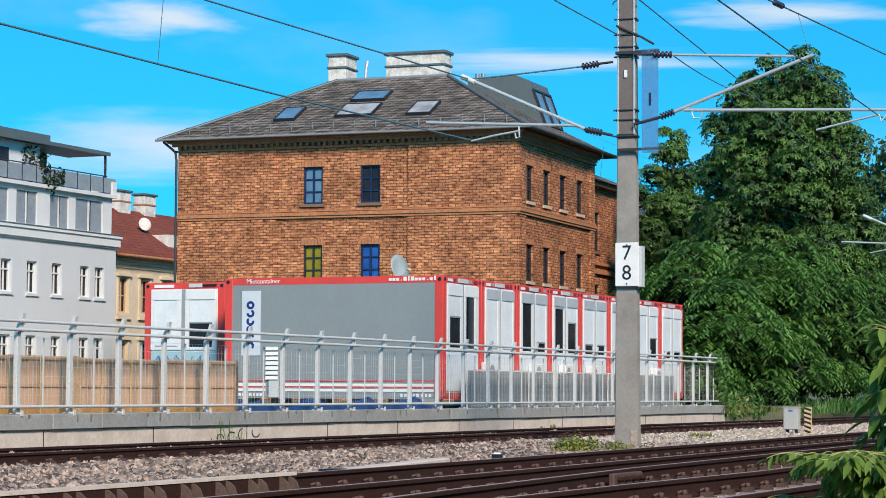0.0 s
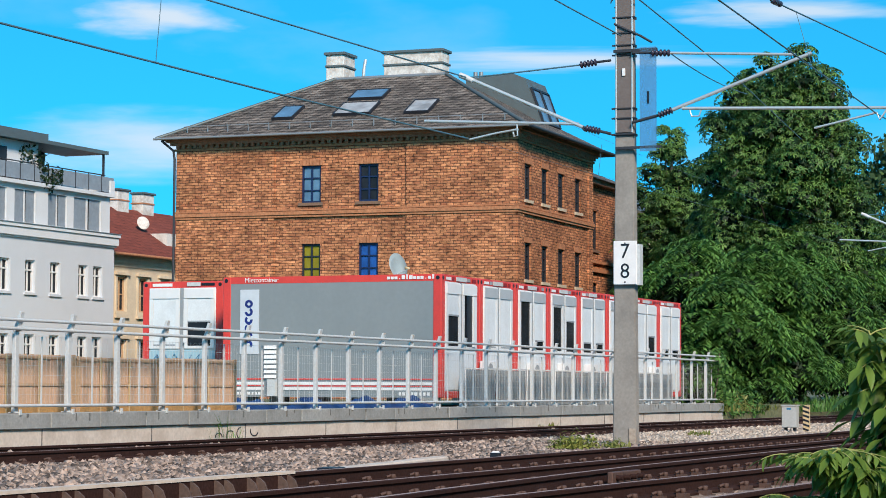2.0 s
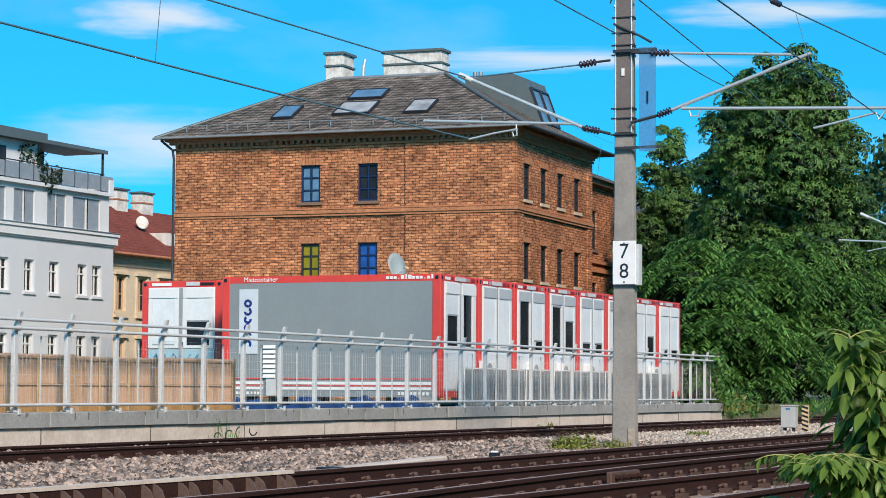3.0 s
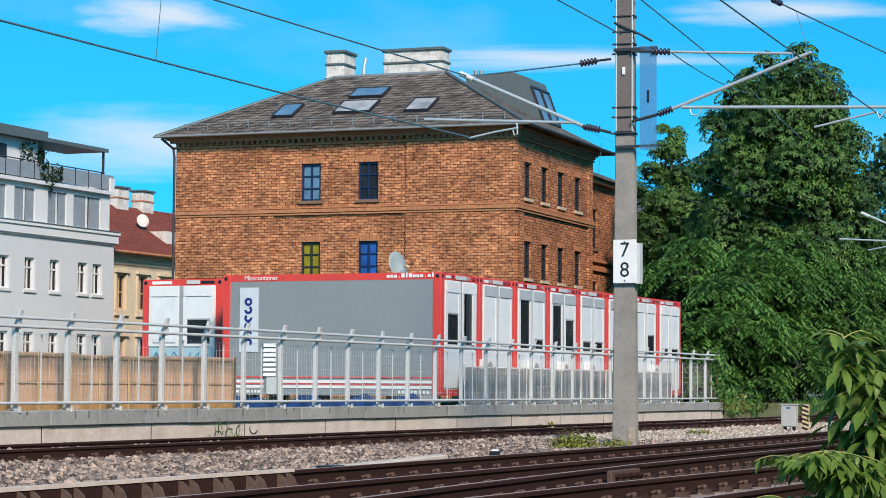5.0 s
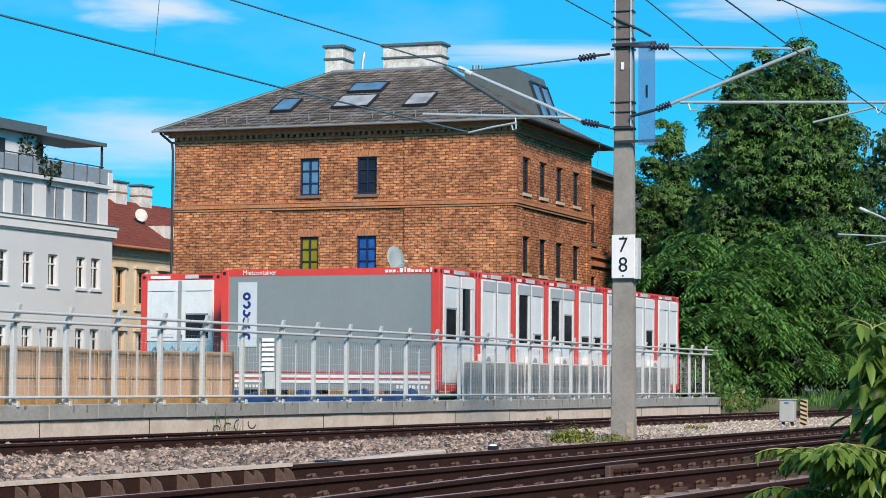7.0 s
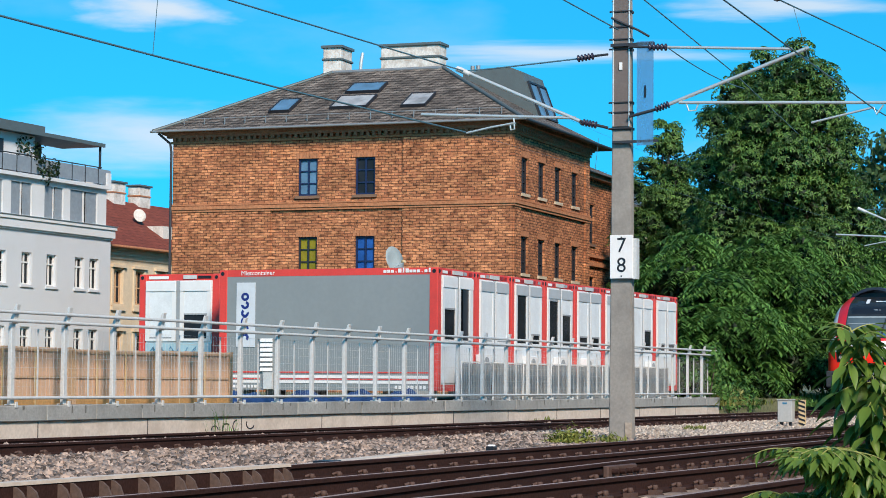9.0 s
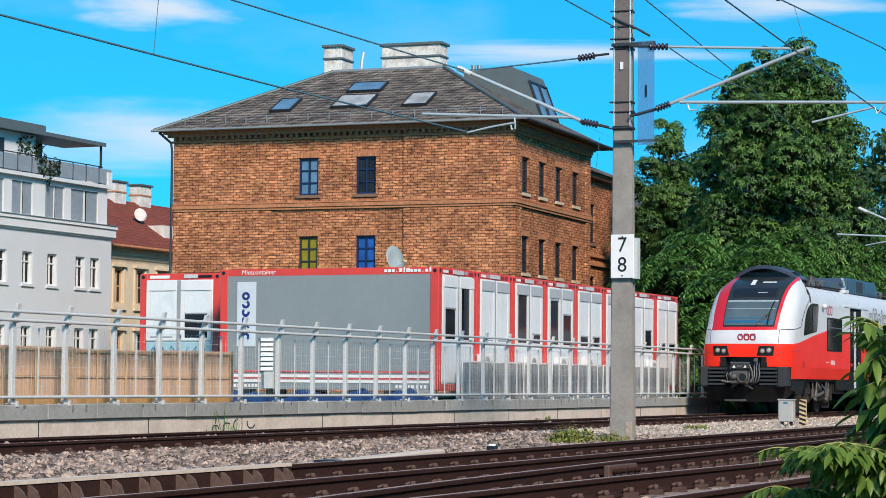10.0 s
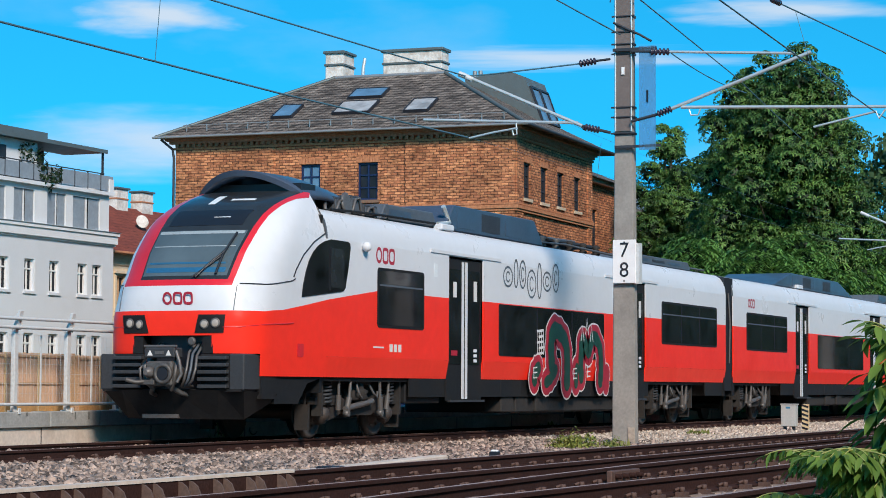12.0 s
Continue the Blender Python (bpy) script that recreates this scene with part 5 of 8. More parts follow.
def build_yard():
    d = root("satellite_dish", pose(53.0, 24.25, 3.56), "grey satellite dish on the container roof", "satellite dish")
    part("mast", tube(B(), [(0, 0, 0), (0, 0, 0.35)], 0.03, 8), GALV, d)
    m = pose(0, 0, 0.42, 0, 0, 0)
    part("reflector", lathe(B(), [(0.0, 0.03), (0.03, 0.2), (0.1, 0.36), (0.105, 0.36), (0.04, 0.2), (0.015, 0.03)], (0, 0, 0.4), (-0.25, -0.95, 0.25), 22), PALE_GREY_DISH, d)
    part("arm", tube(B(), [(-0.02, -0.02, 0.2), (-0.12, -0.45, 0.36)], 0.015, 6), GALV, d)
    part("receiver", lathe(B(), [(0, 0.03), (0.12, 0.045)], (-0.12, -0.45, 0.36), (0.25, 0.95, 0.1), 10), BATTEN, d)
    t = root("tarpaulin_heap", pose(40.5, 21.2, 0.3), "crumpled dark blue tarpaulin along the wall", "tarpaulin")
    bm = B()
    rnd = random.Random(3)
    nx, ny = 60, 6
    g = [[bm.verts.new((-4.2 + 12.4 * i / nx, -0.25 + 0.6 * j / ny, 0.02 + max(0, 0.36 * math.sin(math.pi * j / ny) * (0.55 + 0.45 * noise.noise(Vector((i * 0.35, j * 0.6, 0))) + 0.3 * math.sin(i * 0.5))))) for j in range(ny + 1)] for i in range(nx + 1)]
    for i in range(nx):
        for j in range(ny):
            bm.faces.new((g[i][j], g[i + 1][j], g[i + 1][j + 1], g[i][j + 1]))
    part("sheet", bm, TARP_BLUE, t)
    # mesh gates leaning in front of the containers
    for k, x in enumerate((50.6, 52.7, 54.8, 56.9, 59.0, 61.1, 63.2, 65.3)):
        g = root("mesh_fence_panel", pose(x, 21.25, 0.3), "galvanised mesh fence panel in the yard", "fence panel", "yard fence panels")
        part("frame", tube(B(), [(0, 0, 0.05), (0, 0, 1.0), (2.05, 0, 1.0), (2.05, 0, 0.05), (0, 0, 0.05)], 0.02, 6), GALV, g)
        bm = B()
        for i in range(20):
            box(bm, 0.1 * i + 0.04, 0.1 * i + 0.055, -0.005, 0.005, 0.06, 0.99)
        for i in range(9):
            box(bm, 0.02, 2.03, 0.006, 0.014, 0.1 + 0.1 * i, 0.112 + 0.1 * i)
        tagged(part("mesh", bm, GREY_FRAME, g), kind="stuff")
        part("shade_net", bx(0.03, 2.02, 0.02, 0.035, 0.08, 0.97), SHADE_NET, g, "pale grey shade net")
    for k, x in enumerate((52.3, 55.6, 57.9, 60.1, 63.9, 66.0)):
        b = root("air_conditioner", pose(x, 21.42, 1.05), "white boxed air-conditioning unit on brackets", "air conditioner", "air conditioners on the containers")
        part("case", bevel(bx(0, 0.62, -0.05, 0.16, 0.0, 0.46), 0.02), WHITE_PANEL, b)
        part("fan_grille", lathe(B(), [(0, 0.17), (0.012, 0.17)], (0.24, -0.05, 0.23), (0, -1, 0), 16), GREY_FRAME, b)
        part("bracket", bx(0.05, 0.08, -0.05, 0.18, -0.03, 0.0), GALV, b)


PALE_GREY_DISH = mat("grey_dish_paint", (0.30, 0.36, 0.37), 0.5, var=0.06)
build_yard()


# ---- the train ----
T_RED = mat("train_red_paint", (0.95, 0.036, 0.018), 0.35, var=0.04, grain=6, stain=0.8, bump=0.02, dirt=(0.80, 0.03, 0.015), dirt_amount=0.35, spec=0.2)
T_WHITE = mat("train_white_paint", (0.66, 0.685, 0.72), 0.3, var=0.02, grain=6, stain=0.7, bump=0.02, dirt=(0.57, 0.60, 0.64), dirt_amount=0.4, spec=0.3)
T_TRIM = mat("train_crimson_trim", (0.66, 0.018, 0.03), 0.35, var=0.05, coat=0.3)
T_DARK = mat("train_dark_grey", (0.012, 0.013, 0.015), 0.65, var=0.2, grain=12, stain=1.5, dirt=(0.03, 0.026, 0.023), dirt_amount=0.5, spec=0.2)
# grime, darkened further for the sunless space under the cars
T_UNDER = mat("underframe_grime_shade", (0.02, 0.018, 0.017), 0.8, var=0.35, grain=15, stain=3, bump=0.4, dirt=(0.038, 0.03, 0.025), dirt_amount=0.6)
T_ROOF = mat("roof_grey_paint", (0.085, 0.105, 0.13), 0.5, var=0.12, grain=8, stain=1.2, dirt=(0.05, 0.055, 0.06))
T_VISOR = mat("visor_blue_grey", (0.05, 0.075, 0.12), 0.4, var=0.1, coat=0.2)
# the uneven base tone imitates blotchy reflections in the windows
T_GLASS = mat("train_window_glass", (0.014, 0.017, 0.021), 0.03, var=0.7, grain=2, stain=1.0, bump=0.0, spec=0.3)
T_SCREEN = mat("windscreen_glass", (0.026, 0.032, 0.038), 0.14, var=0.3, grain=2, stain=1.0, bump=0.0, spec=0.3)
# pale blue-grey base paints the sky reflected in the windscreen
T_SKY_PANE = mat("painted_sky_pane", (0.085, 0.118, 0.135), 0.06, var=0.2, grain=0.9, stain=0.6, bump=0.0, dirt=(0.05, 0.07, 0.08), dirt_amount=0.7, spec=0.9)
# for the blind's hem, and for a painted reflection line
T_PANE_EDGE = mat("blind_hem_reflection", (0.30, 0.36, 0.39), 0.5, var=0.2)
T_STEEL = mat("wheel_steel", (0.075, 0.068, 0.064), 0.6, 0.4, var=0.2, grain=20, dirt=(0.07, 0.05, 0.04), dirt_amount=0.7)
T_PALE = mat("pale_damper", (0.125, 0.12, 0.118), 0.5, 0.3, var=0.2, dirt=(0.12, 0.10, 0.09), dirt_amount=0.6)
T_LOGO = mat("dark_red_print", (0.42, 0.02, 0.045), 0.4, var=0.05)
T_GREEN = mat("dark_green_spray", (0.012, 0.06, 0.035), 0.45, var=0.25, grain=6)
T_CRIMSON = mat("crimson_spray", (0.42, 0.015, 0.035), 0.45, var=0.2, grain=6)
T_CHALK = mat("chalk_white_spray", (0.68, 0.68, 0.66), 0.5, var=0.1, grain=8)
T_COUPLER = mat("worn_coupler_steel", (0.10, 0.096, 0.093), 0.55, 0.3, var=0.3, grain=25, stain=4, bump=0.3, dirt=(0.05, 0.045, 0.04), dirt_amount=0.7)
T_GRILLE = mat("grille_dark_grey", (0.038, 0.042, 0.048), 0.6, var=0.2, spec=0.3)
T_BLUE = mat("dashboard_blue", (0.02, 0.12, 0.24), 0.3, var=0.1)


def lamp_mat():
    m = mat("lit_headlamp", (0.10, 0.10, 0.11), 0.12)
    b = m.node_tree.nodes["Principled BSDF"]
    b.inputs["Emission Color"].default_value = (1.0, 0.93, 0.78, 1)
    b.inputs["Emission Strength"].default_value = 0.3
    return m


T_LAMP = lamp_mat()


def lerp_table(t, z):
    if z <= t[0][0]:
        return t[0][1]
    for (a, va), (b, vb) in zip(t, t[1:]):
        if z <= b:
            k = (z - a) / (b - a)
            return va + (vb - va) * k
    return t[-1][1]


# the nose: how far forward, how wide and how rounded at each height
NOSE_F = [(0.95, 1.14), (1.4, 1.08), (1.9, 1.05), (2.1, 1.05), (2.25, 1.06), (2.45, 1.10), (2.6, 1.19), (3.0, 1.46), (3.4, 1.84), (3.65, 2.13), (3.85, 2.47), (4.0, 2.85), (4.14, 3.35)]
NOSE_W = [(0.95, 1.38), (1.4, 1.4), (2.8, 1.4), (3.2, 1.38), (3.5, 1.335), (3.75, 1.25), (3.95, 1.14), (4.14, 1.02)]
NOSE_D = [(0.95, 0.95), (1.9, 1.05), (2.2, 1.25), (2.6, 1.4), (3.4, 1.2), (3.75, 1.08), (4.0, 0.88), (4.14, 0.6)]
NOSE_P = [(0.95, 4.0), (1.9, 3.6), (2.2, 3.3), (2.6, 3.0), (3.65, 3.0), (4.14, 2.6)]
NOSE_END = 3.9


def nose_point(u, z, side, off=0.0):
    f, w, d, p = (lerp_table(t, z) for t in (NOSE_F, NOSE_W, NOSE_D, NOSE_P))
    if u <= 1:
        a = u * math.pi / 2
        return Vector((f + d * (1 - max(0, math.cos(a)) ** (2 / p)) - off, side * (w * max(0, math.sin(a)) ** (2 / p) + off * u), z))
    return Vector((f + d + max(0, NOSE_END - f - d) * (u - 1), side * (w + off), z))


def u_of(y, z):
    w, p = lerp_table(NOSE_W, z), lerp_table(NOSE_P, z)
    return math.asin(min(1, (y / w)) ** (p / 2)) / (math.pi / 2)


def nose_patch(bm, side, u0, u1, z0, z1, nu, nz, off=0.0):
    """u0, u1 may follow the height, z0, z1 the way round."""
    g = []
    for i in range(nu + 1):
        col = []
        for j in range(nz + 1):
            s, t = i / nu, j / nz
            if callable(z0) or callable(z1):
                u = u0 + (u1 - u0) * s
                a = z0(u) if callable(z0) else z0
                b = z1(u) if callable(z1) else z1
                z = a + (b - a) * t
            else:
                z = z0 + (z1 - z0) * t
                a = u0(z) if callable(u0) else u0
                b = u1(z) if callable(u1) else u1
                u = a + (b - a) * s
            col.append(bm.verts.new(nose_point(u, z, side, off)))
        g.append(col)
    for i in range(nu):
        for j in range(nz):
            bm.faces.new((g[i][j], g[i + 1][j], g[i + 1][j + 1], g[i][j + 1])).smooth = True
    return bm


def weld(bm):
    bmesh.ops.remove_doubles(bm, verts=list(bm.verts), dist=0.0008)
    return bm


SIDE = 1.4


def y_ws(z):
    return lerp_table([(2.5, 0.87), (3.65, 0.94), (4.14, 0.97)], z)


def glass_edge(z, s):
    """Half width of the windscreen; its surround is broader on the far side."""
    return y_ws(z) + (0.03 if s < 0 else -0.2)


def trim_edge(z, s):
    return y_ws(z) + (0.12 if s < 0 else 0.17)


def red_top(u):
    return 2.02 if u <= 0.85 else 2.02 + 0.27 * (u - 0.85) / 1.15


def red_line(x):
    return 2.29 + 0.23 * min(1, max(0, (x - NOSE_END) / 2.0))


def side_panel(bm, side, x0, x1, zf0, zf1, y=SIDE, n=1, thick=0.03):
    """A slab of the body's side between two heights that may change along it."""
    k = n if callable(zf0) or callable(zf1) else 1
    for i in range(k):
        a, b = x0 + (x1 - x0) * i / k, x0 + (x1 - x0) * (i + 1) / k
        z = [f(q) if callable(f) else f for q, f in ((a, zf0), (b, zf0), (b, zf1), (a, zf1))]
        out = [bm.verts.new((q, side * y, zz)) for q, zz in zip((a, b, b, a), z)]
        inn = [bm.verts.new((q, side * (y - thick), zz)) for q, zz in zip((a, b, b, a), z)]
        bm.faces.new(out)
        bm.faces.new(inn[::-1])
        for j in range(4):
            bm.faces.new((out[j], inn[j], inn[(j + 1) % 4], out[(j + 1) % 4]))
    return bm


def round_plate(bm, side, x0, x1, z0, z1, y0, y1, r=0.08, n=4):
    """A flat plate on the side with rounded corners."""
    pts = []
    for cx, cz, a0 in ((x1 - r, z1 - r, 0), (x0 + r, z1 - r, 90), (x0 + r, z0 + r, 180), (x1 - r, z0 + r, 270)):
        for k in range(n + 1):
            a = radians(a0 + 90 * k / n)
            pts.append((cx + r * math.cos(a), cz + r * math.sin(a)))
    lo = [bm.verts.new((x, side * y0, z)) for x, z in pts]
    hi = [bm.verts.new((x, side * y1, z)) for x, z in pts]
    k = len(pts)
    for i in range(k):
        bm.faces.new((lo[i], lo[(i + 1) % k], hi[(i + 1) % k], hi[i]))
    bm.faces.new(lo)
    bm.faces.new(hi[::-1])
    return bm


def build_car(t, x0, x1, doors, windows, bands, cab_end=None, detail=True, wells=()):
    """The body of one car from x0 to x1: skirt, red and white sides with door openings, roof."""
    for s in (-1, 1):
        cuts = [x0] + [q for d in doors for q in d] + [x1]
        for a, b in zip(cuts[::2], cuts[1::2]):
            lo = red_line if cab_end is not None and a < 6 else 2.52
            part("lower_side", weld(side_panel(B(), s, a, b, 1.32, lo, n=8)), T_RED, t)
            part("lower_edge", prism(B(), [(s * 1.4, 1.318), (s * 1.335, 0.97), (s * 1.30, 0.97), (s * 1.365, 1.318)], "x", a, b), T_RED, t)
            part("upper_side", weld(side_panel(B(), s, a, b, lo, 3.34, n=8)), T_WHITE, t)
            ends = [a]
            for w0, w1 in wells:
                if w1 > a and w0 < b:
                    ends += [max(a, w0), min(b, w1)]
            ends.append(b)
            for p, q in zip(ends[::2], ends[1::2]):
                if q - p > 0.1:
                    part("skirt", side_panel(B(), s, p, q, 0.62, 0.965, SIDE - 0.075), T_DARK, t)
                    for k in range(1, int((q - p) / 1.1)):
                        part("skirt_joint", side_panel(B(), s, p + 1.1 * k, p + 1.1 * k + 0.015, 0.63, 0.95, SIDE - 0.072, thick=0.006), T_UNDER, t)
        for d0, d1 in doors:
            dr = part("door", side_panel(B(), s, d0, d1, 0.55, 3.30, SIDE - 0.05), T_DARK, t, "black double door with white edge strips")
            m = (d0 + d1) / 2
            for a, b in ((d0 + 0.1, m - 0.16), (m + 0.16, d1 - 0.1)):
                part("door_glass", round_plate(B(), s, a, b, 1.25, 3.1, SIDE - 0.05, SIDE - 0.04, 0.06), T_GLASS, dr)
            for a in (m - 0.14, m + 0.035):
                part("edge_strip", side_panel(B(), s, a, a + 0.10, 0.58, 3.26, SIDE - 0.035, thick=0.012), T_WHITE, dr)
            part("door_rail", side_panel(B(), s, d0 - 0.9, d1 + 0.9, 3.36, 3.42, SIDE + 0.02, thick=0.03), T_WHITE, t)
            part("sill_step", bx(d0, d1, s * (SIDE - 0.02), s * (SIDE + 0.03), 0.52, 0.56), DARK_METAL, t)
            if detail and s < 0:
                for a, z0, z1 in ((d0 + 0.3, 2.55, 2.85), (d1 - 0.42, 2.5, 2.9), (d1 - 0.42, 1.5, 1.56), (d1 - 0.42, 1.4, 1.46), (d1 - 0.42, 1.3, 1.36)):
                    part("door_mark", side_panel(B(), s, a, a + 0.16, z0, z1, SIDE - 0.032, thick=0.006), T_CHALK if z0 > 2 else SHUTTER, dr)
                part("door_mark", side_panel(B(), s, d0 + 0.2, d0 + 0.5, 1.42, 1.52, SIDE - 0.032, thick=0.006), T_CRIMSON, dr)
        for a, b, z0, z1 in windows:
            w = part("window", round_plate(B(), s, a, b, z0, z1, SIDE, SIDE + 0.010), T_DARK, t)
            g = part("pane", round_plate(B(), s, a + 0.05, b - 0.05, z0 + 0.05, z1 - 0.05, SIDE + 0.010, SIDE + 0.014, 0.05), T_GLASS, w)
            if b - a > 3:
                for q in range(1, 3):
                    xx = a + (b - a) * q / 3
                    part("pane_joint", side_panel(B(), s, xx - 0.03, xx + 0.03, z0 + 0.06, z1 - 0.06, SIDE + 0.017, thick=0.003), T_DARK, w)
            part("tilt_bar", side_panel(B(), s, a + 0.08, b - 0.08, z1 - 0.33, z1 - 0.30, SIDE + 0.0175, thick=0.004), T_ROOF, w)
        for a, b in bands:
            w = part("window_band", round_plate(B(), s, a, b, 1.45, 2.5, SIDE, SIDE + 0.012, 0.04), T_GLASS, t, "long dark window band")
            n = int((b - a) / 1.9)
            for q in range(1, n):
                xx = a + (b - a) * q / n
                part("pane_joint", side_panel(B(), s, xx - 0.025, xx + 0.025, 1.5, 2.46, SIDE + 0.015, thick=0.003), T_DARK, w)
    # shoulders and roof
    prof = [(1.4, 3.34), (1.385, 3.5), (1.34, 3.66), (1.25, 3.79), (1.1, 3.87), (0.8, 3.93), (0, 3.97)]
    full = prof + [(-y, z) for y, z in prof[-2::-1]]
    bm = B()
    a = [bm.verts.new((x0, y, z)) for y, z in full]
    b = [bm.verts.new((x1, y, z)) for y, z in full]
    for i in range(len(full) - 1):
        f = bm.faces.new((a[i], b[i], b[i + 1], a[i + 1]))
        f.smooth = True
        f.material_index = 1 if 4 <= i <= 7 else 0
    for x in (x0, x1):
        bm.faces.new([bm.verts.new((x, y, z)) for y, z in full]).material_index = 1
    part("roof", bm, [T_WHITE, T_ROOF], t)
    part("floor", bx(x0, x1, -0.92, 0.92, 0.62, 0.9), T_UNDER, t)
    part("floor_edge", bx(x0, x1, -1.28, 1.28, 0.9, 0.965), T_DARK, t)
    for x in ([x0] if cab_end is None else []) + [x1]:
        part("end_wall", bx(min(max(x - 0.04, x0), x1 - 0.08), min(max(x - 0.04, x0), x1 - 0.08) + 0.08, -1.36, 1.36, 0.6, 3.33), T_DARK, t)
    part("equipment_box", bevel(bx(x0 + 9.0, x1 - 8.2, -1.22, 1.22, 0.28, 0.62), 0.04), T_UNDER, t)


WHEELS = []


def build_bogie(t, x, wb=2.45):
    f = B()
    for s in (-1, 1):
        prism(f, [(x - 1.75, 0.62), (x - 0.8, 0.66), (x - 0.45, 0.52), (x + 0.45, 0.52), (x + 0.8, 0.66), (x + 1.75, 0.62), (x + 1.75, 0.5), (x + 0.9, 0.48), (x + 0.5, 0.3), (x - 0.5, 0.3), (x - 0.9, 0.48), (x - 1.75, 0.5)], "y", s * 0.98, s * 1.13)
    box(f, x - 0.3, x + 0.3, -1.0, 1.0, 0.4, 0.62)
    # added dark block stands for the shade behind the bogie
    box(f, x - 1.1, x + 1.1, -0.55, 0.55, 0.25, 0.6)
    bg = part("bogie", f, T_UNDER, t, "grimy bogie frame, darkened like shade")
    for s in (-1, 1):
        part("air_spring", lathe(B(), [(0, 0.2), (0.05, 0.29), (0.12, 0.25), (0.18, 0.29), (0.23, 0.2), (0.4, 0.2)], (x, s * 1.0, 0.55), (0, 0, 1), 14), T_UNDER, bg)
        part("spring_seat", bevel(bx(x - 0.42, x + 0.42, s * 0.92, s * 1.2, 0.86, 0.96), 0.02), T_DARK, bg)
        part("traction_rod", tube(B(), [(x - 0.75, s * 1.22, 0.42), (x + 0.35, s * 1.22, 0.55)], 0.055, 8), T_PALE, bg)
        for q in (-0.7, 0.7):
            part("damper", tube(B(), [(x + q, s * 1.22, 0.36), (x + q * 0.92, s * 1.24, 0.62)], 0.055, 8), T_PALE, bg)
            part("damper_rod", tube(B(), [(x + q * 0.92, s * 1.24, 0.6), (x + q * 0.86, s * 1.25, 0.93)], 0.03, 7), T_PALE, bg)
            part("damper_eye", lathe(B(), [(-0.05, 0.06), (0.05, 0.06)], (x + q, s * 1.22, 0.34), (0, 1, 0), 10), T_PALE, bg)
        part("hose", tube(B(), [(x + 0.3, s * 1.15, 0.9), (x + 0.36, s * 1.24, 0.7), (x + 0.5, s * 1.24, 0.62), (x + 0.62, s * 1.2, 0.72)], 0.022, 6), T_PALE, bg)
        part("hose", tube(B(), [(x - 0.25, s * 1.18, 0.9), (x - 0.3, s * 1.26, 0.72), (x - 0.18, s * 1.26, 0.6), (x - 0.05, s * 1.2, 0.66)], 0.02, 6), T_PALE, bg)
        for q in (-1, 1):
            xx = x + q * wb / 2
            part("axle_box", lathe(B(), [(0, 0.19), (0.14, 0.17), (0.16, 0.11), (0.2, 0.1), (0.21, 0.03)], (xx, s * 0.94, 0.335), (0, s, 0), 14), T_STEEL, bg)
            part("axle_arm", prism(B(), [(xx - q * 0.05, 0.2), (xx - q * 0.7, 0.36), (xx - q * 0.7, 0.5), (xx - q * 0.05, 0.48)], "y", s * 0.98, s * 1.1), T_UNDER, bg)
            part("spring_cap", lathe(B(), [(0, 0.13), (0.05, 0.14)], (xx - q * 0.02, s * 1.08, 0.9), (0, 0, 1), 12), T_DARK, bg)
            sp = B()
            tube(sp, [(xx - q * 0.02 + 0.11 * math.cos(k * 0.8), s * 1.08 + 0.11 * math.sin(k * 0.8), 0.5 + k * 0.0082) for k in range(50)], 0.026, 5)
            part("coil_spring", sp, T_GRILLE, bg)
            part("damper", tube(B(), [(xx - q * 0.3, s * 1.2, 0.4), (xx - q * 0.28, s * 1.22, 0.66)], 0.05, 8), T_PALE, bg)
            part("damper_rod", tube(B(), [(xx - q * 0.28, s * 1.22, 0.64), (xx - q * 0.26, s * 1.23, 0.94)], 0.027, 7), T_PALE, bg)
            part("sand_pipe", tube(B(), [(xx + q * 0.55, s * 1.0, 0.8), (xx + q * 0.52, s * 0.95, 0.3), (xx + q * 0.44, s * 0.8, 0.12)], 0.022, 6), T_UNDER, bg)
            part("bracket", bx(xx + q * 0.28, xx + q * 0.34, s * 1.0, s * 1.2, 0.3, 0.9), T_UNDER, bg)
            part("rail_guard_arm", bx(xx + q * 0.5, xx + q * 0.58, s * 0.8, s * 1.05, 0.06, 0.5), T_UNDER, bg)
            part("bolt_head", lathe(B(), [(0, 0.03), (0.02, 0.025)], (xx - q * 0.68, s * 1.1, 0.43), (0, s, 0), 6), T_PALE, bg)
    for q in (-1, 1):
        bm = B()
        for s in (-1, 1):
            lathe(bm, [(0, 0.2), (0.0, 0.425), (0.105, 0.42), (0.115, 0.36), (0.09, 0.34), (0.085, 0.16), (0.14, 0.14), (0.15, 0.05)], (0, s * 0.70, 0), (0, s, 0), 28)
            lathe(bm, [(-0.03, 0.45), (0.0, 0.45)], (0, s * 0.70, 0), (0, s, 0), 28)
        tube(bm, [(0, -0.7, 0), (0, 0.7, 0)], 0.09, 10)
        for k in range(6):
            a = k * math.pi / 3
            for s in (-1, 1):
                lathe(bm, [(0, 0.025), (0.02, 0.02)], (0.24 * math.cos(a), s * 0.785, 0.24 * math.sin(a)), (0, s, 0), 6)
        w = part("wheelset", bm, T_STEEL, t, "steel wheelset")
        WHEELS.append((w, x + q * wb / 2))


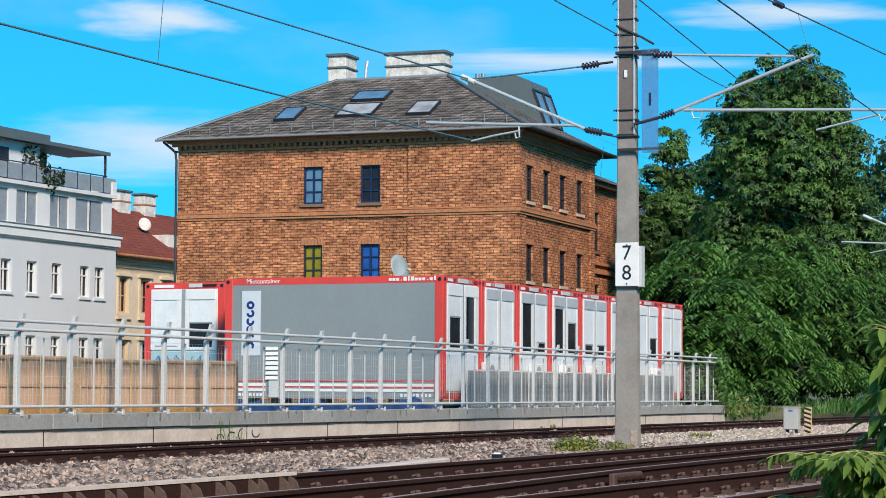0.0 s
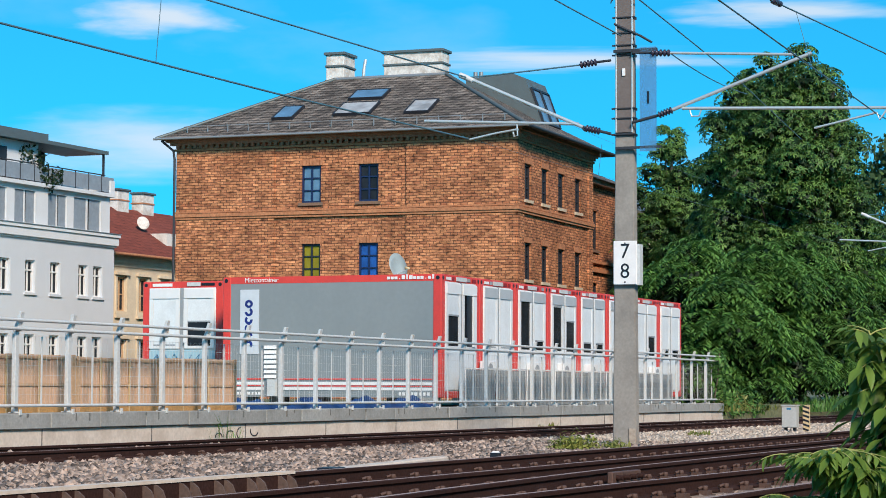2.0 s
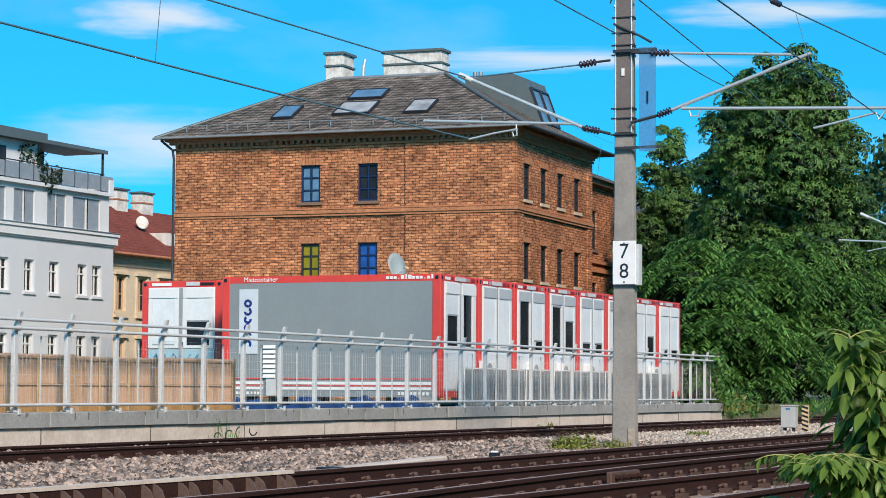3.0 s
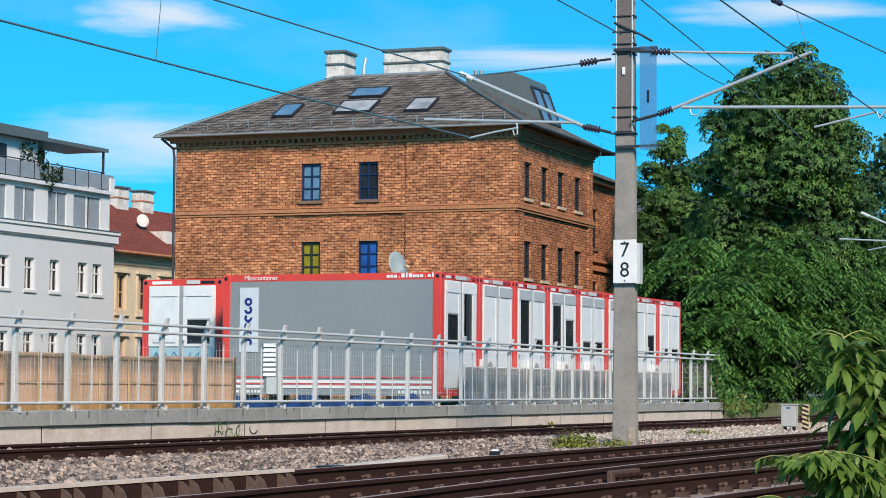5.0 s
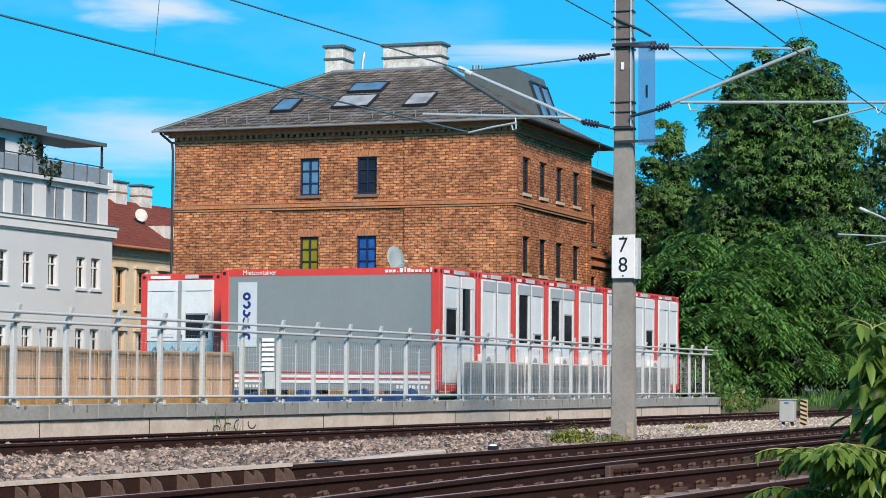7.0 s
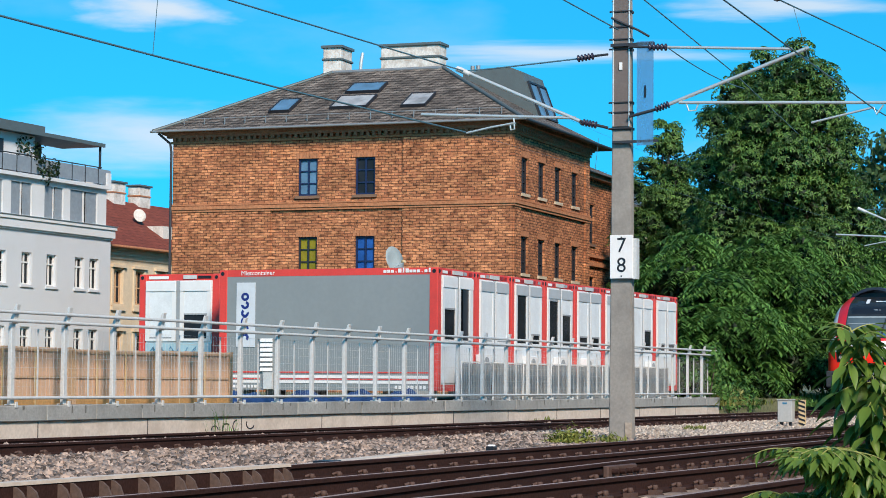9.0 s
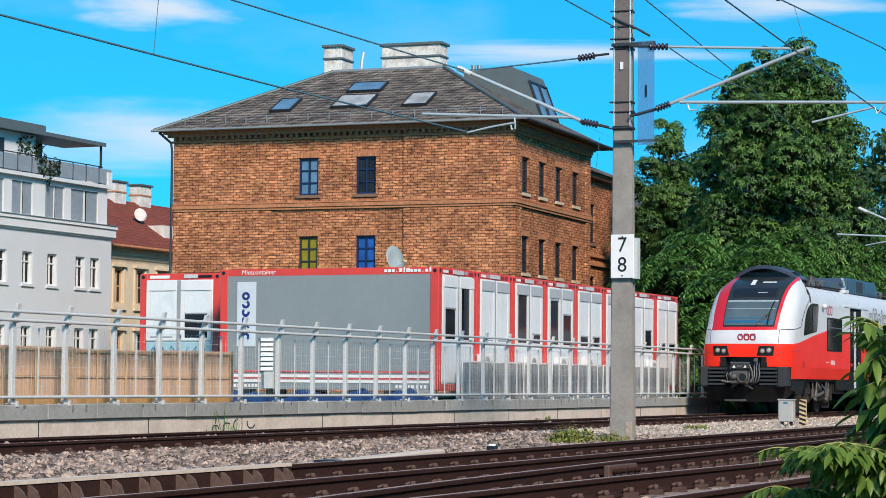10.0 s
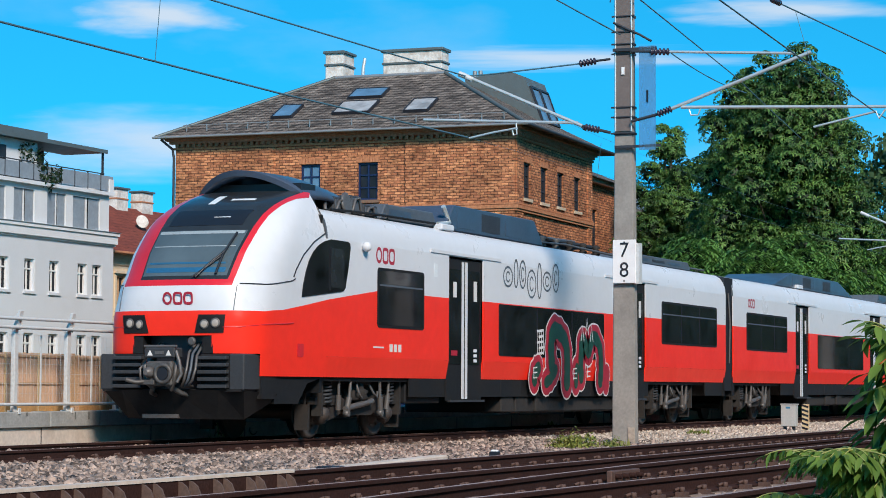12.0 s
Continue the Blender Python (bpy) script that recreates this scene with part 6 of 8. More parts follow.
def logo_blocks(parent, m, size, name="logo"):
    """Three plain ring and block shapes for the operator's mark."""
    bm = B()
    for i in range(3):
        c = (i - 1) * size * 0.92
        n = 16
        for k in range(n):
            a0, a1 = 2 * math.pi * k / n, 2 * math.pi * (k + 1) / n
            pts = [(c + size * r * 0.42 * math.copysign(abs(math.cos(a)) ** (1 if i == 0 else 0.55), math.cos(a)), size * r * 0.5 * math.copysign(abs(math.sin(a)) ** (1 if i == 0 else 0.55), math.sin(a))) for a, r in ((a0, 1), (a1, 1), (a1, 0.62), (a0, 0.62))]
            bm.faces.new([bm.verts.new(m @ Vector((x, y, 0.0))) for x, y in pts])
    part(name, bm, T_LOGO, parent, "dark red operator's mark")


def ribbon(bm, pts, w, y):
    """A flat painted stroke through (x, z) points on the near side."""
    pts = [Vector((x, z)) for x, z in pts]
    prev = None
    for i, p in enumerate(pts):
        d = (pts[min(i + 1, len(pts) - 1)] - pts[max(i - 1, 0)]).normalized()
        q = Vector((-d.y, d.x)) * w / 2
        cur = (bm.verts.new((p.x + q.x, y, p.y + q.y)), bm.verts.new((p.x - q.x, y, p.y - q.y)))
        if prev:
            bm.faces.new((prev[0], prev[1], cur[1], cur[0]))
        prev = cur


def fat_stroke(bm, path, w, y):
    """A wide painted stroke with round ends through (x, z) points, on the near side."""
    p = [Vector(q) for q in path]
    p = [2 * p[0] - p[1]] + p + [2 * p[-1] - p[-2]]
    line = []
    for a, b, c, d in zip(p, p[1:], p[2:], p[3:]):
        for k in range(8):
            u = k / 8
            line.append(0.5 * (2 * b + (c - a) * u + (2 * a - 5 * b + 4 * c - d) * u * u + (3 * b - a - 3 * c + d) * u ** 3))
    line.append(p[-2])
    sides = []
    for i, q in enumerate(line):
        d = (line[min(i + 1, len(line) - 1)] - line[max(i - 1, 0)]).normalized()
        n = Vector((-d.y, d.x)) * w / 2 * (1 + 0.06 * math.sin(i * 1.1))
        sides.append((bm.verts.new((q.x + n.x, y, q.y + n.y)), bm.verts.new((q.x - n.x, y, q.y - n.y)), q, d, n))
    for r, q in zip(sides, sides[1:]):
        bm.faces.new((r[0], r[1], q[1], q[0]))
    for end, way in ((sides[0], -1), (sides[-1], 1)):
        q, d, n = end[2:]
        arc = [bm.verts.new((q.x + n.x * math.cos(a) + way * d.x * n.length * math.sin(a), y, q.y + n.y * math.cos(a) + way * d.y * n.length * math.sin(a))) for a in [math.pi * k / 8 for k in range(1, 8)]]
        bm.faces.new([end[0], *arc, end[1]])


def build_train():
    t = root("train", pose(30.4, 18.35, 0), "red and white electric multiple-unit train with graffiti, running", "train")
    # nose shell
    white, red, trim, screen = B(), B(), B(), B()
    for s in (-1, 1):
        nose_patch(red, s, 0.0, 2.0, 1.62, red_top, 40, 6)
        nose_patch(red, s, lambda z: u_of(0.72, z), 2.0, 1.33, 1.62, 30, 5)
        nose_patch(red, s, 0.80, 2.0, 0.97, 1.33, 24, 5)
        nose_patch(white, s, 0.0, 2.0, red_top, 2.43, 40, 6)
        nose_patch(white, s, lambda z: u_of(trim_edge(z, s), z), 2.0, 2.43, 4.14, 34, 34)
        nose_patch(trim, s, 0.0, lambda z: u_of(trim_edge(z, s), z), 2.43, 2.53, 24, 3)
        nose_patch(trim, s, lambda z: u_of(glass_edge(z, s), z), lambda z: u_of(trim_edge(z, s), z), 2.53, 4.14, 4, 34)
        nose_patch(screen, s, 0.0, lambda z: u_of(glass_edge(z, s), z), 2.53, 4.14, 24, 34)
    # lid over the nose down to the roof behind it
    ring = [nose_point(u, 4.14, -1) for u in [2 - 2 * k / 20 for k in range(21)]] + [nose_point(2 * k / 20, 4.14, 1) for k in range(1, 21)]
    vs = [white.verts.new(p) for p in ring]
    white.faces.new(vs)
    part("nose_cover", weld(white), T_WHITE, t)
    part("nose_front", weld(red), T_RED, t)
    part("windscreen_trim", weld(trim), T_TRIM, t, "crimson surround of the windscreen")
    ws = part("windscreen", weld(screen), T_SCREEN, t, "large sloping dark windscreen")
    part("cab_bulkhead", bx(3.82, 3.9, -1.3, 1.3, 0.7, 3.75), T_DARK, t)
    # the pane and the reflection bar paint reflections; the rest are fittings
    for z0, z1, mt, name, k, lift in ((2.59, 3.37, T_SKY_PANE, "pane", 0.955, 0.006), (3.31, 3.36, T_PANE_EDGE, "blind_edge", 0.92, 0.010), (3.085, 3.10, T_PANE_EDGE, "painted_reflection_bar", 0.90, 0.010),
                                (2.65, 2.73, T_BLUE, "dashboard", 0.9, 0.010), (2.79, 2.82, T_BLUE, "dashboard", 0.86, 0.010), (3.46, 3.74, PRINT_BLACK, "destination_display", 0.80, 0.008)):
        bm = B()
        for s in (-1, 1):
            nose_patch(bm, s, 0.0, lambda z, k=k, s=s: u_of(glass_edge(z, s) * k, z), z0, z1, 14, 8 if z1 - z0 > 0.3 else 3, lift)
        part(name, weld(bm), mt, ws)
    for y0, y1, z0, z1 in ((-0.5, -0.2, 3.6, 3.612), (-0.6, -0.18, 3.93, 3.965)):
        bm = B()
        s = 1 if y0 >= 0 else -1
        a, b = sorted((abs(y0), abs(y1)))
        nose_patch(bm, s, lambda z, a=a: u_of(a, z), lambda z, b=b: u_of(b, z), z0, z1, 8, 2, 0.014)
        part("display_bar", bm, SHUTTER, ws)
    bm = B()
    nose_patch(bm, 1, lambda z: u_of(0.02 + 0.12 * (z - 3.86), z), lambda z: u_of(0.16 + 0.12 * (z - 3.86), z), 3.86, 4.03, 4, 4, 0.014)
    part("front_lamp", bm, SHUTTER, ws)
    # wiper
    pts = [nose_point(u_of(y, z), z, -1, 0.05) for y, z in ((0.38, 2.57), (0.55, 2.8), (0.72, 3.0))]
    wi = part("wiper", tube(B(), pts, 0.02, 6), PRINT_BLACK, t, "black windscreen wiper")
    part("wiper_blade", tube(B(), [nose_point(u_of(y, z), z, -1, 0.05) for y, z in ((0.70, 2.62), (0.71, 2.95), (0.77, 3.32))], 0.022, 6), PRINT_BLACK, wi)
    part("wiper_arm", tube(B(), [nose_point(u_of(y, z), z, -1, 0.05) for y, z in ((0.33, 2.57), (0.5, 2.72), (0.70, 2.92))], 0.016, 6), PRINT_BLACK, wi)
    # seams of the nose cover
    for s in (-1, 1):
        pts = [nose_point(u, 2.46 + 0.2 * max(0, (u - 0.75) / 0.4) ** 2, s, 0.004) for u in (0.47, 0.55, 0.63, 0.7, 0.77, 0.84, 0.9, 0.96, 1.02, 1.08)]
        part("cover_seam", tube(B(), pts, 0.011, 5), PRINT_BLACK, t)
        pts = [nose_point(1.02, 2.62, s, 0.004), nose_point(1.05, 2.75, s, 0.004), nose_point(1.2, 3.0, s, 0.004), nose_point(1.5, 3.25, s, 0.004), nose_point(2.0, 3.43, s, 0.004)]
        part("cover_seam", tube(B(), pts, 0.014, 5), PRINT_BLACK, t)
        part("cover_seam", tube(B(), [(NOSE_END, s * (lerp_table(NOSE_W, z) + 0.004), z) for z in (3.43, 3.6, 3.75, 3.88)], 0.02, 5), PRINT_BLACK, t)
        part("cover_seam", tube(B(), [nose_point(u_of(1.06, z), z, s, 0.003) for z in (2.03, 2.15, 2.3, 2.43)], 0.009, 5), T_ROOF, t)
        pts = [nose_point(u, 1.76 + 0.12 * max(0, u - 0.5), s, 0.004) for u in (0.3, 0.5, 0.7, 0.9, 1.1, 1.3)]
        part("front_seam", tube(B(), pts, 0.012, 5), T_TRIM, t)
    # headlamps in dark housings
    for s in (-1, 1):
        bm = B()
        nose_patch(bm, s, lambda z: u_of(0.50 - 0.25 * (1.96 - z), z), lambda z: u_of(0.95 - 0.1 * (1.96 - z), z), 1.66, 1.955, 10, 6, 0.012)
        hl = part("headlight", bm, T_DARK, t, "twin headlamp in a dark housing")
        for y, z, r, mt in ((0.60, 1.80, 0.058, T_LAMP), (0.79, 1.82, 0.062, T_LAMP)):
            p = nose_point(u_of(y, z), z, s, 0.012)
            part("lamp", lathe(B(), [(0.0, r), (0.012, r), (0.03, r * 0.6), (0.035, 0.01)], p, (-1, s * 0.15, 0), 16), mt, hl)
            part("bezel", lathe(B(), [(0.0, r + 0.022), (0.012, r + 0.018), (0.014, r)], p, (-1, s * 0.15, 0), 16), T_PALE, hl)
    # coupler recess, grilles and plough
    part("coupler_recess", bx(1.35, 1.6, -0.75, 0.75, 0.75, 1.66), PRINT_BLACK, t)
    for s in (-1, 1):
        part("recess_cheek", bx(1.1, 1.5, s * 0.55, s * 0.74, 1.33, 1.615), T_DARK, t)
        gb = part("buffer_grille", bevel(bx(1.08, 1.55, s * 0.52, s * 1.31, 0.76, 1.32), 0.015), T_DARK, t, "black ribbed crash buffer")
        for k in range(5):
            part("rib", bevel(bx(0.98, 1.09, s * 0.52, s * 1.05, 0.77 + k * 0.115, 0.83 + k * 0.115), 0.008), T_GRILLE, gb)
        part("side_cheek", bevel(bx(1.06, 1.62, s * 1.06, s * 1.33, 0.74, 1.325), 0.02), T_GRILLE, gb)
        part("corner_skirt", bx(1.6, 2.1, s * 1.28, s * 1.36, 0.60, 0.968), T_DARK, t)
    cp = part("coupler", bevel(bx(0.66, 0.85, -0.24, 0.24, 0.80, 1.2), 0.03), T_COUPLER, t, "worn grey automatic coupler with hoses")
    part("coupler_face", lathe(B(), [(0, 0.17), (0.04, 0.17), (0.05, 0.12), (0.02, 0.11), (-0.02, 0.03)], (0.66, -0.09, 1.0), (-1, 0, 0), 18), T_COUPLER, cp)
    part("coupler_bore", lathe(B(), [(0, 0.105), (0.012, 0.1)], (0.635, -0.09, 1.0), (-1, 0, 0), 16), PRINT_BLACK, cp)
    part("coupler_cone", lathe(B(), [(0, 0.1), (0.05, 0.09), (0.14, 0.04)], (0.66, 0.16, 1.02), (-1, 0, 0), 14), T_PALE, cp)
    part("coupler_shank", tube(B(), [(0.8, 0, 1.0), (1.5, 0, 1.0)], 0.13, 10), T_COUPLER, cp)
    part("coupler_plate", bevel(bx(0.60, 0.68, 0.05, 0.36, 0.82, 0.9), 0.01), T_COUPLER, cp)
    part("guide_horn", tube(B(), [(0.66, 0.2, 0.88), (0.55, 0.34, 0.86), (0.5, 0.5, 0.9)], 0.035, 7), T_COUPLER, cp)
    for y in (-0.12, 0.12):
        part("lower_strut", tube(B(), [(0.72, y, 0.84), (0.9, y * 2.2, 0.7), (1.1, y * 2.4, 0.66)], 0.04, 7), T_COUPLER, cp)
    part("contact_box", bevel(bx(0.68, 0.95, -0.28, 0.28, 1.25, 1.42), 0.02), T_GRILLE, cp)
    for y in (-0.17, 0.17):
        tri = prism(B(), [(y - 0.05, 1.29), (y + 0.05, 1.29), (y, 1.38)], "x", 0.672, 0.682)
        part("contact_mark", tri, T_CHALK, cp)
    part("contact_cover", bevel(bx(0.672, 0.682, -0.08, 0.08, 1.31, 1.36), 0.003), T_PALE, cp)
    part("cover_hinge", tube(B(), [(0.72, -0.3, 1.44), (0.72, 0.3, 1.44)], 0.022, 6), T_PALE, cp)
    for s in (-1, 1):
        part("coupler_arm", tube(B(), [(0.9, s * 0.2, 1.25), (0.72, s * 0.29, 1.12), (0.7, s * 0.27, 0.9), (0.8, s * 0.16, 0.74)], 0.034, 7), T_COUPLER, cp)
    part("release_lever", tube(B(), [(0.7, -0.3, 1.36), (0.66, -0.38, 1.2), (0.7, -0.4, 1.0), (0.66, -0.34, 0.86)], 0.028, 7), T_PALE, cp)
    part("valve_wheel", lathe(B(), [(0, 0.07), (0.03, 0.075), (0.05, 0.05)], (1.0, -0.42, 1.52), (-1, 0, 0), 12), T_COUPLER, cp)
    for k, y in enumerate((-0.33, -0.39, -0.46, 0.30, 0.36)):
        part("hose", tube(B(), [(1.3, y, 1.5), (1.0, y * 1.1, 1.35 - 0.03 * k), (0.84, y * 1.25, 1.08), (0.82, y * 1.15, 0.9), (0.92, y * 0.85, 0.80), (1.2, y * 0.7, 0.8)], 0.022, 7), T_ROOF if k % 2 else T_PALE, cp)
    pl = B()
    a = [(1.0, 0.0, 0.74), (1.02, 0.9, 0.74), (1.12, 1.3, 0.74), (2.15, 1.36, 0.68)]
    b = [(1.28, 0.0, 0.27), (1.34, 0.7, 0.27), (1.55, 1.08, 0.27), (2.12, 1.28, 0.55)]
    for s in (-1, 1):
        hi = [pl.verts.new((x, s * y, z)) for x, y, z in a]
        lo = [pl.verts.new((x, s * y, z)) for x, y, z in b]
        for i in range(3):
            pl.faces.new((hi[i], hi[i + 1], lo[i + 1], lo[i]))
    part("rail_guard", weld(pl), T_DARK, t, "black snow plough under the nose")
    part("guard_top", bx(1.06, 2.1, -1.28, 1.28, 0.72, 0.757), T_DARK, t)
    part("step_plate", bx(1.22, 1.3, -0.05, 0.62, 0.285, 0.35), T_PALE, t)
    # visor over the windscreen
    vz = B()
    n, rows = 24, [(3.2, 0.0, 1.0), (3.7, 0.02, 1.02), (4.6, 0.03, 1.02), (5.6, -0.05, 0.98), (6.6, -0.22, 0.92)]
    rings = []
    for x, dz, w in rows:
        top = [Vector((x + (0.45 * abs(2 * k / n - 1) ** 2 if x < 4 else 0), w * (2 * k / n - 1), 4.12 + dz + 0.38 * math.cos(math.pi / 2 * (2 * k / n - 1)) ** 0.8)) for k in range(n + 1)]
        bot = [Vector((p.x + 0.03, p.y, p.z - 0.10)) for p in top]
        rings.append([vz.verts.new(p) for p in top + bot[::-1]])
    for q, r in zip(rings, rings[1:]):
        k = len(q)
        for j in range(k):
            vz.faces.new((q[j], q[(j + 1) % k], r[(j + 1) % k], r[j])).smooth = True
    for end in (rings[0], rings[-1]):
        k = len(end)
        for j in range(k // 2 - 1):
            vz.faces.new((end[j], end[j + 1], end[k - 2 - j], end[k - 1 - j]))
    part("visor", vz, T_VISOR, t, "arched dark blue-grey roof visor")
    # black block paints the shade in the gap under the visor
    part("visor_gap_shade", bx(3.75, 4.3, -0.95, 0.95, 3.9, 4.3), PRINT_BLACK, t)
    logo_blocks(t, Matrix.Translation((1.035, -0.12, 2.22)) @ Matrix.Rotation(radians(-5), 4, "Y") @ FACE_X, 0.21)

    # the three cars
    d1 = [(9.18, 10.93), (19.2, 21.3)]
    build_car(t, NOSE_END, 28.22, d1, [(5.91, 7.98, 1.87, 2.95), (22.55, 27.35, 1.9, 2.96)], [(11.75, 18.2)], cab_end=0, wells=[(3.0, 7.5), (21.7, 26.5)])
    d2 = [(35.76, 37.44), (45.9, 47.6)]
    build_car(t, 28.95, 54.6, d2, [(30.29, 34.73, 1.88, 2.94), (48.9, 53.3, 1.88, 2.94)], [(38.49, 44.8)], wells=[(29.3, 34.3), (48.6, 53.2)])
    build_car(t, 55.3, 81.0, [(61.5, 63.2), (72.0, 73.7)], [(56.6, 60.6, 1.88, 2.94), (75.0, 79.0, 1.88, 2.94)], [(64.4, 71.0)], detail=False)
    for x0, x1 in ((28.18, 29.0), (54.56, 55.34)):
        g = B()
        zig = [(x0 + (x1 - x0) * k / 12, 1.37 - 0.05 * (k % 2)) for k in range(13)]
        prism(g, zig + [(x, -w) for x, w in reversed(zig)], "z", 0.75, 3.82)
        part("gangway_bellows", g, PRINT_BLACK, t, "black concertina gangway")
        part("gangway_hose", tube(B(), [(x0 + 0.35, -1.38, 3.4), (x0 + 0.42, -1.41, 2.6), (x0 + 0.4, -1.39, 1.5)], 0.025, 6), T_PALE, t)
    # cab side window, curved at its front
    for s in (-1, 1):
        bm = B()
        pts = [(2.92, 2.30), (2.96, 2.5), (3.05, 2.72), (3.17, 2.92), (3.33, 3.08), (3.52, 3.2), (3.74, 3.28), (4.0, 3.33), (4.66, 3.33), (4.75, 3.30), (4.77, 3.22), (4.70, 2.9), (4.58, 2.52), (4.5, 2.46)]
        lo = [bm.verts.new((x, s * (SIDE + 0.004), z)) for x, z in pts]
        hi = [bm.verts.new((x, s * (SIDE + 0.016), z)) for x, z in pts]
        for i in range(len(pts)):
            bm.faces.new((lo[i], lo[(i + 1) % len(pts)], hi[(i + 1) % len(pts)], hi[i]))
        bm.faces.new(hi)
        cwn = part("cab_window", bm, T_GLASS, t, "curved dark cab side window")
        part("sliding_pane", round_plate(B(), s, 4.0, 4.5, 2.5, 3.18, SIDE + 0.017, SIDE + 0.026, 0.05), T_SCREEN, cwn)
        part("pane_frame", side_panel(B(), s, 3.92, 3.97, 2.45, 3.2, SIDE + 0.024, thick=0.006), T_DARK, cwn)
        part("rear_camera", lathe(B(), [(0, 0.05), (0.06, 0.09), (0.12, 0.085), (0.16, 0.03)], (5.3, s * SIDE, 3.28), (0, s, 0), 12), T_WHITE, t, "white camera pod")
        logo_blocks(t, (Matrix.Translation((6.25, s * (SIDE + 0.003), 3.17)) @ FACE_Y) if s < 0 else (Matrix.Translation((6.25, s * (SIDE + 0.003), 3.17)) @ pose(0, 0, 0, 90, 0, 180)), 0.3)
        logo_blocks(t, (Matrix.Translation((30.8, s * (SIDE + 0.003), 3.2)) @ FACE_Y) if s < 0 else (Matrix.Translation((30.8, s * (SIDE + 0.003), 3.2)) @ pose(0, 0, 0, 90, 0, 180)), 0.26)
    # outline word shape on the upper side, as plain strokes
    bm = B()
    y = -(SIDE + 0.004)

    def loop(cx, cz, rx, rz, a0=0, a1=360, w=0.035):
        n = 14
        ribbon(bm, [(cx + rx * math.cos(radians(a0 + (a1 - a0) * k / n)), cz + rz * math.sin(radians(a0 + (a1 - a0) * k / n))) for k in range(n + 1)], w * 1.25, y)
    xl = 12.0
    for zl, zh, w in ((2.88, 3.28, 0.5), (2.88, 3.45, 0.22), (2.88, 3.45, 0.36), (2.7, 3.28, 0.5), (2.7, 3.45, 0.24), (2.88, 3.28, 0.5), (2.88, 3.48, 0.38)):
        xm, zm, rx, rz = xl + w / 2, (zl + zh) / 2, w / 2, (zh - zl) / 2
        loop(xm, zm, rx, rz)
        if w > 0.3:
            loop(xm, zm, rx * 0.42, rz * 0.5, 30, 330, 0.03)
        xl += w + 0.09
    tagged(part("outline_mark", bm, T_ROOF, t), kind="stuff")
    part("line_mark", side_panel(B(), -1, 5.75, 6.2, 1.5, 1.53, SIDE + 0.004, thick=0.004), T_CHALK, t)
    for k in range(3):
        part("line_mark", side_panel(B(), -1, 6.45 + k * 0.19, 6.58 + k * 0.19, 1.44, 1.58, SIDE + 0.004, thick=0.004), T_CHALK, t)
    part("panel_outline", round_plate(B(), -1, 2.78, 3.0, 1.3, 1.52, SIDE + 0.001, SIDE + 0.008, 0.03), T_TRIM, t)
    for x, z in ((8.45, 2.9), (20.0 - 1.2, 2.9)):
        part("antenna_mark", side_panel(B(), -1, x, x + 0.16, z, z + 0.25, SIDE + 0.004, thick=0.004), SHUTTER, t)

    # graffiti: dark green letters with crimson and white edges
    y0 = -(SIDE + 0.016)
    letters = [([(13.72, 0.98), (13.78, 1.12), (13.95, 1.22)], 0.50), ([(14.42, 0.92), (14.72, 1.02), (15.0, 1.2)], 0.44),
               ([(14.75, 1.3), (14.72, 1.7), (14.85, 2.02), (15.25, 2.0), (15.62, 1.78), (15.72, 1.35), (15.7, 0.92)], 0.56),
               ([(16.28, 0.9), (16.34, 1.25)], 0.42),
               ([(16.62, 1.05), (16.6, 1.5), (16.72, 1.88), (17.1, 1.62), (17.42, 1.95), (17.85, 1.75), (17.95, 1.3), (17.9, 0.95)], 0.50),
               ([(18.3, 0.85), (18.35, 1.15)], 0.30)]
    for i, (mt, grow, dy) in enumerate(((T_CHALK, 0.13, 0.0), (T_CRIMSON, 0.06, 0.005), (T_GREEN, -0.24, 0.010))):
        for k, (path, wide) in enumerate(letters):
            if wide + grow > 0.08:
                bm = B()
                fat_stroke(bm, path, wide + 0.05 + grow, y0 - dy - 0.0005 * k)
                part("graffiti", bm, mt, t, ("white outline of the graffiti", "crimson graffiti letters", "dark green graffiti fill")[i])
    bm = B()
    for k, (x, z) in enumerate(((13.75, 1.1), (16.2, 1.1), (17.1, 1.15))):
        for q in range(3):
            ribbon(bm, [(x - 0.12, z + 0.12 - q * 0.1), (x + 0.12, z + 0.14 - q * 0.11)], 0.03, y0 - 0.014)
        ribbon(bm, [(x - 0.1, z + 0.14), (x - 0.08, z - 0.12)], 0.03, y0 - 0.015)
    for q in range(5):
        ribbon(bm, [(13.85 + 0.1 * (q % 2), 2.0 - q * 0.12), (14.25, 2.03 - q * 0.12)], 0.05, y0 - 0.014)
    for q in range(4):
        ribbon(bm, [(13.9 + q * 0.11, 2.02), (13.88 + q * 0.12, 1.5)], 0.03, y0 - 0.0145)
    for x0, z0 in ((16.7, 2.2), (17.0, 2.35), (17.3, 2.2)):
        ribbon(bm, [(x0 - 0.1, z0 - 0.35), (x0, z0), (x0 + 0.1, z0 - 0.35)], 0.04, y0 - 0.013)
    tagged(part("graffiti_stroke", bm, T_CHALK, t, "white sprayed strokes"), kind="stuff")

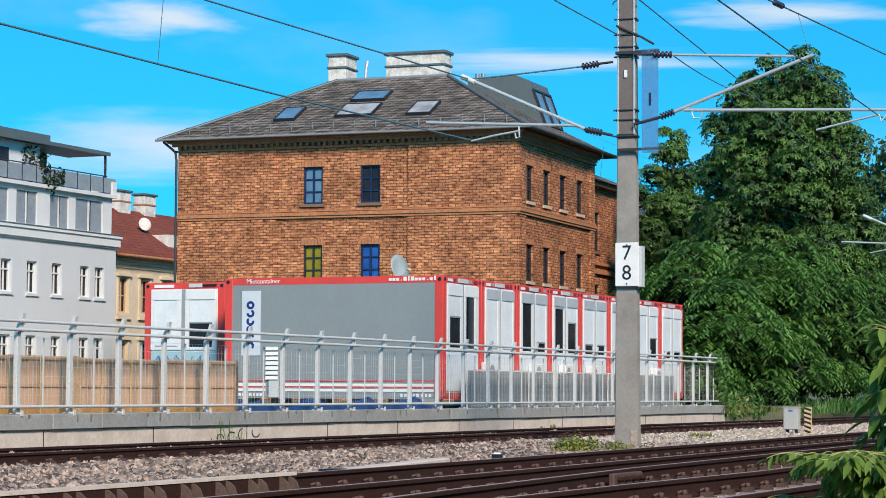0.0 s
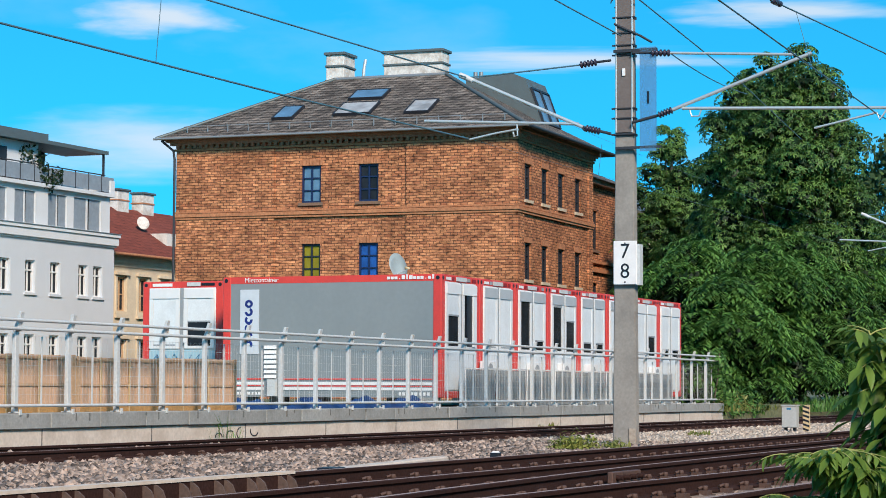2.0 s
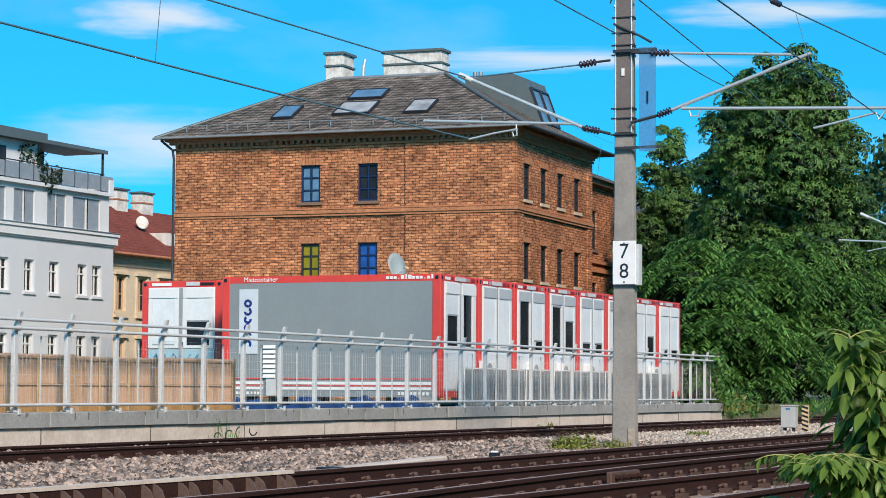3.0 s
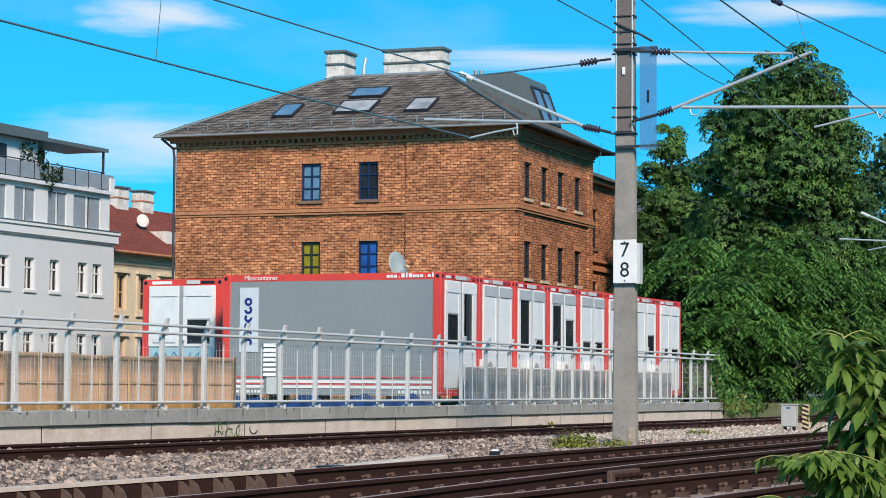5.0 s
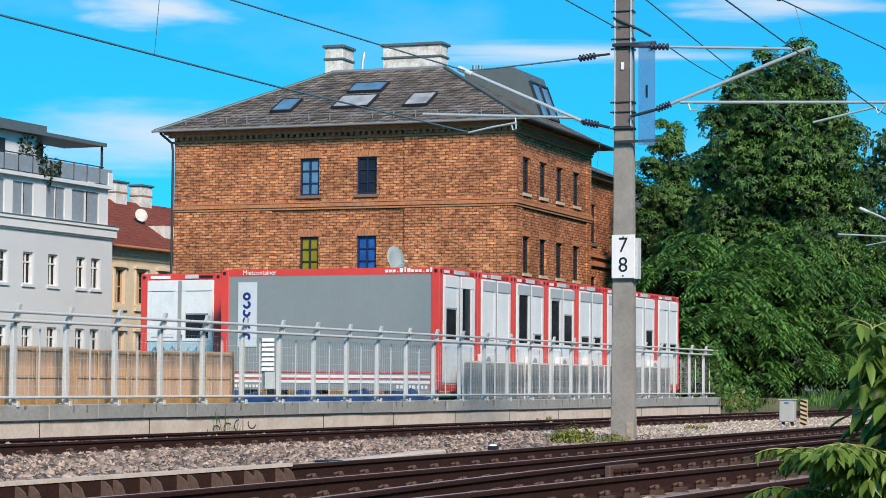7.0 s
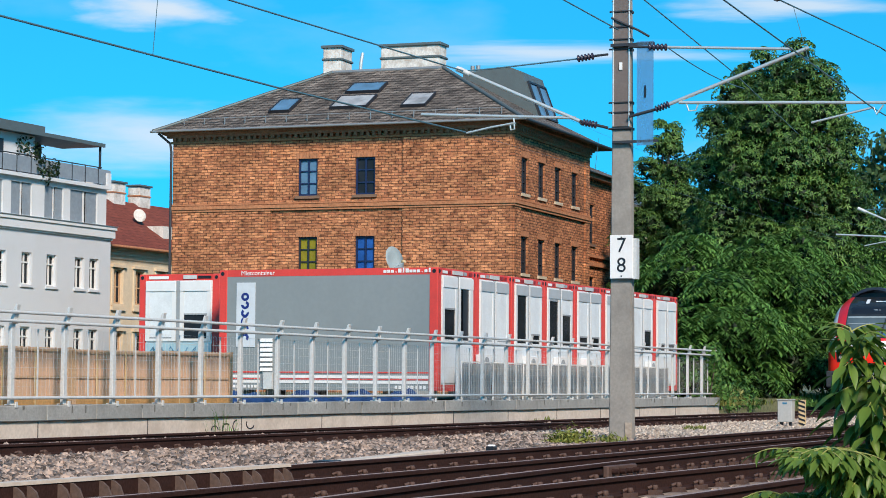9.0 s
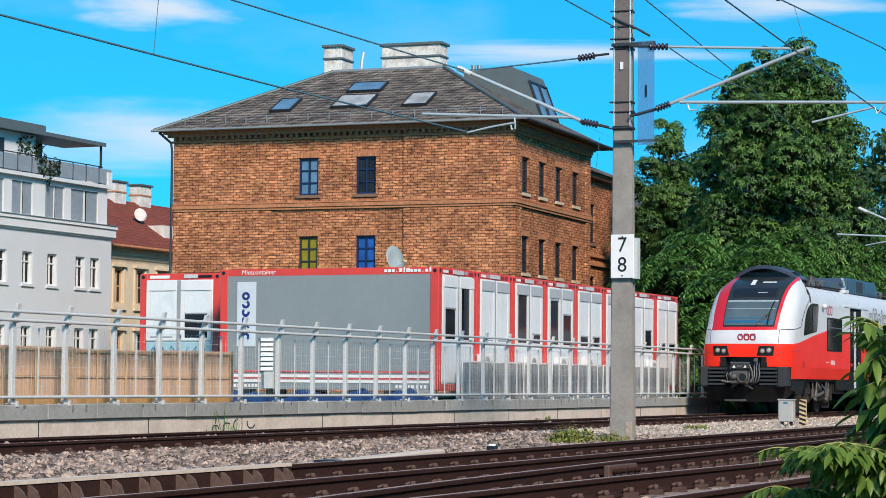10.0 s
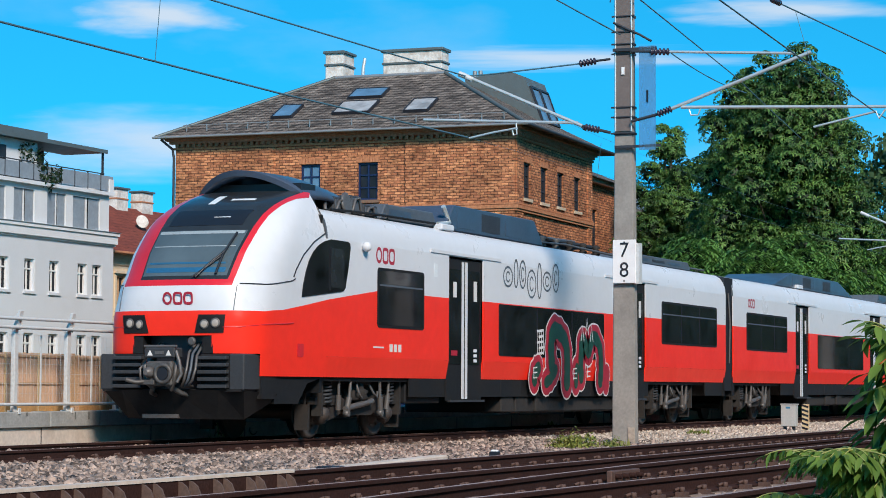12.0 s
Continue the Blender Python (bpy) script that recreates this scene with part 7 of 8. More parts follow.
    # roof equipment
    def housing(name, x0, x1, w, z1, mt=T_ROOF, slope=0.25, z0=3.9):
        h = part(name, bevel(prism(B(), [(x0, z0), (x1, z0), (x1 - slope, z1), (x0 + slope, z1)], "y", -w, w), 0.02), mt, t, "grey roof equipment housing")
        for k in range(int((x1 - x0) / 1.3)):
            x = x0 + slope + 0.15 + k * 1.3
            if x + 1.0 < x1 - slope:
                part("panel", bx(x, x + 1.0, -w - 0.006, -w + 0.02, z0 + 0.08, z1 - 0.08), DARK_METAL if k % 2 else T_VISOR, h)
        return h
    housing("roof_housing", 6.9, 9.6, 0.98, 4.2)
    housing("roof_housing", 9.75, 15.3, 1.02, 4.42, T_VISOR, 0.55)
    part("housing_strut", tube(B(), [(9.5, -1.02, 3.98), (10.1, -1.0, 4.05), (9.85, -0.98, 4.36)], 0.05, 7), PALE_TUBE, t)
    housing("roof_housing", 21.5, 26.5, 0.95, 4.12)
    housing("roof_housing", 34.6, 45.2, 1.0, 4.36, T_VISOR, 2.2)
    housing("roof_housing", 49.0, 53.5, 0.95, 4.2)
    part("roof_lamp", bevel(bx(37.2, 37.8, -1.12, -0.9, 3.9, 4.02), 0.02), T_WHITE, t)
    part("roof_lamp", bevel(bx(9.3, 9.9, -1.2, -1.0, 3.86, 3.98), 0.02), T_WHITE, t)
    for k, (x, w, z1) in enumerate(((4.9, 0.5, 4.16), (5.55, 0.42, 4.24), (6.12, 0.6, 4.12))):
        mb = part("roof_machine", bevel(bx(x, x + w, -1.02, -0.5, 3.88, z1), 0.03), T_GRILLE, t, "dark roof machine")
        part("machine_lid", bevel(bx(x + 0.04, x + w - 0.04, -1.035, -1.02, 3.95, z1 - 0.05), 0.005), T_ROOF, mb)
        part("machine_pipe", tube(B(), [(x, -1.06, 3.9), (x + 0.1, -1.08, z1 - 0.08), (x + 0.3, -1.06, z1 - 0.04), (x + 0.42, -1.04, 3.9)], 0.028, 7), T_PALE, mb)
    part("roof_fan", lathe(B(), [(0, 0.2), (0.03, 0.21), (0.05, 0.16)], (5.3, -1.05, 4.05), (0, -1, 0.15), 16), T_PALE, t)
    part("roof_cable", tube(B(), [(4.6, -1.1, 3.9), (5.6, -1.12, 3.93), (6.9, -1.06, 3.96), (9.6, -1.04, 3.98)], 0.022, 6), T_DARK, t)
    rnd = random.Random(11)
    for k in range(17):
        x = 4.6 + k * 0.17
        part("roof_valve", tube(B(), [(x, -1.0 + 0.1 * (k % 3), 3.9), (x + 0.05, -0.95 + 0.1 * (k % 3), 4.02 + 0.1 * rnd.random()), (x + 0.2, -0.9, 4.0)], 0.035, 6), T_ROOF if k % 3 else T_PALE, t)
    for x in (15.9, 16.8, 17.7, 18.6, 19.5):
        part("roof_insulator", lathe(B(), [(0, 0.07), (0.04, 0.11), (0.08, 0.06), (0.12, 0.11), (0.16, 0.06), (0.2, 0.11), (0.25, 0.05)], (x, -0.75, 3.92), (0, 0, 1), 10), T_PALE if x < 17 else T_UNDER, t)
    pg = part("pantograph", bevel(bx(15.8, 19.8, -0.7, 0.7, 4.1, 4.16), 0.01), DARK_METAL, t, "folded pantograph")
    for y in (-0.5, 0.5):
        part("pantograph_arm", tube(B(), [(16.0, y, 4.18), (19.4, y * 0.5, 4.26)], 0.03, 6), T_PALE, pg)
    part("pantograph_head", tube(B(), [(16.2, -0.8, 4.1), (16.2, -0.5, 4.28), (16.2, 0.5, 4.28), (16.2, 0.8, 4.1)], 0.03, 6), T_UNDER, pg)
    part("roof_cable", tube(B(), [(15.4, -0.85, 4.0), (17, -0.9, 4.04), (20.5, -0.88, 3.98), (28, -0.85, 4.0)], 0.025, 6), T_PALE, t)
    # running gear
    for x in (5.75, 24.1, 31.9, 50.8, 59.0, 77.0):
        build_bogie(t, x, 2.6)
    for x in (12.2, 13.0, 14.2, 40, 41.5):
        part("under_box", bevel(bx(x, x + 0.7, -1.28, -0.9, 0.3, 0.62), 0.02), T_UNDER, t)
    for s in (-1, 1):
        part("skirt_end", prism(B(), [(2.1, 0.965), (3.9, 0.965), (3.3, 0.86), (2.95, 0.52), (2.1, 0.52)], "y", s * 1.33, s * 1.28), T_DARK, t)
        part("well_box", bevel(bx(7.5, 9.1, s * 1.0, s * 1.24, 0.5, 0.93), 0.02), T_DARK, t)
    return t


TRAIN = build_train()


# ---- trees and plants ----
def leaf_mat(name, dark, light, rough=0.55, through=0.25):
    m = bpy.data.materials.new(name)
    m.use_nodes = True
    n, l = m.node_tree.nodes, m.node_tree.links
    b = n["Principled BSDF"]
    b.inputs["Roughness"].default_value = rough
    b.inputs["Specular IOR Level"].default_value = 0.35
    geo, co, nz = n.new("ShaderNodeNewGeometry"), n.new("ShaderNodeTexCoord"), n.new("ShaderNodeTexNoise")
    nz.inputs["Scale"].default_value, nz.inputs["Detail"].default_value = 0.6, 4
    l.new(co.outputs["Object"], nz.inputs["Vector"])
    mx = n.new("ShaderNodeMath")
    mx.operation = "MULTIPLY_ADD"
    mx.inputs[1].default_value = 0.55
    l.new(geo.outputs["Random Per Island"], mx.inputs[0])
    sb = n.new("ShaderNodeMath")
    sb.operation = "MULTIPLY_ADD"
    sb.inputs[1].default_value, sb.inputs[2].default_value = 1.1, -0.35
    l.new(nz.outputs["Fac"], sb.inputs[0])
    l.new(sb.outputs[0], mx.inputs[2])
    r = ramp_node(n, [(0.1, dark), (0.9, light)])
    l.new(mx.outputs[0], r.inputs["Fac"])
    l.new(r.outputs["Color"], b.inputs["Base Color"])
    tr, ms = n.new("ShaderNodeBsdfTranslucent"), n.new("ShaderNodeMixShader")
    l.new(r.outputs["Color"], tr.inputs["Color"])
    ms.inputs["Fac"].default_value = through
    l.new(b.outputs[0], ms.inputs[1])
    l.new(tr.outputs[0], ms.inputs[2])
    l.new(ms.outputs[0], n["Material Output"].inputs["Surface"])
    return m


LEAF_TREE = leaf_mat("chestnut_leaves", (0.016, 0.060, 0.020), (0.17, 0.33, 0.075), 0.42, 0.2)
LEAF_BUSH = leaf_mat("shrub_leaves", (0.016, 0.065, 0.016), (0.17, 0.37, 0.08))
# near-black green: the shade inside the crowns, put into the leaf colour
LEAF_DARK = leaf_mat("shade_dark_leaves", (0.004, 0.014, 0.005), (0.018, 0.048, 0.013))
LEAF_FAR = leaf_mat("far_leaves", (0.03, 0.065, 0.025), (0.10, 0.18, 0.06))
LEAF_NEAR = leaf_mat("ash_leaves", (0.012, 0.045, 0.009), (0.20, 0.33, 0.06), 0.4, 0.3)
LEAF_WEED = leaf_mat("ballast_weeds", (0.09, 0.12, 0.02), (0.34, 0.36, 0.09))
LEAF_DRY = leaf_mat("dry_weeds", (0.08, 0.12, 0.02), (0.30, 0.30, 0.09))
STEM_GREEN = mat("green_stem", (0.30, 0.32, 0.10), 0.6, var=0.2)


def leaf_cloud(name, lobes, count, size, aspect, material, parent, seed, droop=0.5, fill=0.25, lay=0.25):
    """Many small folded leaves on and in a set of lobes (x, y, z, rx, ry, rz)."""
    rng = np.random.default_rng(seed)
    L = np.array(lobes, float)
    wgt = (L[:, 3] * L[:, 4] + L[:, 4] * L[:, 5] + L[:, 3] * L[:, 5])
    idx = rng.choice(len(L), count, p=wgt / wgt.sum())
    d = rng.normal(size=(count, 3))
    d /= np.linalg.norm(d, axis=1)[:, None]
    rad = np.where(rng.random(count) < fill, rng.random(count) ** 0.5, 0.86 + 0.2 * rng.random(count))
    # uneven shell: clumps stand out
    bump = 1 + 0.22 * np.sin(d[:, 0] * 7 + idx) * np.sin(d[:, 1] * 6 + 2 * idx) + 0.13 * np.sin(d[:, 2] * 11 + idx * 3)
    c = L[idx, :3] + d * L[idx, 3:6] * (rad * bump)[:, None]
    nrm = d + rng.normal(scale=0.55, size=(count, 3)) + np.array([0, 0, lay])
    nrm /= np.linalg.norm(nrm, axis=1)[:, None]
    ax = d * 0.7 + rng.normal(scale=0.7, size=(count, 3)) - np.array([0, 0, droop])
    ax -= nrm * (ax * nrm).sum(1)[:, None]
    ax /= np.linalg.norm(ax, axis=1)[:, None]
    sd = np.cross(nrm, ax)
    s = size * (0.6 + 0.8 * rng.random(count))[:, None]
    w = s * aspect
    v = np.stack([c - ax * s * 0.5, c + sd * w * 0.5 - nrm * s * 0.1, c + ax * s * 0.5 - nrm * s * 0.16, c - sd * w * 0.5 - nrm * s * 0.1], 1).reshape(-1, 3)
    base = np.arange(count) * 4
    f = np.stack([base, base + 1, base + 2, base, base + 2, base + 3], 1).reshape(-1, 3)
    return from_arrays(name, v, f, material, parent)


def palm_cloud(name, lobes, fans, size, material, parent, seed, rise=0.9):
    """Fans of five drooping leaflets on the outside of a set of lobes, as a chestnut bears them."""
    rng = np.random.default_rng(seed)
    L = np.array(lobes, float)
    wgt = L[:, 3] * L[:, 4] + L[:, 4] * L[:, 5]
    idx = rng.choice(len(L), fans, p=wgt / wgt.sum())
    d = rng.normal(size=(fans, 3))
    d[:, 2] = np.where(d[:, 2] < -0.9, -d[:, 2], d[:, 2])
    d /= np.linalg.norm(d, axis=1)[:, None]
    c = L[idx, :3] + d * L[idx, 3:6] * (0.82 + 0.3 * rng.random(fans) ** 2)[:, None]
    n = d + np.array([0, 0, rise]) + rng.normal(scale=0.35, size=(fans, 3))
    n /= np.linalg.norm(n, axis=1)[:, None]
    e = np.cross(n, rng.normal(size=(fans, 3)))
    e /= np.linalg.norm(e, axis=1)[:, None] + 1e-6
    g = np.cross(n, e)
    s = size * (0.65 + 0.7 * rng.random(fans))[:, None]
    vs = [c]
    for k in range(5):
        a = 2 * np.pi * k / 5.6 + rng.normal(scale=0.12, size=fans)
        r = e * np.cos(a)[:, None] + g * np.sin(a)[:, None]
        q = np.cross(n, r)
        ln = s * (1 - 0.12 * abs(k - 2))
        mid = c + r * ln * 0.62 - n * ln * 0.08
        vs += [mid + q * ln * 0.19, c + r * ln - n * ln * (0.42 + 0.2 * rng.random(fans))[:, None], mid - q * ln * 0.19]
    v = np.stack(vs, 1).reshape(-1, 3)
    one = np.array([t for k in range(5) for t in ((0, 1 + 3 * k, 2 + 3 * k), (0, 2 + 3 * k, 3 + 3 * k))])
    f = (one[None] + (np.arange(fans) * 16)[:, None, None]).reshape(-1, 3)
    return from_arrays(name, v, f, material, parent)


def frond_cloud(name, lobes, fronds, length, size, material, parent, seed, pairs=7):
    """Arching feathered fronds that stand out of a set of lobes and droop."""
    rng = np.random.default_rng(seed)
    L = np.array(lobes, float)
    idx = rng.choice(len(L), fronds)
    d = rng.normal(size=(fronds, 3))
    d[:, 2] = np.abs(d[:, 2]) * 0.9 - 0.25
    d /= np.linalg.norm(d, axis=1)[:, None]
    bump = 0.72 + 0.25 * rng.random(fronds)
    p = L[idx, :3] + d * L[idx, 3:6] * bump[:, None]
    h = d + rng.normal(scale=0.35, size=(fronds, 3))
    h[:, 2] = h[:, 2] * 0.5 + 0.35
    h /= np.linalg.norm(h, axis=1)[:, None]
    ln = length * (0.6 + 0.7 * rng.random(fronds))[:, None]
    side = np.cross(h, np.array([0, 0, 1.0]))
    side /= np.linalg.norm(side, axis=1)[:, None] + 1e-6
    vs = []
    for k in range(pairs):
        t = (k + 1) / pairs
        c = p + h * ln * t - np.array([0, 0, 1.0]) * ln * 0.75 * t * t
        ax = h - np.array([0, 0, 1.5]) * t
        ax /= np.linalg.norm(ax, axis=1)[:, None]
        for s in (-1, 1):
            a = side * s + ax * 0.6 - np.array([0, 0, 0.25]) + rng.normal(scale=0.18, size=(fronds, 3))
            a /= np.linalg.norm(a, axis=1)[:, None]
            w = np.cross(a, np.array([0, 0, 1.0])) + rng.normal(scale=0.15, size=(fronds, 3))
            w /= np.linalg.norm(w, axis=1)[:, None] + 1e-6
            q = size * (0.7 + 0.5 * rng.random(fronds))[:, None] * (1.1 - 0.5 * abs(t - 0.45))
            vs.append(np.stack([c, c + a * q * 0.5 + w * q * 0.16, c + a * q - np.array([0, 0, 0.12]) * q, c + a * q * 0.5 - w * q * 0.16], 1))
    v = np.stack(vs, 1).reshape(-1, 3)
    base = np.arange(len(v) // 4) * 4
    f = np.stack([base, base + 1, base + 2, base, base + 2, base + 3], 1).reshape(-1, 3)
    return from_arrays(name, v, f, material, parent)


def from_arrays(name, v, f, material, parent=None):
    me = bpy.data.meshes.new(name)
    k = f.shape[1]
    me.vertices.add(len(v))
    me.vertices.foreach_set("co", v.astype(np.float32).ravel())
    me.loops.add(f.size)
    me.loops.foreach_set("vertex_index", f.astype(np.int32).ravel())
    me.polygons.add(len(f))
    me.polygons.foreach_set("loop_start", np.arange(0, f.size, k, dtype=np.int32))
    me.polygons.foreach_set("loop_total", np.full(len(f), k, dtype=np.int32))
    me.update()
    me.materials.append(material)
    ob = new(name, me)
    if parent:
        ob.parent = parent
    return ob


def build_tree(x, y, z, height, lobes, count, size, material, label, seed, trunk=0.3, fans=False):
    t = root("tree", pose(x, y, z), label, "tree", "trees beside the line")
    part("trunk", tube(B(), [(0, 0, -0.1), (0.1, 0.05, height * 0.3), (-0.05, 0.1, height * 0.6), (0.0, 0.0, height * 0.92)], trunk, 9, 0.04), BARK, t)
    for lx, ly, lz, rx, ry, rz in lobes[::2]:
        b = Vector((0, 0, min(height * 0.7, max(height * 0.15, lz * 0.55))))
        e = Vector((lx, ly, lz))
        part("limb", tube(B(), [b, b.lerp(e, 0.5) + Vector((0, 0, 0.25)), b.lerp(e, 0.9)], trunk * 0.3, 6, 0.02), BARK, t)
    if fans:
        # a near-black core paints the crown's inner shade
        leaf_cloud("inner_shade_foliage", [(a, b, c, p * 0.66, q * 0.66, w * 0.66) for a, b, c, p, q, w in lobes], count // 2, 0.32, 0.6, LEAF_DARK, t, seed + 50, fill=0.5)
        palm_cloud("crown", lobes, count, size, material, t, seed)
    else:
        leaf_cloud("crown", lobes, count, size, 0.6, material, t, seed, fill=0.3)
    return t


def lobes_for(seed, levels, jitter=0.5):
    """Lobes ring by ring: (height, ring radius, number, lobe radius)."""
    r = random.Random(seed)
    out = []
    for z, ring, n, lr in levels:
        for k in range(n):
            a = 2 * math.pi * (k + r.random() * 0.6) / n
            q = lr * (0.8 + 0.4 * r.random())
            out.append((ring * math.cos(a) + r.uniform(-jitter, jitter), ring * math.sin(a) + r.uniform(-jitter, jitter), z + r.uniform(-jitter, jitter), q, q, q * 0.85))
    return out


def build_trees():
    # the great chestnut
    lv = [(2.6, 2.6, 9, 1.2), (4.2, 3.0, 12, 1.15), (5.7, 3.0, 12, 1.1), (7.2, 3.0, 13, 1.05), (8.6, 3.05, 13, 1.0), (9.9, 3.05, 13, 0.95), (11.1, 2.95, 13, 0.95), (12.3, 2.75, 12, 0.9), (13.3, 2.25, 11, 0.85), (14.2, 1.5, 8, 0.8), (14.9, 0.6, 4, 0.65),
          (3.6, 1.4, 5, 2.0), (6, 1.2, 5, 1.9), (8, 1.4, 5, 2.0), (10, 1.2, 5, 1.9), (12.2, 0.7, 4, 1.7)]
    build_tree(98.0, 25.65, 0.28, 15.0, lobes_for(1, lv, 0.65), 31000, 0.21, LEAF_TREE, "tall dark green chestnut tree with a dense domed crown", 1, fans=True)
    lv = [(3.2, 2.2, 9, 1.1), (4.6, 2.2, 9, 1.05), (6.0, 2.2, 10, 1.0), (7.4, 2.0, 10, 0.95), (8.8, 1.7, 9, 0.9), (10.1, 1.3, 8, 0.8), (11.3, 0.9, 6, 0.7), (12.4, 0.55, 4, 0.6), (13.3, 0.25, 3, 0.5), (14.1, 0.1, 1, 0.4), (6, 0.7, 4, 1.7), (9, 0.5, 3, 1.3), (11, 0.3, 2, 0.9)]
    build_tree(109.5, 34.5, 0.28, 14.2, lobes_for(2, lv, 0.35), 15000, 0.20, LEAF_TREE, "pointed dark green tree behind the chestnut", 2, fans=True)
    lv = [(3.5, 3.2, 8, 2.0), (6.5, 3.4, 9, 2.0), (9.6, 3.0, 8, 1.9), (12.3, 2.0, 6, 1.6), (14.0, 0.8, 3, 1.2)]
    build_tree(128.0, 27.0, 0.28, 15.2, lobes_for(3, lv), 16000, 0.4, LEAF_FAR, "paler green tree farther down the line", 3)
    build_tree(150.0, 28.5, 0.28, 16.0, lobes_for(8, lv), 9000, 0.5, LEAF_FAR, "paler green tree farther down the line", 8)
    lv = [(2.0, 2.2, 8, 1.1), (3.6, 2.4, 9, 1.1), (5.2, 2.2, 8, 1.05), (6.8, 1.6, 7, 0.95), (8.2, 0.6, 3, 0.8), (4, 0.6, 3, 1.6)]
    build_tree(104.0, 30.0, 0.28, 8.8, lobes_for(4, lv, 0.5), 8000, 0.22, LEAF_TREE, "dark green tree in the hedge", 4, fans=True)
    # shrubs along the line
    for i, (x, y, h, r, n) in enumerate(((82.5, 24.1, 4.6, 2.1, 11000), (86.5, 23.9, 6.0, 2.3, 12000), (92.0, 23.4, 6.6, 2.2, 11000), (98.0, 23.4, 7.2, 2.3, 11000), (105.0, 23.6, 7.6, 2.4, 10000), (90.0, 27.4, 6.6, 2.4, 10000), (113.0, 24.0, 7.5, 2.6, 8000))):
        lv = [(h * 0.18, r * 0.62, 6, r * 0.5), (h * 0.45, r * 0.65, 7, r * 0.5), (h * 0.7, r * 0.5, 6, r * 0.45), (h * 0.88, r * 0.15, 2, r * 0.4)]
        s = root("shrub", pose(x, y, 0.28), "dense green shrub with drooping feathered leaves", "shrub", "shrubs beside the line")
        part("stem", tube(B(), [(0, 0, -0.1), (0.1, 0, h * 0.4), (0.0, 0.1, h * 0.8)], 0.09, 7, 0.02), BARK, s)
        lb = lobes_for(20 + i, lv, 0.35)
        # core leaves coloured nearly black for the shade within the shrub
        leaf_cloud("inner_shade_foliage", [(a, b, c, p * 0.8, q * 0.8, w * 0.8) for a, b, c, p, q, w in lb], n // 3, 0.4, 0.5, LEAF_DARK, s, 30 + i, droop=0.9, fill=0.6)
        frond_cloud("fronds", lb, n // 7, 0.78, 0.31, LEAF_BUSH, s, 60 + i)

    # an added, unseen belt of trees on the camera's side, to darken reflections
    belt = root("tree_belt", pose(0, -14, -0.6), "added unseen belt of green trees that darkens window reflections", "trees", kind="structure")
    r = random.Random(77)
    lobes = [(-60 + 6.2 * k + r.uniform(-1, 1), r.uniform(-1.5, 1.5), h + r.uniform(-0.7, 0.7), 4.2, 2.6, 2.6) for k in range(54) for h in (1.8, 5.0, 8.2)]
    leaf_cloud("foliage", lobes, 50000, 0.95, 0.7, LEAF_TREE, belt, 99, fill=0.5)
    bm = B()
    for k in range(54):
        tube(bm, [(-60 + 6.2 * k, 0, 0), (-60 + 6.2 * k + 0.2, 0.1, 9.0)], 0.22, 6, 0.05)
    part("trunks", bm, BARK, belt)


build_trees()


def weeds(name, x, y, z, w, d, h, n, material, seed, label, spread=0.6, thin=1.0):
    """A tuft of upright narrow blades and leaves."""
    rng = np.random.default_rng(seed)
    v, f = [], []
    px, py = x + (rng.random(n) - 0.5) * w, y + (rng.random(n) - 0.5) * d
    hh = h * (0.35 + 0.65 * rng.random(n)) * (1 - 0.6 * np.abs((px - x) / (w / 2 + 1e-6)) ** 2)
    a = rng.random(n) * 2 * np.pi
    lean = spread * rng.random(n) * hh
    wd = (0.012 + 0.03 * rng.random(n)) * thin
    b = np.stack([px, py, np.full(n, z)], 1)
    tip = b + np.stack([np.cos(a) * lean, np.sin(a) * lean, hh], 1)
    sd = np.stack([-np.sin(a), np.cos(a), np.zeros(n)], 1) * wd[:, None]
    mid = (b + tip) / 2 + np.array([0, 0, 1]) * (hh * 0.12)[:, None]
    v = np.stack([b - sd * 0.4, b + sd * 0.4, mid + sd, tip, mid - sd], 1).reshape(-1, 3)
    k = np.arange(n) * 5
    f = np.stack([k, k + 1, k + 2, k, k + 2, k + 4, k + 4, k + 2, k + 3], 1).reshape(-1, 3)
    return tagged(from_arrays(name, v, f, material), label, "weeds", kind="stuff")


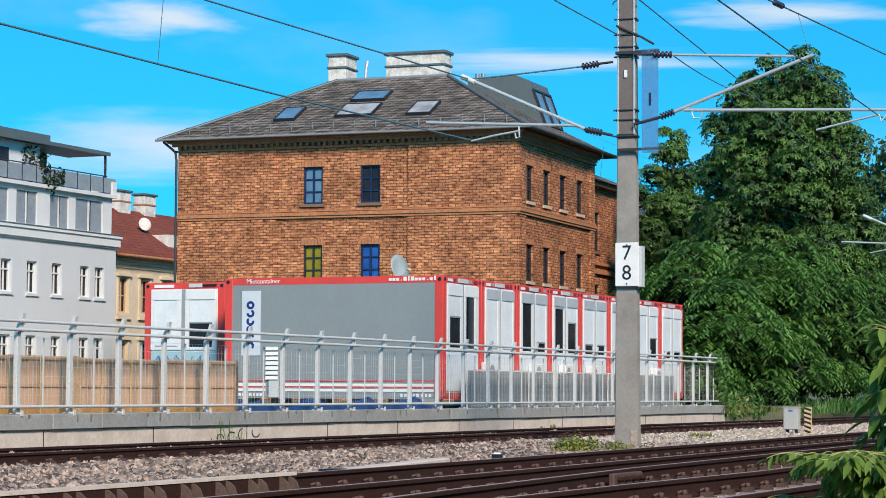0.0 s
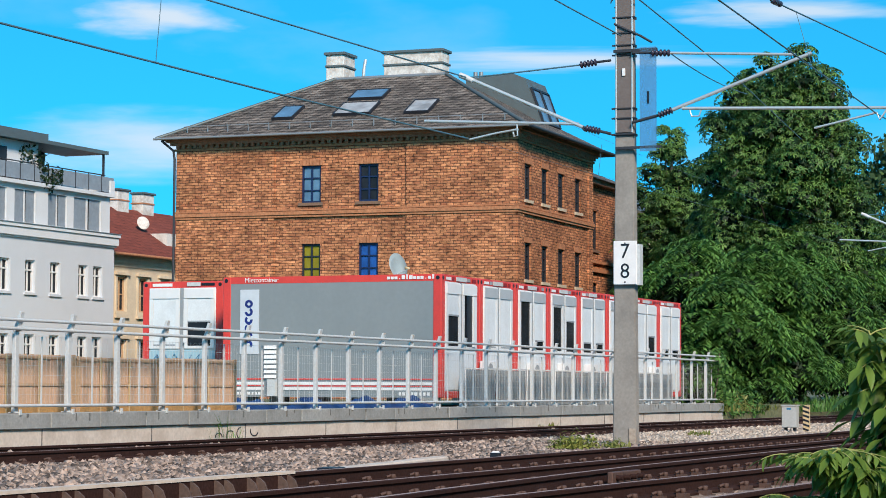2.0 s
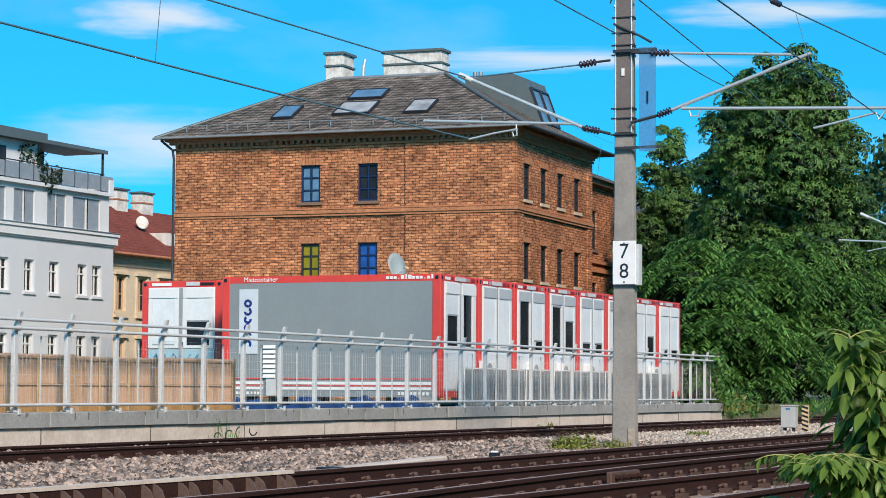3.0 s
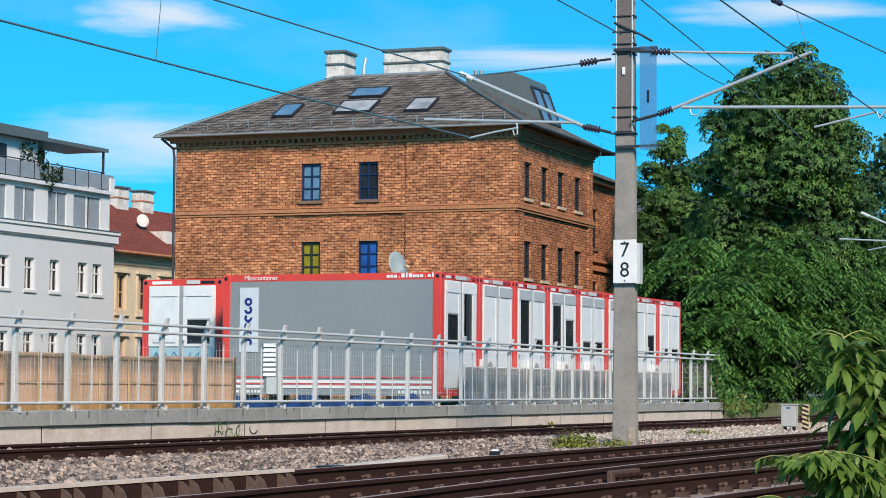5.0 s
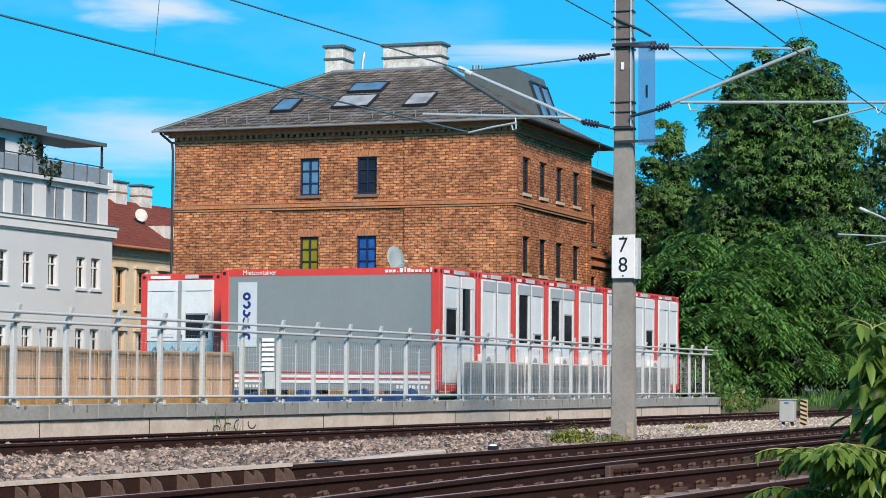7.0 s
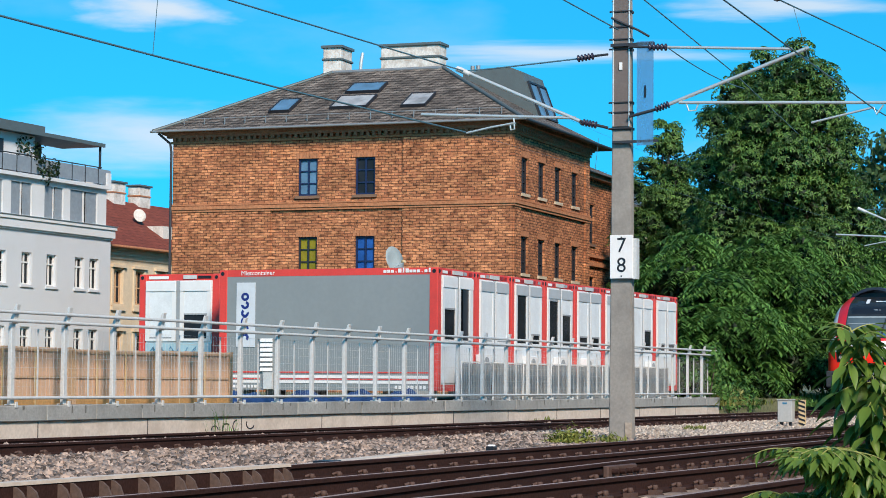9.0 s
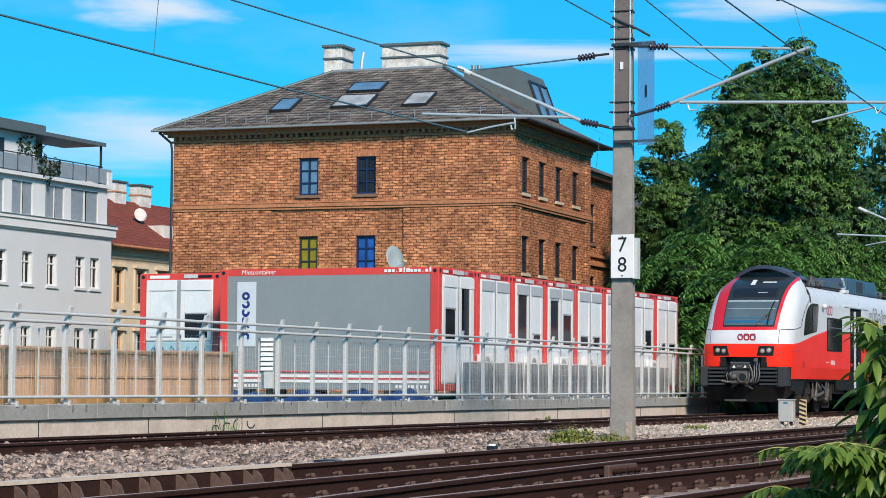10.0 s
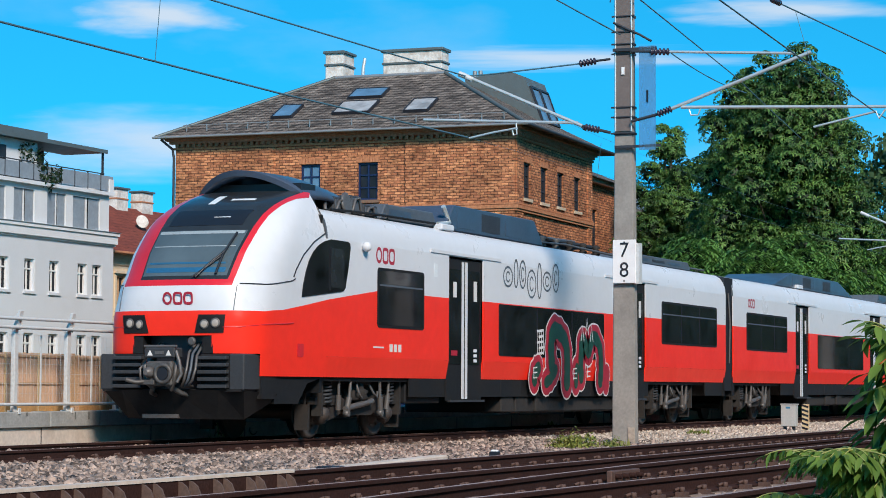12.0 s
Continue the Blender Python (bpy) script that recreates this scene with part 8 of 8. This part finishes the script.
def build_weeds():
    for k, (x, y, h) in enumerate(((38.9, 14.5, 0.19), (39.02, 14.28, 0.25), (39.12, 14.06, 0.2), (39.35, 13.62, 0.14))):
        q = leaf_cloud("weed_clump", [(x, y, -0.3, 0.26, 0.2, h), (x + 0.05, y - 0.12, -0.26, 0.18, 0.16, h * 1.2)], 420, 0.09, 0.4, LEAF_WEED if k < 3 else LEAF_DRY, None, 131 + k, droop=-0.5, fill=0.5, lay=0.6)
        tagged(q, "bushy yellowish green weeds growing in the ballast", "weeds", kind="stuff")
    weeds("weed_tuft", 39.02, 14.25, -0.36, 0.4, 0.7, 0.38, 110, LEAF_WEED, 1, "green weeds growing in the ballast", 0.5, 0.5)
    weeds("weed_tuft", 39.6, 13.6, -0.36, 0.6, 0.6, 0.25, 90, LEAF_DRY, 2, "dry weeds growing in the ballast", 0.8, 0.5)
    weeds("weed_tuft", 52.9, 16.0, -0.36, 1.3, 0.5, 0.2, 140, LEAF_DRY, 3, "dry weeds growing in the ballast")
    weeds("weed_tuft", 36.6, 20.2, -0.24, 1.1, 0.2, 0.75, 34, LEAF_BUSH, 4, "sparse thin weeds against the wall", 0.5, 0.22)
    weeds("weed_tuft", 53.5, 20.2, -0.25, 2.0, 0.3, 0.25, 60, LEAF_DRY, 9, "sparse dry weeds against the wall")
    for k in range(5):
        weeds("weed_tuft", 70.3 + 1.5 * k, 21.0 + 0.25 * (k % 3), 0.1, 2.2, 1.6, 0.4, 90, LEAF_DRY, 10 + k, "yellowish weeds where the railing ends", 1.4)
        q = leaf_cloud("weed_clump", [(69.9 + 1.3 * k, 20.9 + 0.2 * (k % 2), 0.2, 0.75, 0.5, 0.32), (70.4 + 1.3 * k, 21.1, 0.42 + 0.12 * (k % 3), 0.5, 0.4, 0.36)], 420, 0.17, 0.4, LEAF_DRY if k % 2 else LEAF_BUSH, None, 110 + k, droop=0.1, fill=0.5, lay=0.7)
        tagged(q, "bushy yellowish green weeds where the railing ends", "weeds", kind="stuff")
    weeds("weed_tuft", 92.0, 20.9, 0.0, 22.0, 1.6, 0.7, 2600, LEAF_BUSH, 30, "green weeds at the foot of the shrubs")
    c = root("creeper", pose(69.2, 20.35, 0.38), "green creeper over the end of the railing", "creeper")
    part("stem", tube(B(), [(0, 0.1, -0.1), (0.15, 0.0, 0.8), (0.0, -0.1, 1.6)], 0.02, 5), BARK, c)
    leaf_cloud("foliage", [(0.1, 0, 1.3, 0.35, 0.35, 0.35), (0.5, 0.1, 0.7, 0.5, 0.4, 0.7), (1.0, 0.3, 0.2, 0.6, 0.5, 0.5), (1.3, 0.2, 1.2, 0.15, 0.2, 0.5)], 900, 0.16, 0.55, LEAF_BUSH, c, 5)
    # potted climbers on the roof terrace
    p = root("terrace_plants", pose(97.5, 64.9, 11.34), "dark climbing plant on the terrace railing", "plant")
    part("planter", bevel(bx(-0.8, 2.0, 0.0, 0.4, 0.0, 0.45), 0.03), DARK_METAL, p)
    leaf_cloud("foliage", [(-0.8, 0.3, 1.4, 0.6, 0.4, 0.6), (0.2, 0.1, 1.0, 0.5, 0.4, 0.8), (0.8, -0.1, 0.3, 0.6, 0.4, 0.6), (1.6, -0.1, 0.5, 0.3, 0.3, 0.5)], 520, 0.22, 0.5, LEAF_DARK, p, 6)


build_weeds()


# ---- ash shoots close to the camera ----
SHOOT_FRAME = Matrix(((0.397, 0.918, 0, 6.066), (-0.918, 0.397, 0, 1.133), (0, 0, 1, -0.5), (0, 0, 0, 1)))


def leaflet(bm, p, d, nrm, ln, w):
    """A pointed leaflet folded along its rib, bending down to its tip."""
    d, nrm = d.normalized(), nrm.normalized()
    s = d.cross(nrm).normalized()
    rib, lft, rgt = [], [], []
    for t, k in ((0.0, 0.05), (0.22, 0.75), (0.45, 1.0), (0.7, 0.72), (1.0, 0.02)):
        c = p + d * ln * t - nrm * ln * 0.22 * t * t
        rib.append(bm.verts.new(c))
        lft.append(bm.verts.new(c + s * w * k * 0.5 + nrm * w * 0.18 * k))
        rgt.append(bm.verts.new(c - s * w * k * 0.5 + nrm * w * 0.18 * k))
    for a in range(4):
        bm.faces.new((rib[a], rib[a + 1], lft[a + 1], lft[a])).smooth = True
        bm.faces.new((rib[a], rgt[a], rgt[a + 1], rib[a + 1])).smooth = True


def compound_leaf(parent, p, d, ln, rnd, pairs=5, size=0.085):
    """A feathered leaf: an arching stalk with paired leaflets."""
    p, d = Vector(p), Vector(d).normalized()
    bm, st = B(), B()
    pts = []
    q, v = p.copy(), d.copy()
    for k in range(pairs + 2):
        pts.append(q.copy())
        v = (v + Vector((0, 0, -0.16))).normalized()
        q = q + v * ln / (pairs + 1)
    tube(st, pts, 0.0028, 5, 0.0012)
    for k in range(1, pairs + 1):
        v = (pts[k + 1] - pts[k]).normalized()
        side = v.cross(Vector((0, 0, 1)))
        side = side.normalized() if side.length > 0.1 else Vector((1, 0, 0))
        for s in (-1, 1):
            dd = (side * s + v * 0.75 + Vector((rnd.uniform(-0.3, 0.3), rnd.uniform(-0.3, 0.3), rnd.uniform(-1.3, -0.2)))).normalized()
            nn = Vector((rnd.uniform(-0.4, 0.4), rnd.uniform(-0.4, 0.4), 1))
            leaflet(bm, pts[k], dd, nn - dd * nn.dot(dd), size * rnd.uniform(0.75, 1.2), size * 0.36)
    v = (pts[-1] - pts[-2]).normalized()
    leaflet(bm, pts[-1], v, Vector((0.2, 0, 1)) - v * v.z, size * 1.1, size * 0.38)
    lf = part("leaf", bm, LEAF_NEAR, parent)
    part("leaf_stalk", st, STEM_GREEN, lf)


def build_shoots():
    rnd = random.Random(42)
    shoots = []
    # an upright shoot: right, depth, height from the foot
    specs = [
        ("upright green ash shoot with feathered leaves", [(0.05, 0, 0), (0.0, 0.02, 0.5), (-0.03, 0, 0.95), (-0.09, 0, 1.25), (-0.165, 0, 1.47)], 0.15, 44),
        ("arching green ash shoot with drooping leaves", [(0.02, -0.1, 0), (-0.04, -0.1, 0.6), (-0.14, -0.1, 1.0), (-0.23, -0.1, 1.13), (-0.29, -0.1, 1.15), (-0.33, -0.1, 1.10)], 0.12, 50),
        ("leafy green ash shoot in the thicket", [(0.06, 0.1, 0), (0.05, 0.1, 0.5), (0.0, 0.1, 0.9), (-0.05, 0.1, 1.15), (-0.06, 0.1, 1.3)], 0.15, 44),
        ("arching green ash shoot with drooping leaves", [(0.06, -0.05, 0), (0.0, -0.05, 0.55), (-0.08, -0.05, 0.95), (-0.19, -0.05, 1.1), (-0.27, -0.05, 1.07)], 0.12, 46),
        ("leafy green ash shoot in the thicket", [(0.04, 0.05, 0), (-0.02, 0.05, 0.6), (-0.09, 0.05, 0.92), (-0.16, 0.05, 1.04)], 0.12, 44),
        ("low arching ash shoot with fine leaflets", [(0.05, 0.15, 0), (-0.03, 0.15, 0.6), (-0.15, 0.15, 0.98), (-0.27, 0.15, 1.12), (-0.36, 0.15, 1.11)], 0.12, 40),
        ("low arching ash shoot with fine leaflets", [(0.0, 0.2, 0), (-0.08, 0.2, 0.6), (-0.20, 0.2, 0.9), (-0.32, 0.2, 1.01), (-0.40, 0.2, 0.99)], 0.12, 40),
        ("low arching ash shoot with fine leaflets", [(0.06, 0.0, 0), (0.02, 0.0, 0.6), (-0.05, 0.0, 0.95), (-0.13, 0.0, 1.09)], 0.14, 40),
    ]
    for label, stem, ln, n in specs:
        t = root("ash_shoot", SHOOT_FRAME, label, "shrub", "ash shoots close by")
        part("stem", tube(B(), stem, 0.008, 7, 0.003), STEM_GREEN, t)
        pts = [Vector(p) for p in stem]
        for k in range(n):
            lo = 0.42 if stem[-1][2] < 1.2 else 0.58
            f = lo + (1 - lo) * (k + 0.5) / n
            x = f * (len(pts) - 1)
            i = min(int(x), len(pts) - 2)
            p = pts[i].lerp(pts[i + 1], x - i)
            a = k * 2.4 + rnd.uniform(-0.4, 0.4)
            up = 0.75 if f > 0.9 else 0.25
            d = Vector((math.cos(a), math.sin(a) * 0.9, up))
            if label.startswith("low"):
                compound_leaf(t, p, d, ln * rnd.uniform(0.7, 1.2), rnd, 6, rnd.uniform(0.032, 0.055))
            elif label.startswith("arching"):
                compound_leaf(t, p, d, ln * rnd.uniform(0.6, 1.0), rnd, 4, rnd.uniform(0.038, 0.068))
            else:
                compound_leaf(t, p, d, ln * rnd.uniform(0.6, 1.0) * (0.55 if f > 0.93 else 1), rnd, 3, rnd.uniform(0.055, 0.095))
        shoots.append(t)
    return shoots


SHOOTS = build_shoots()


# ---- ballast ----
def stones(name, x0, x1, y0, y1, z, count, size, material, seed, label, zfun=None):
    rng = np.random.default_rng(seed)
    cube = np.array([(x, y, q) for q in (-1, 1) for y in (-1, 1) for x in (-1, 1)], float)
    faces = np.array([(0, 2, 3, 1), (4, 5, 7, 6), (0, 1, 5, 4), (2, 6, 7, 3), (0, 4, 6, 2), (1, 3, 7, 5)])
    # denser towards the camera
    u = rng.random(count) ** 1.25
    px = x0 + (x1 - x0) * u
    py = y0 + (y1 - y0) * rng.random(count)
    s = size * (0.55 + 0.9 * rng.random(count))
    pz = np.full(count, z) + s * 0.15 + 0.02 * np.sin(px * 3) * np.sin(py * 4)
    if zfun is not None:
        pz = pz + zfun(py)
    shape = cube[None] * (0.6 + 0.5 * rng.random((count, 8, 1))) * rng.uniform(0.55, 1.0, (count, 1, 3))
    q = rng.normal(size=(count, 4))
    q /= np.linalg.norm(q, axis=1)[:, None]
    w, x, y, zz = q.T
    R = np.stack([1 - 2 * (y * y + zz * zz), 2 * (x * y - zz * w), 2 * (x * zz + y * w), 2 * (x * y + zz * w), 1 - 2 * (x * x + zz * zz), 2 * (y * zz - x * w), 2 * (x * zz - y * w), 2 * (y * zz + x * w), 1 - 2 * (x * x + y * y)], 1).reshape(-1, 3, 3)
    v = np.einsum("nij,nkj->nki", R, shape) * (s * 0.5)[:, None, None] + np.stack([px, py, pz], 1)[:, None]
    f = (faces[None] + (np.arange(count) * 8)[:, None, None]).reshape(-1, 4)
    return tagged(from_arrays(name, v.reshape(-1, 3), f, material), label, "ballast", kind="stuff")


def shoulder(y):
    return np.clip((y - 15.6) / 1.3, 0, 1) * 0.05 + np.clip((11.2 - y) / 1.0, 0, 1) * 0.1


stones("ballast", 16, 46, 10.25, 17.45, -0.36, 50000, 0.088, STONE, 1, "brownish grey ballast stones between the tracks", shoulder)
stones("ballast", 43, 80, 11.0, 17.45, -0.36, 26000, 0.085, STONE_PALE, 2, "pale ballast stones between the tracks", shoulder)
stones("ballast", 12, 46, 3.8, 9.6, -0.25, 22000, 0.07, STONE, 3, "brown ballast stones between the near rails")
stones("ballast", 26, 75, 17.8, 20.3, -0.22, 12000, 0.07, STONE, 4, "brown ballast stones in the far track")


# ---- motion of the train and the branches ----
def train_x(t):
    tau = 12.0 - t
    return 17.65 * tau - 0.3 * tau * tau


def motions():
    walk(TRAIN, [(k * 0.5, pose(30.4 + train_x(k * 0.5), 18.35, 0)) for k in range(25)])
    for w, x in WHEELS[:8]:
        rows = []
        for k in range(361):
            t = k / 30
            rows.append((t, pose(x, 0, 0.335, 0, math.degrees(train_x(t) / 0.425) % 360, 0)))
        walk(w, rows)
    for w, x in WHEELS[8:]:
        w.location = (x, 0, 0.335)
    # the shoots sway in the wind: lean towards the left, in metres at the tip
    sway = [(0, 0.0), (0.5, 0.035), (1, 0.055), (1.5, 0.10), (2, 0.06), (2.5, 0.04), (3, 0.13), (3.6, 0.16), (4.2, 0.09), (5, 0.15), (5.5, 0.19), (6, 0.08), (6.5, 0.17), (7, 0.06), (7.6, 0.1), (8.2, 0.15),
            (9, 0.12), (9.5, 0.14), (10, 0.03), (10.5, -0.01), (11, 0.04), (11.5, 0.02), (12, 0.01)]
    for shoot, k, late in zip(SHOOTS, (0.8, 0.45, 0.55, 0.4, 0.35, 0.25, 0.22, 0.3), (0.0, 0.4, -0.6, 0.9, 0.2, 0.5, -0.3, 0.7)):
        walk(shoot, [(t, SHOOT_FRAME @ pose(0, 0, 0, 1.5 * math.sin(t * 2.1 + late * 3), -math.degrees(k * s / 1.45), 3 * math.sin(t * 1.7 + late * 4))) for t, s in sway])


motions()
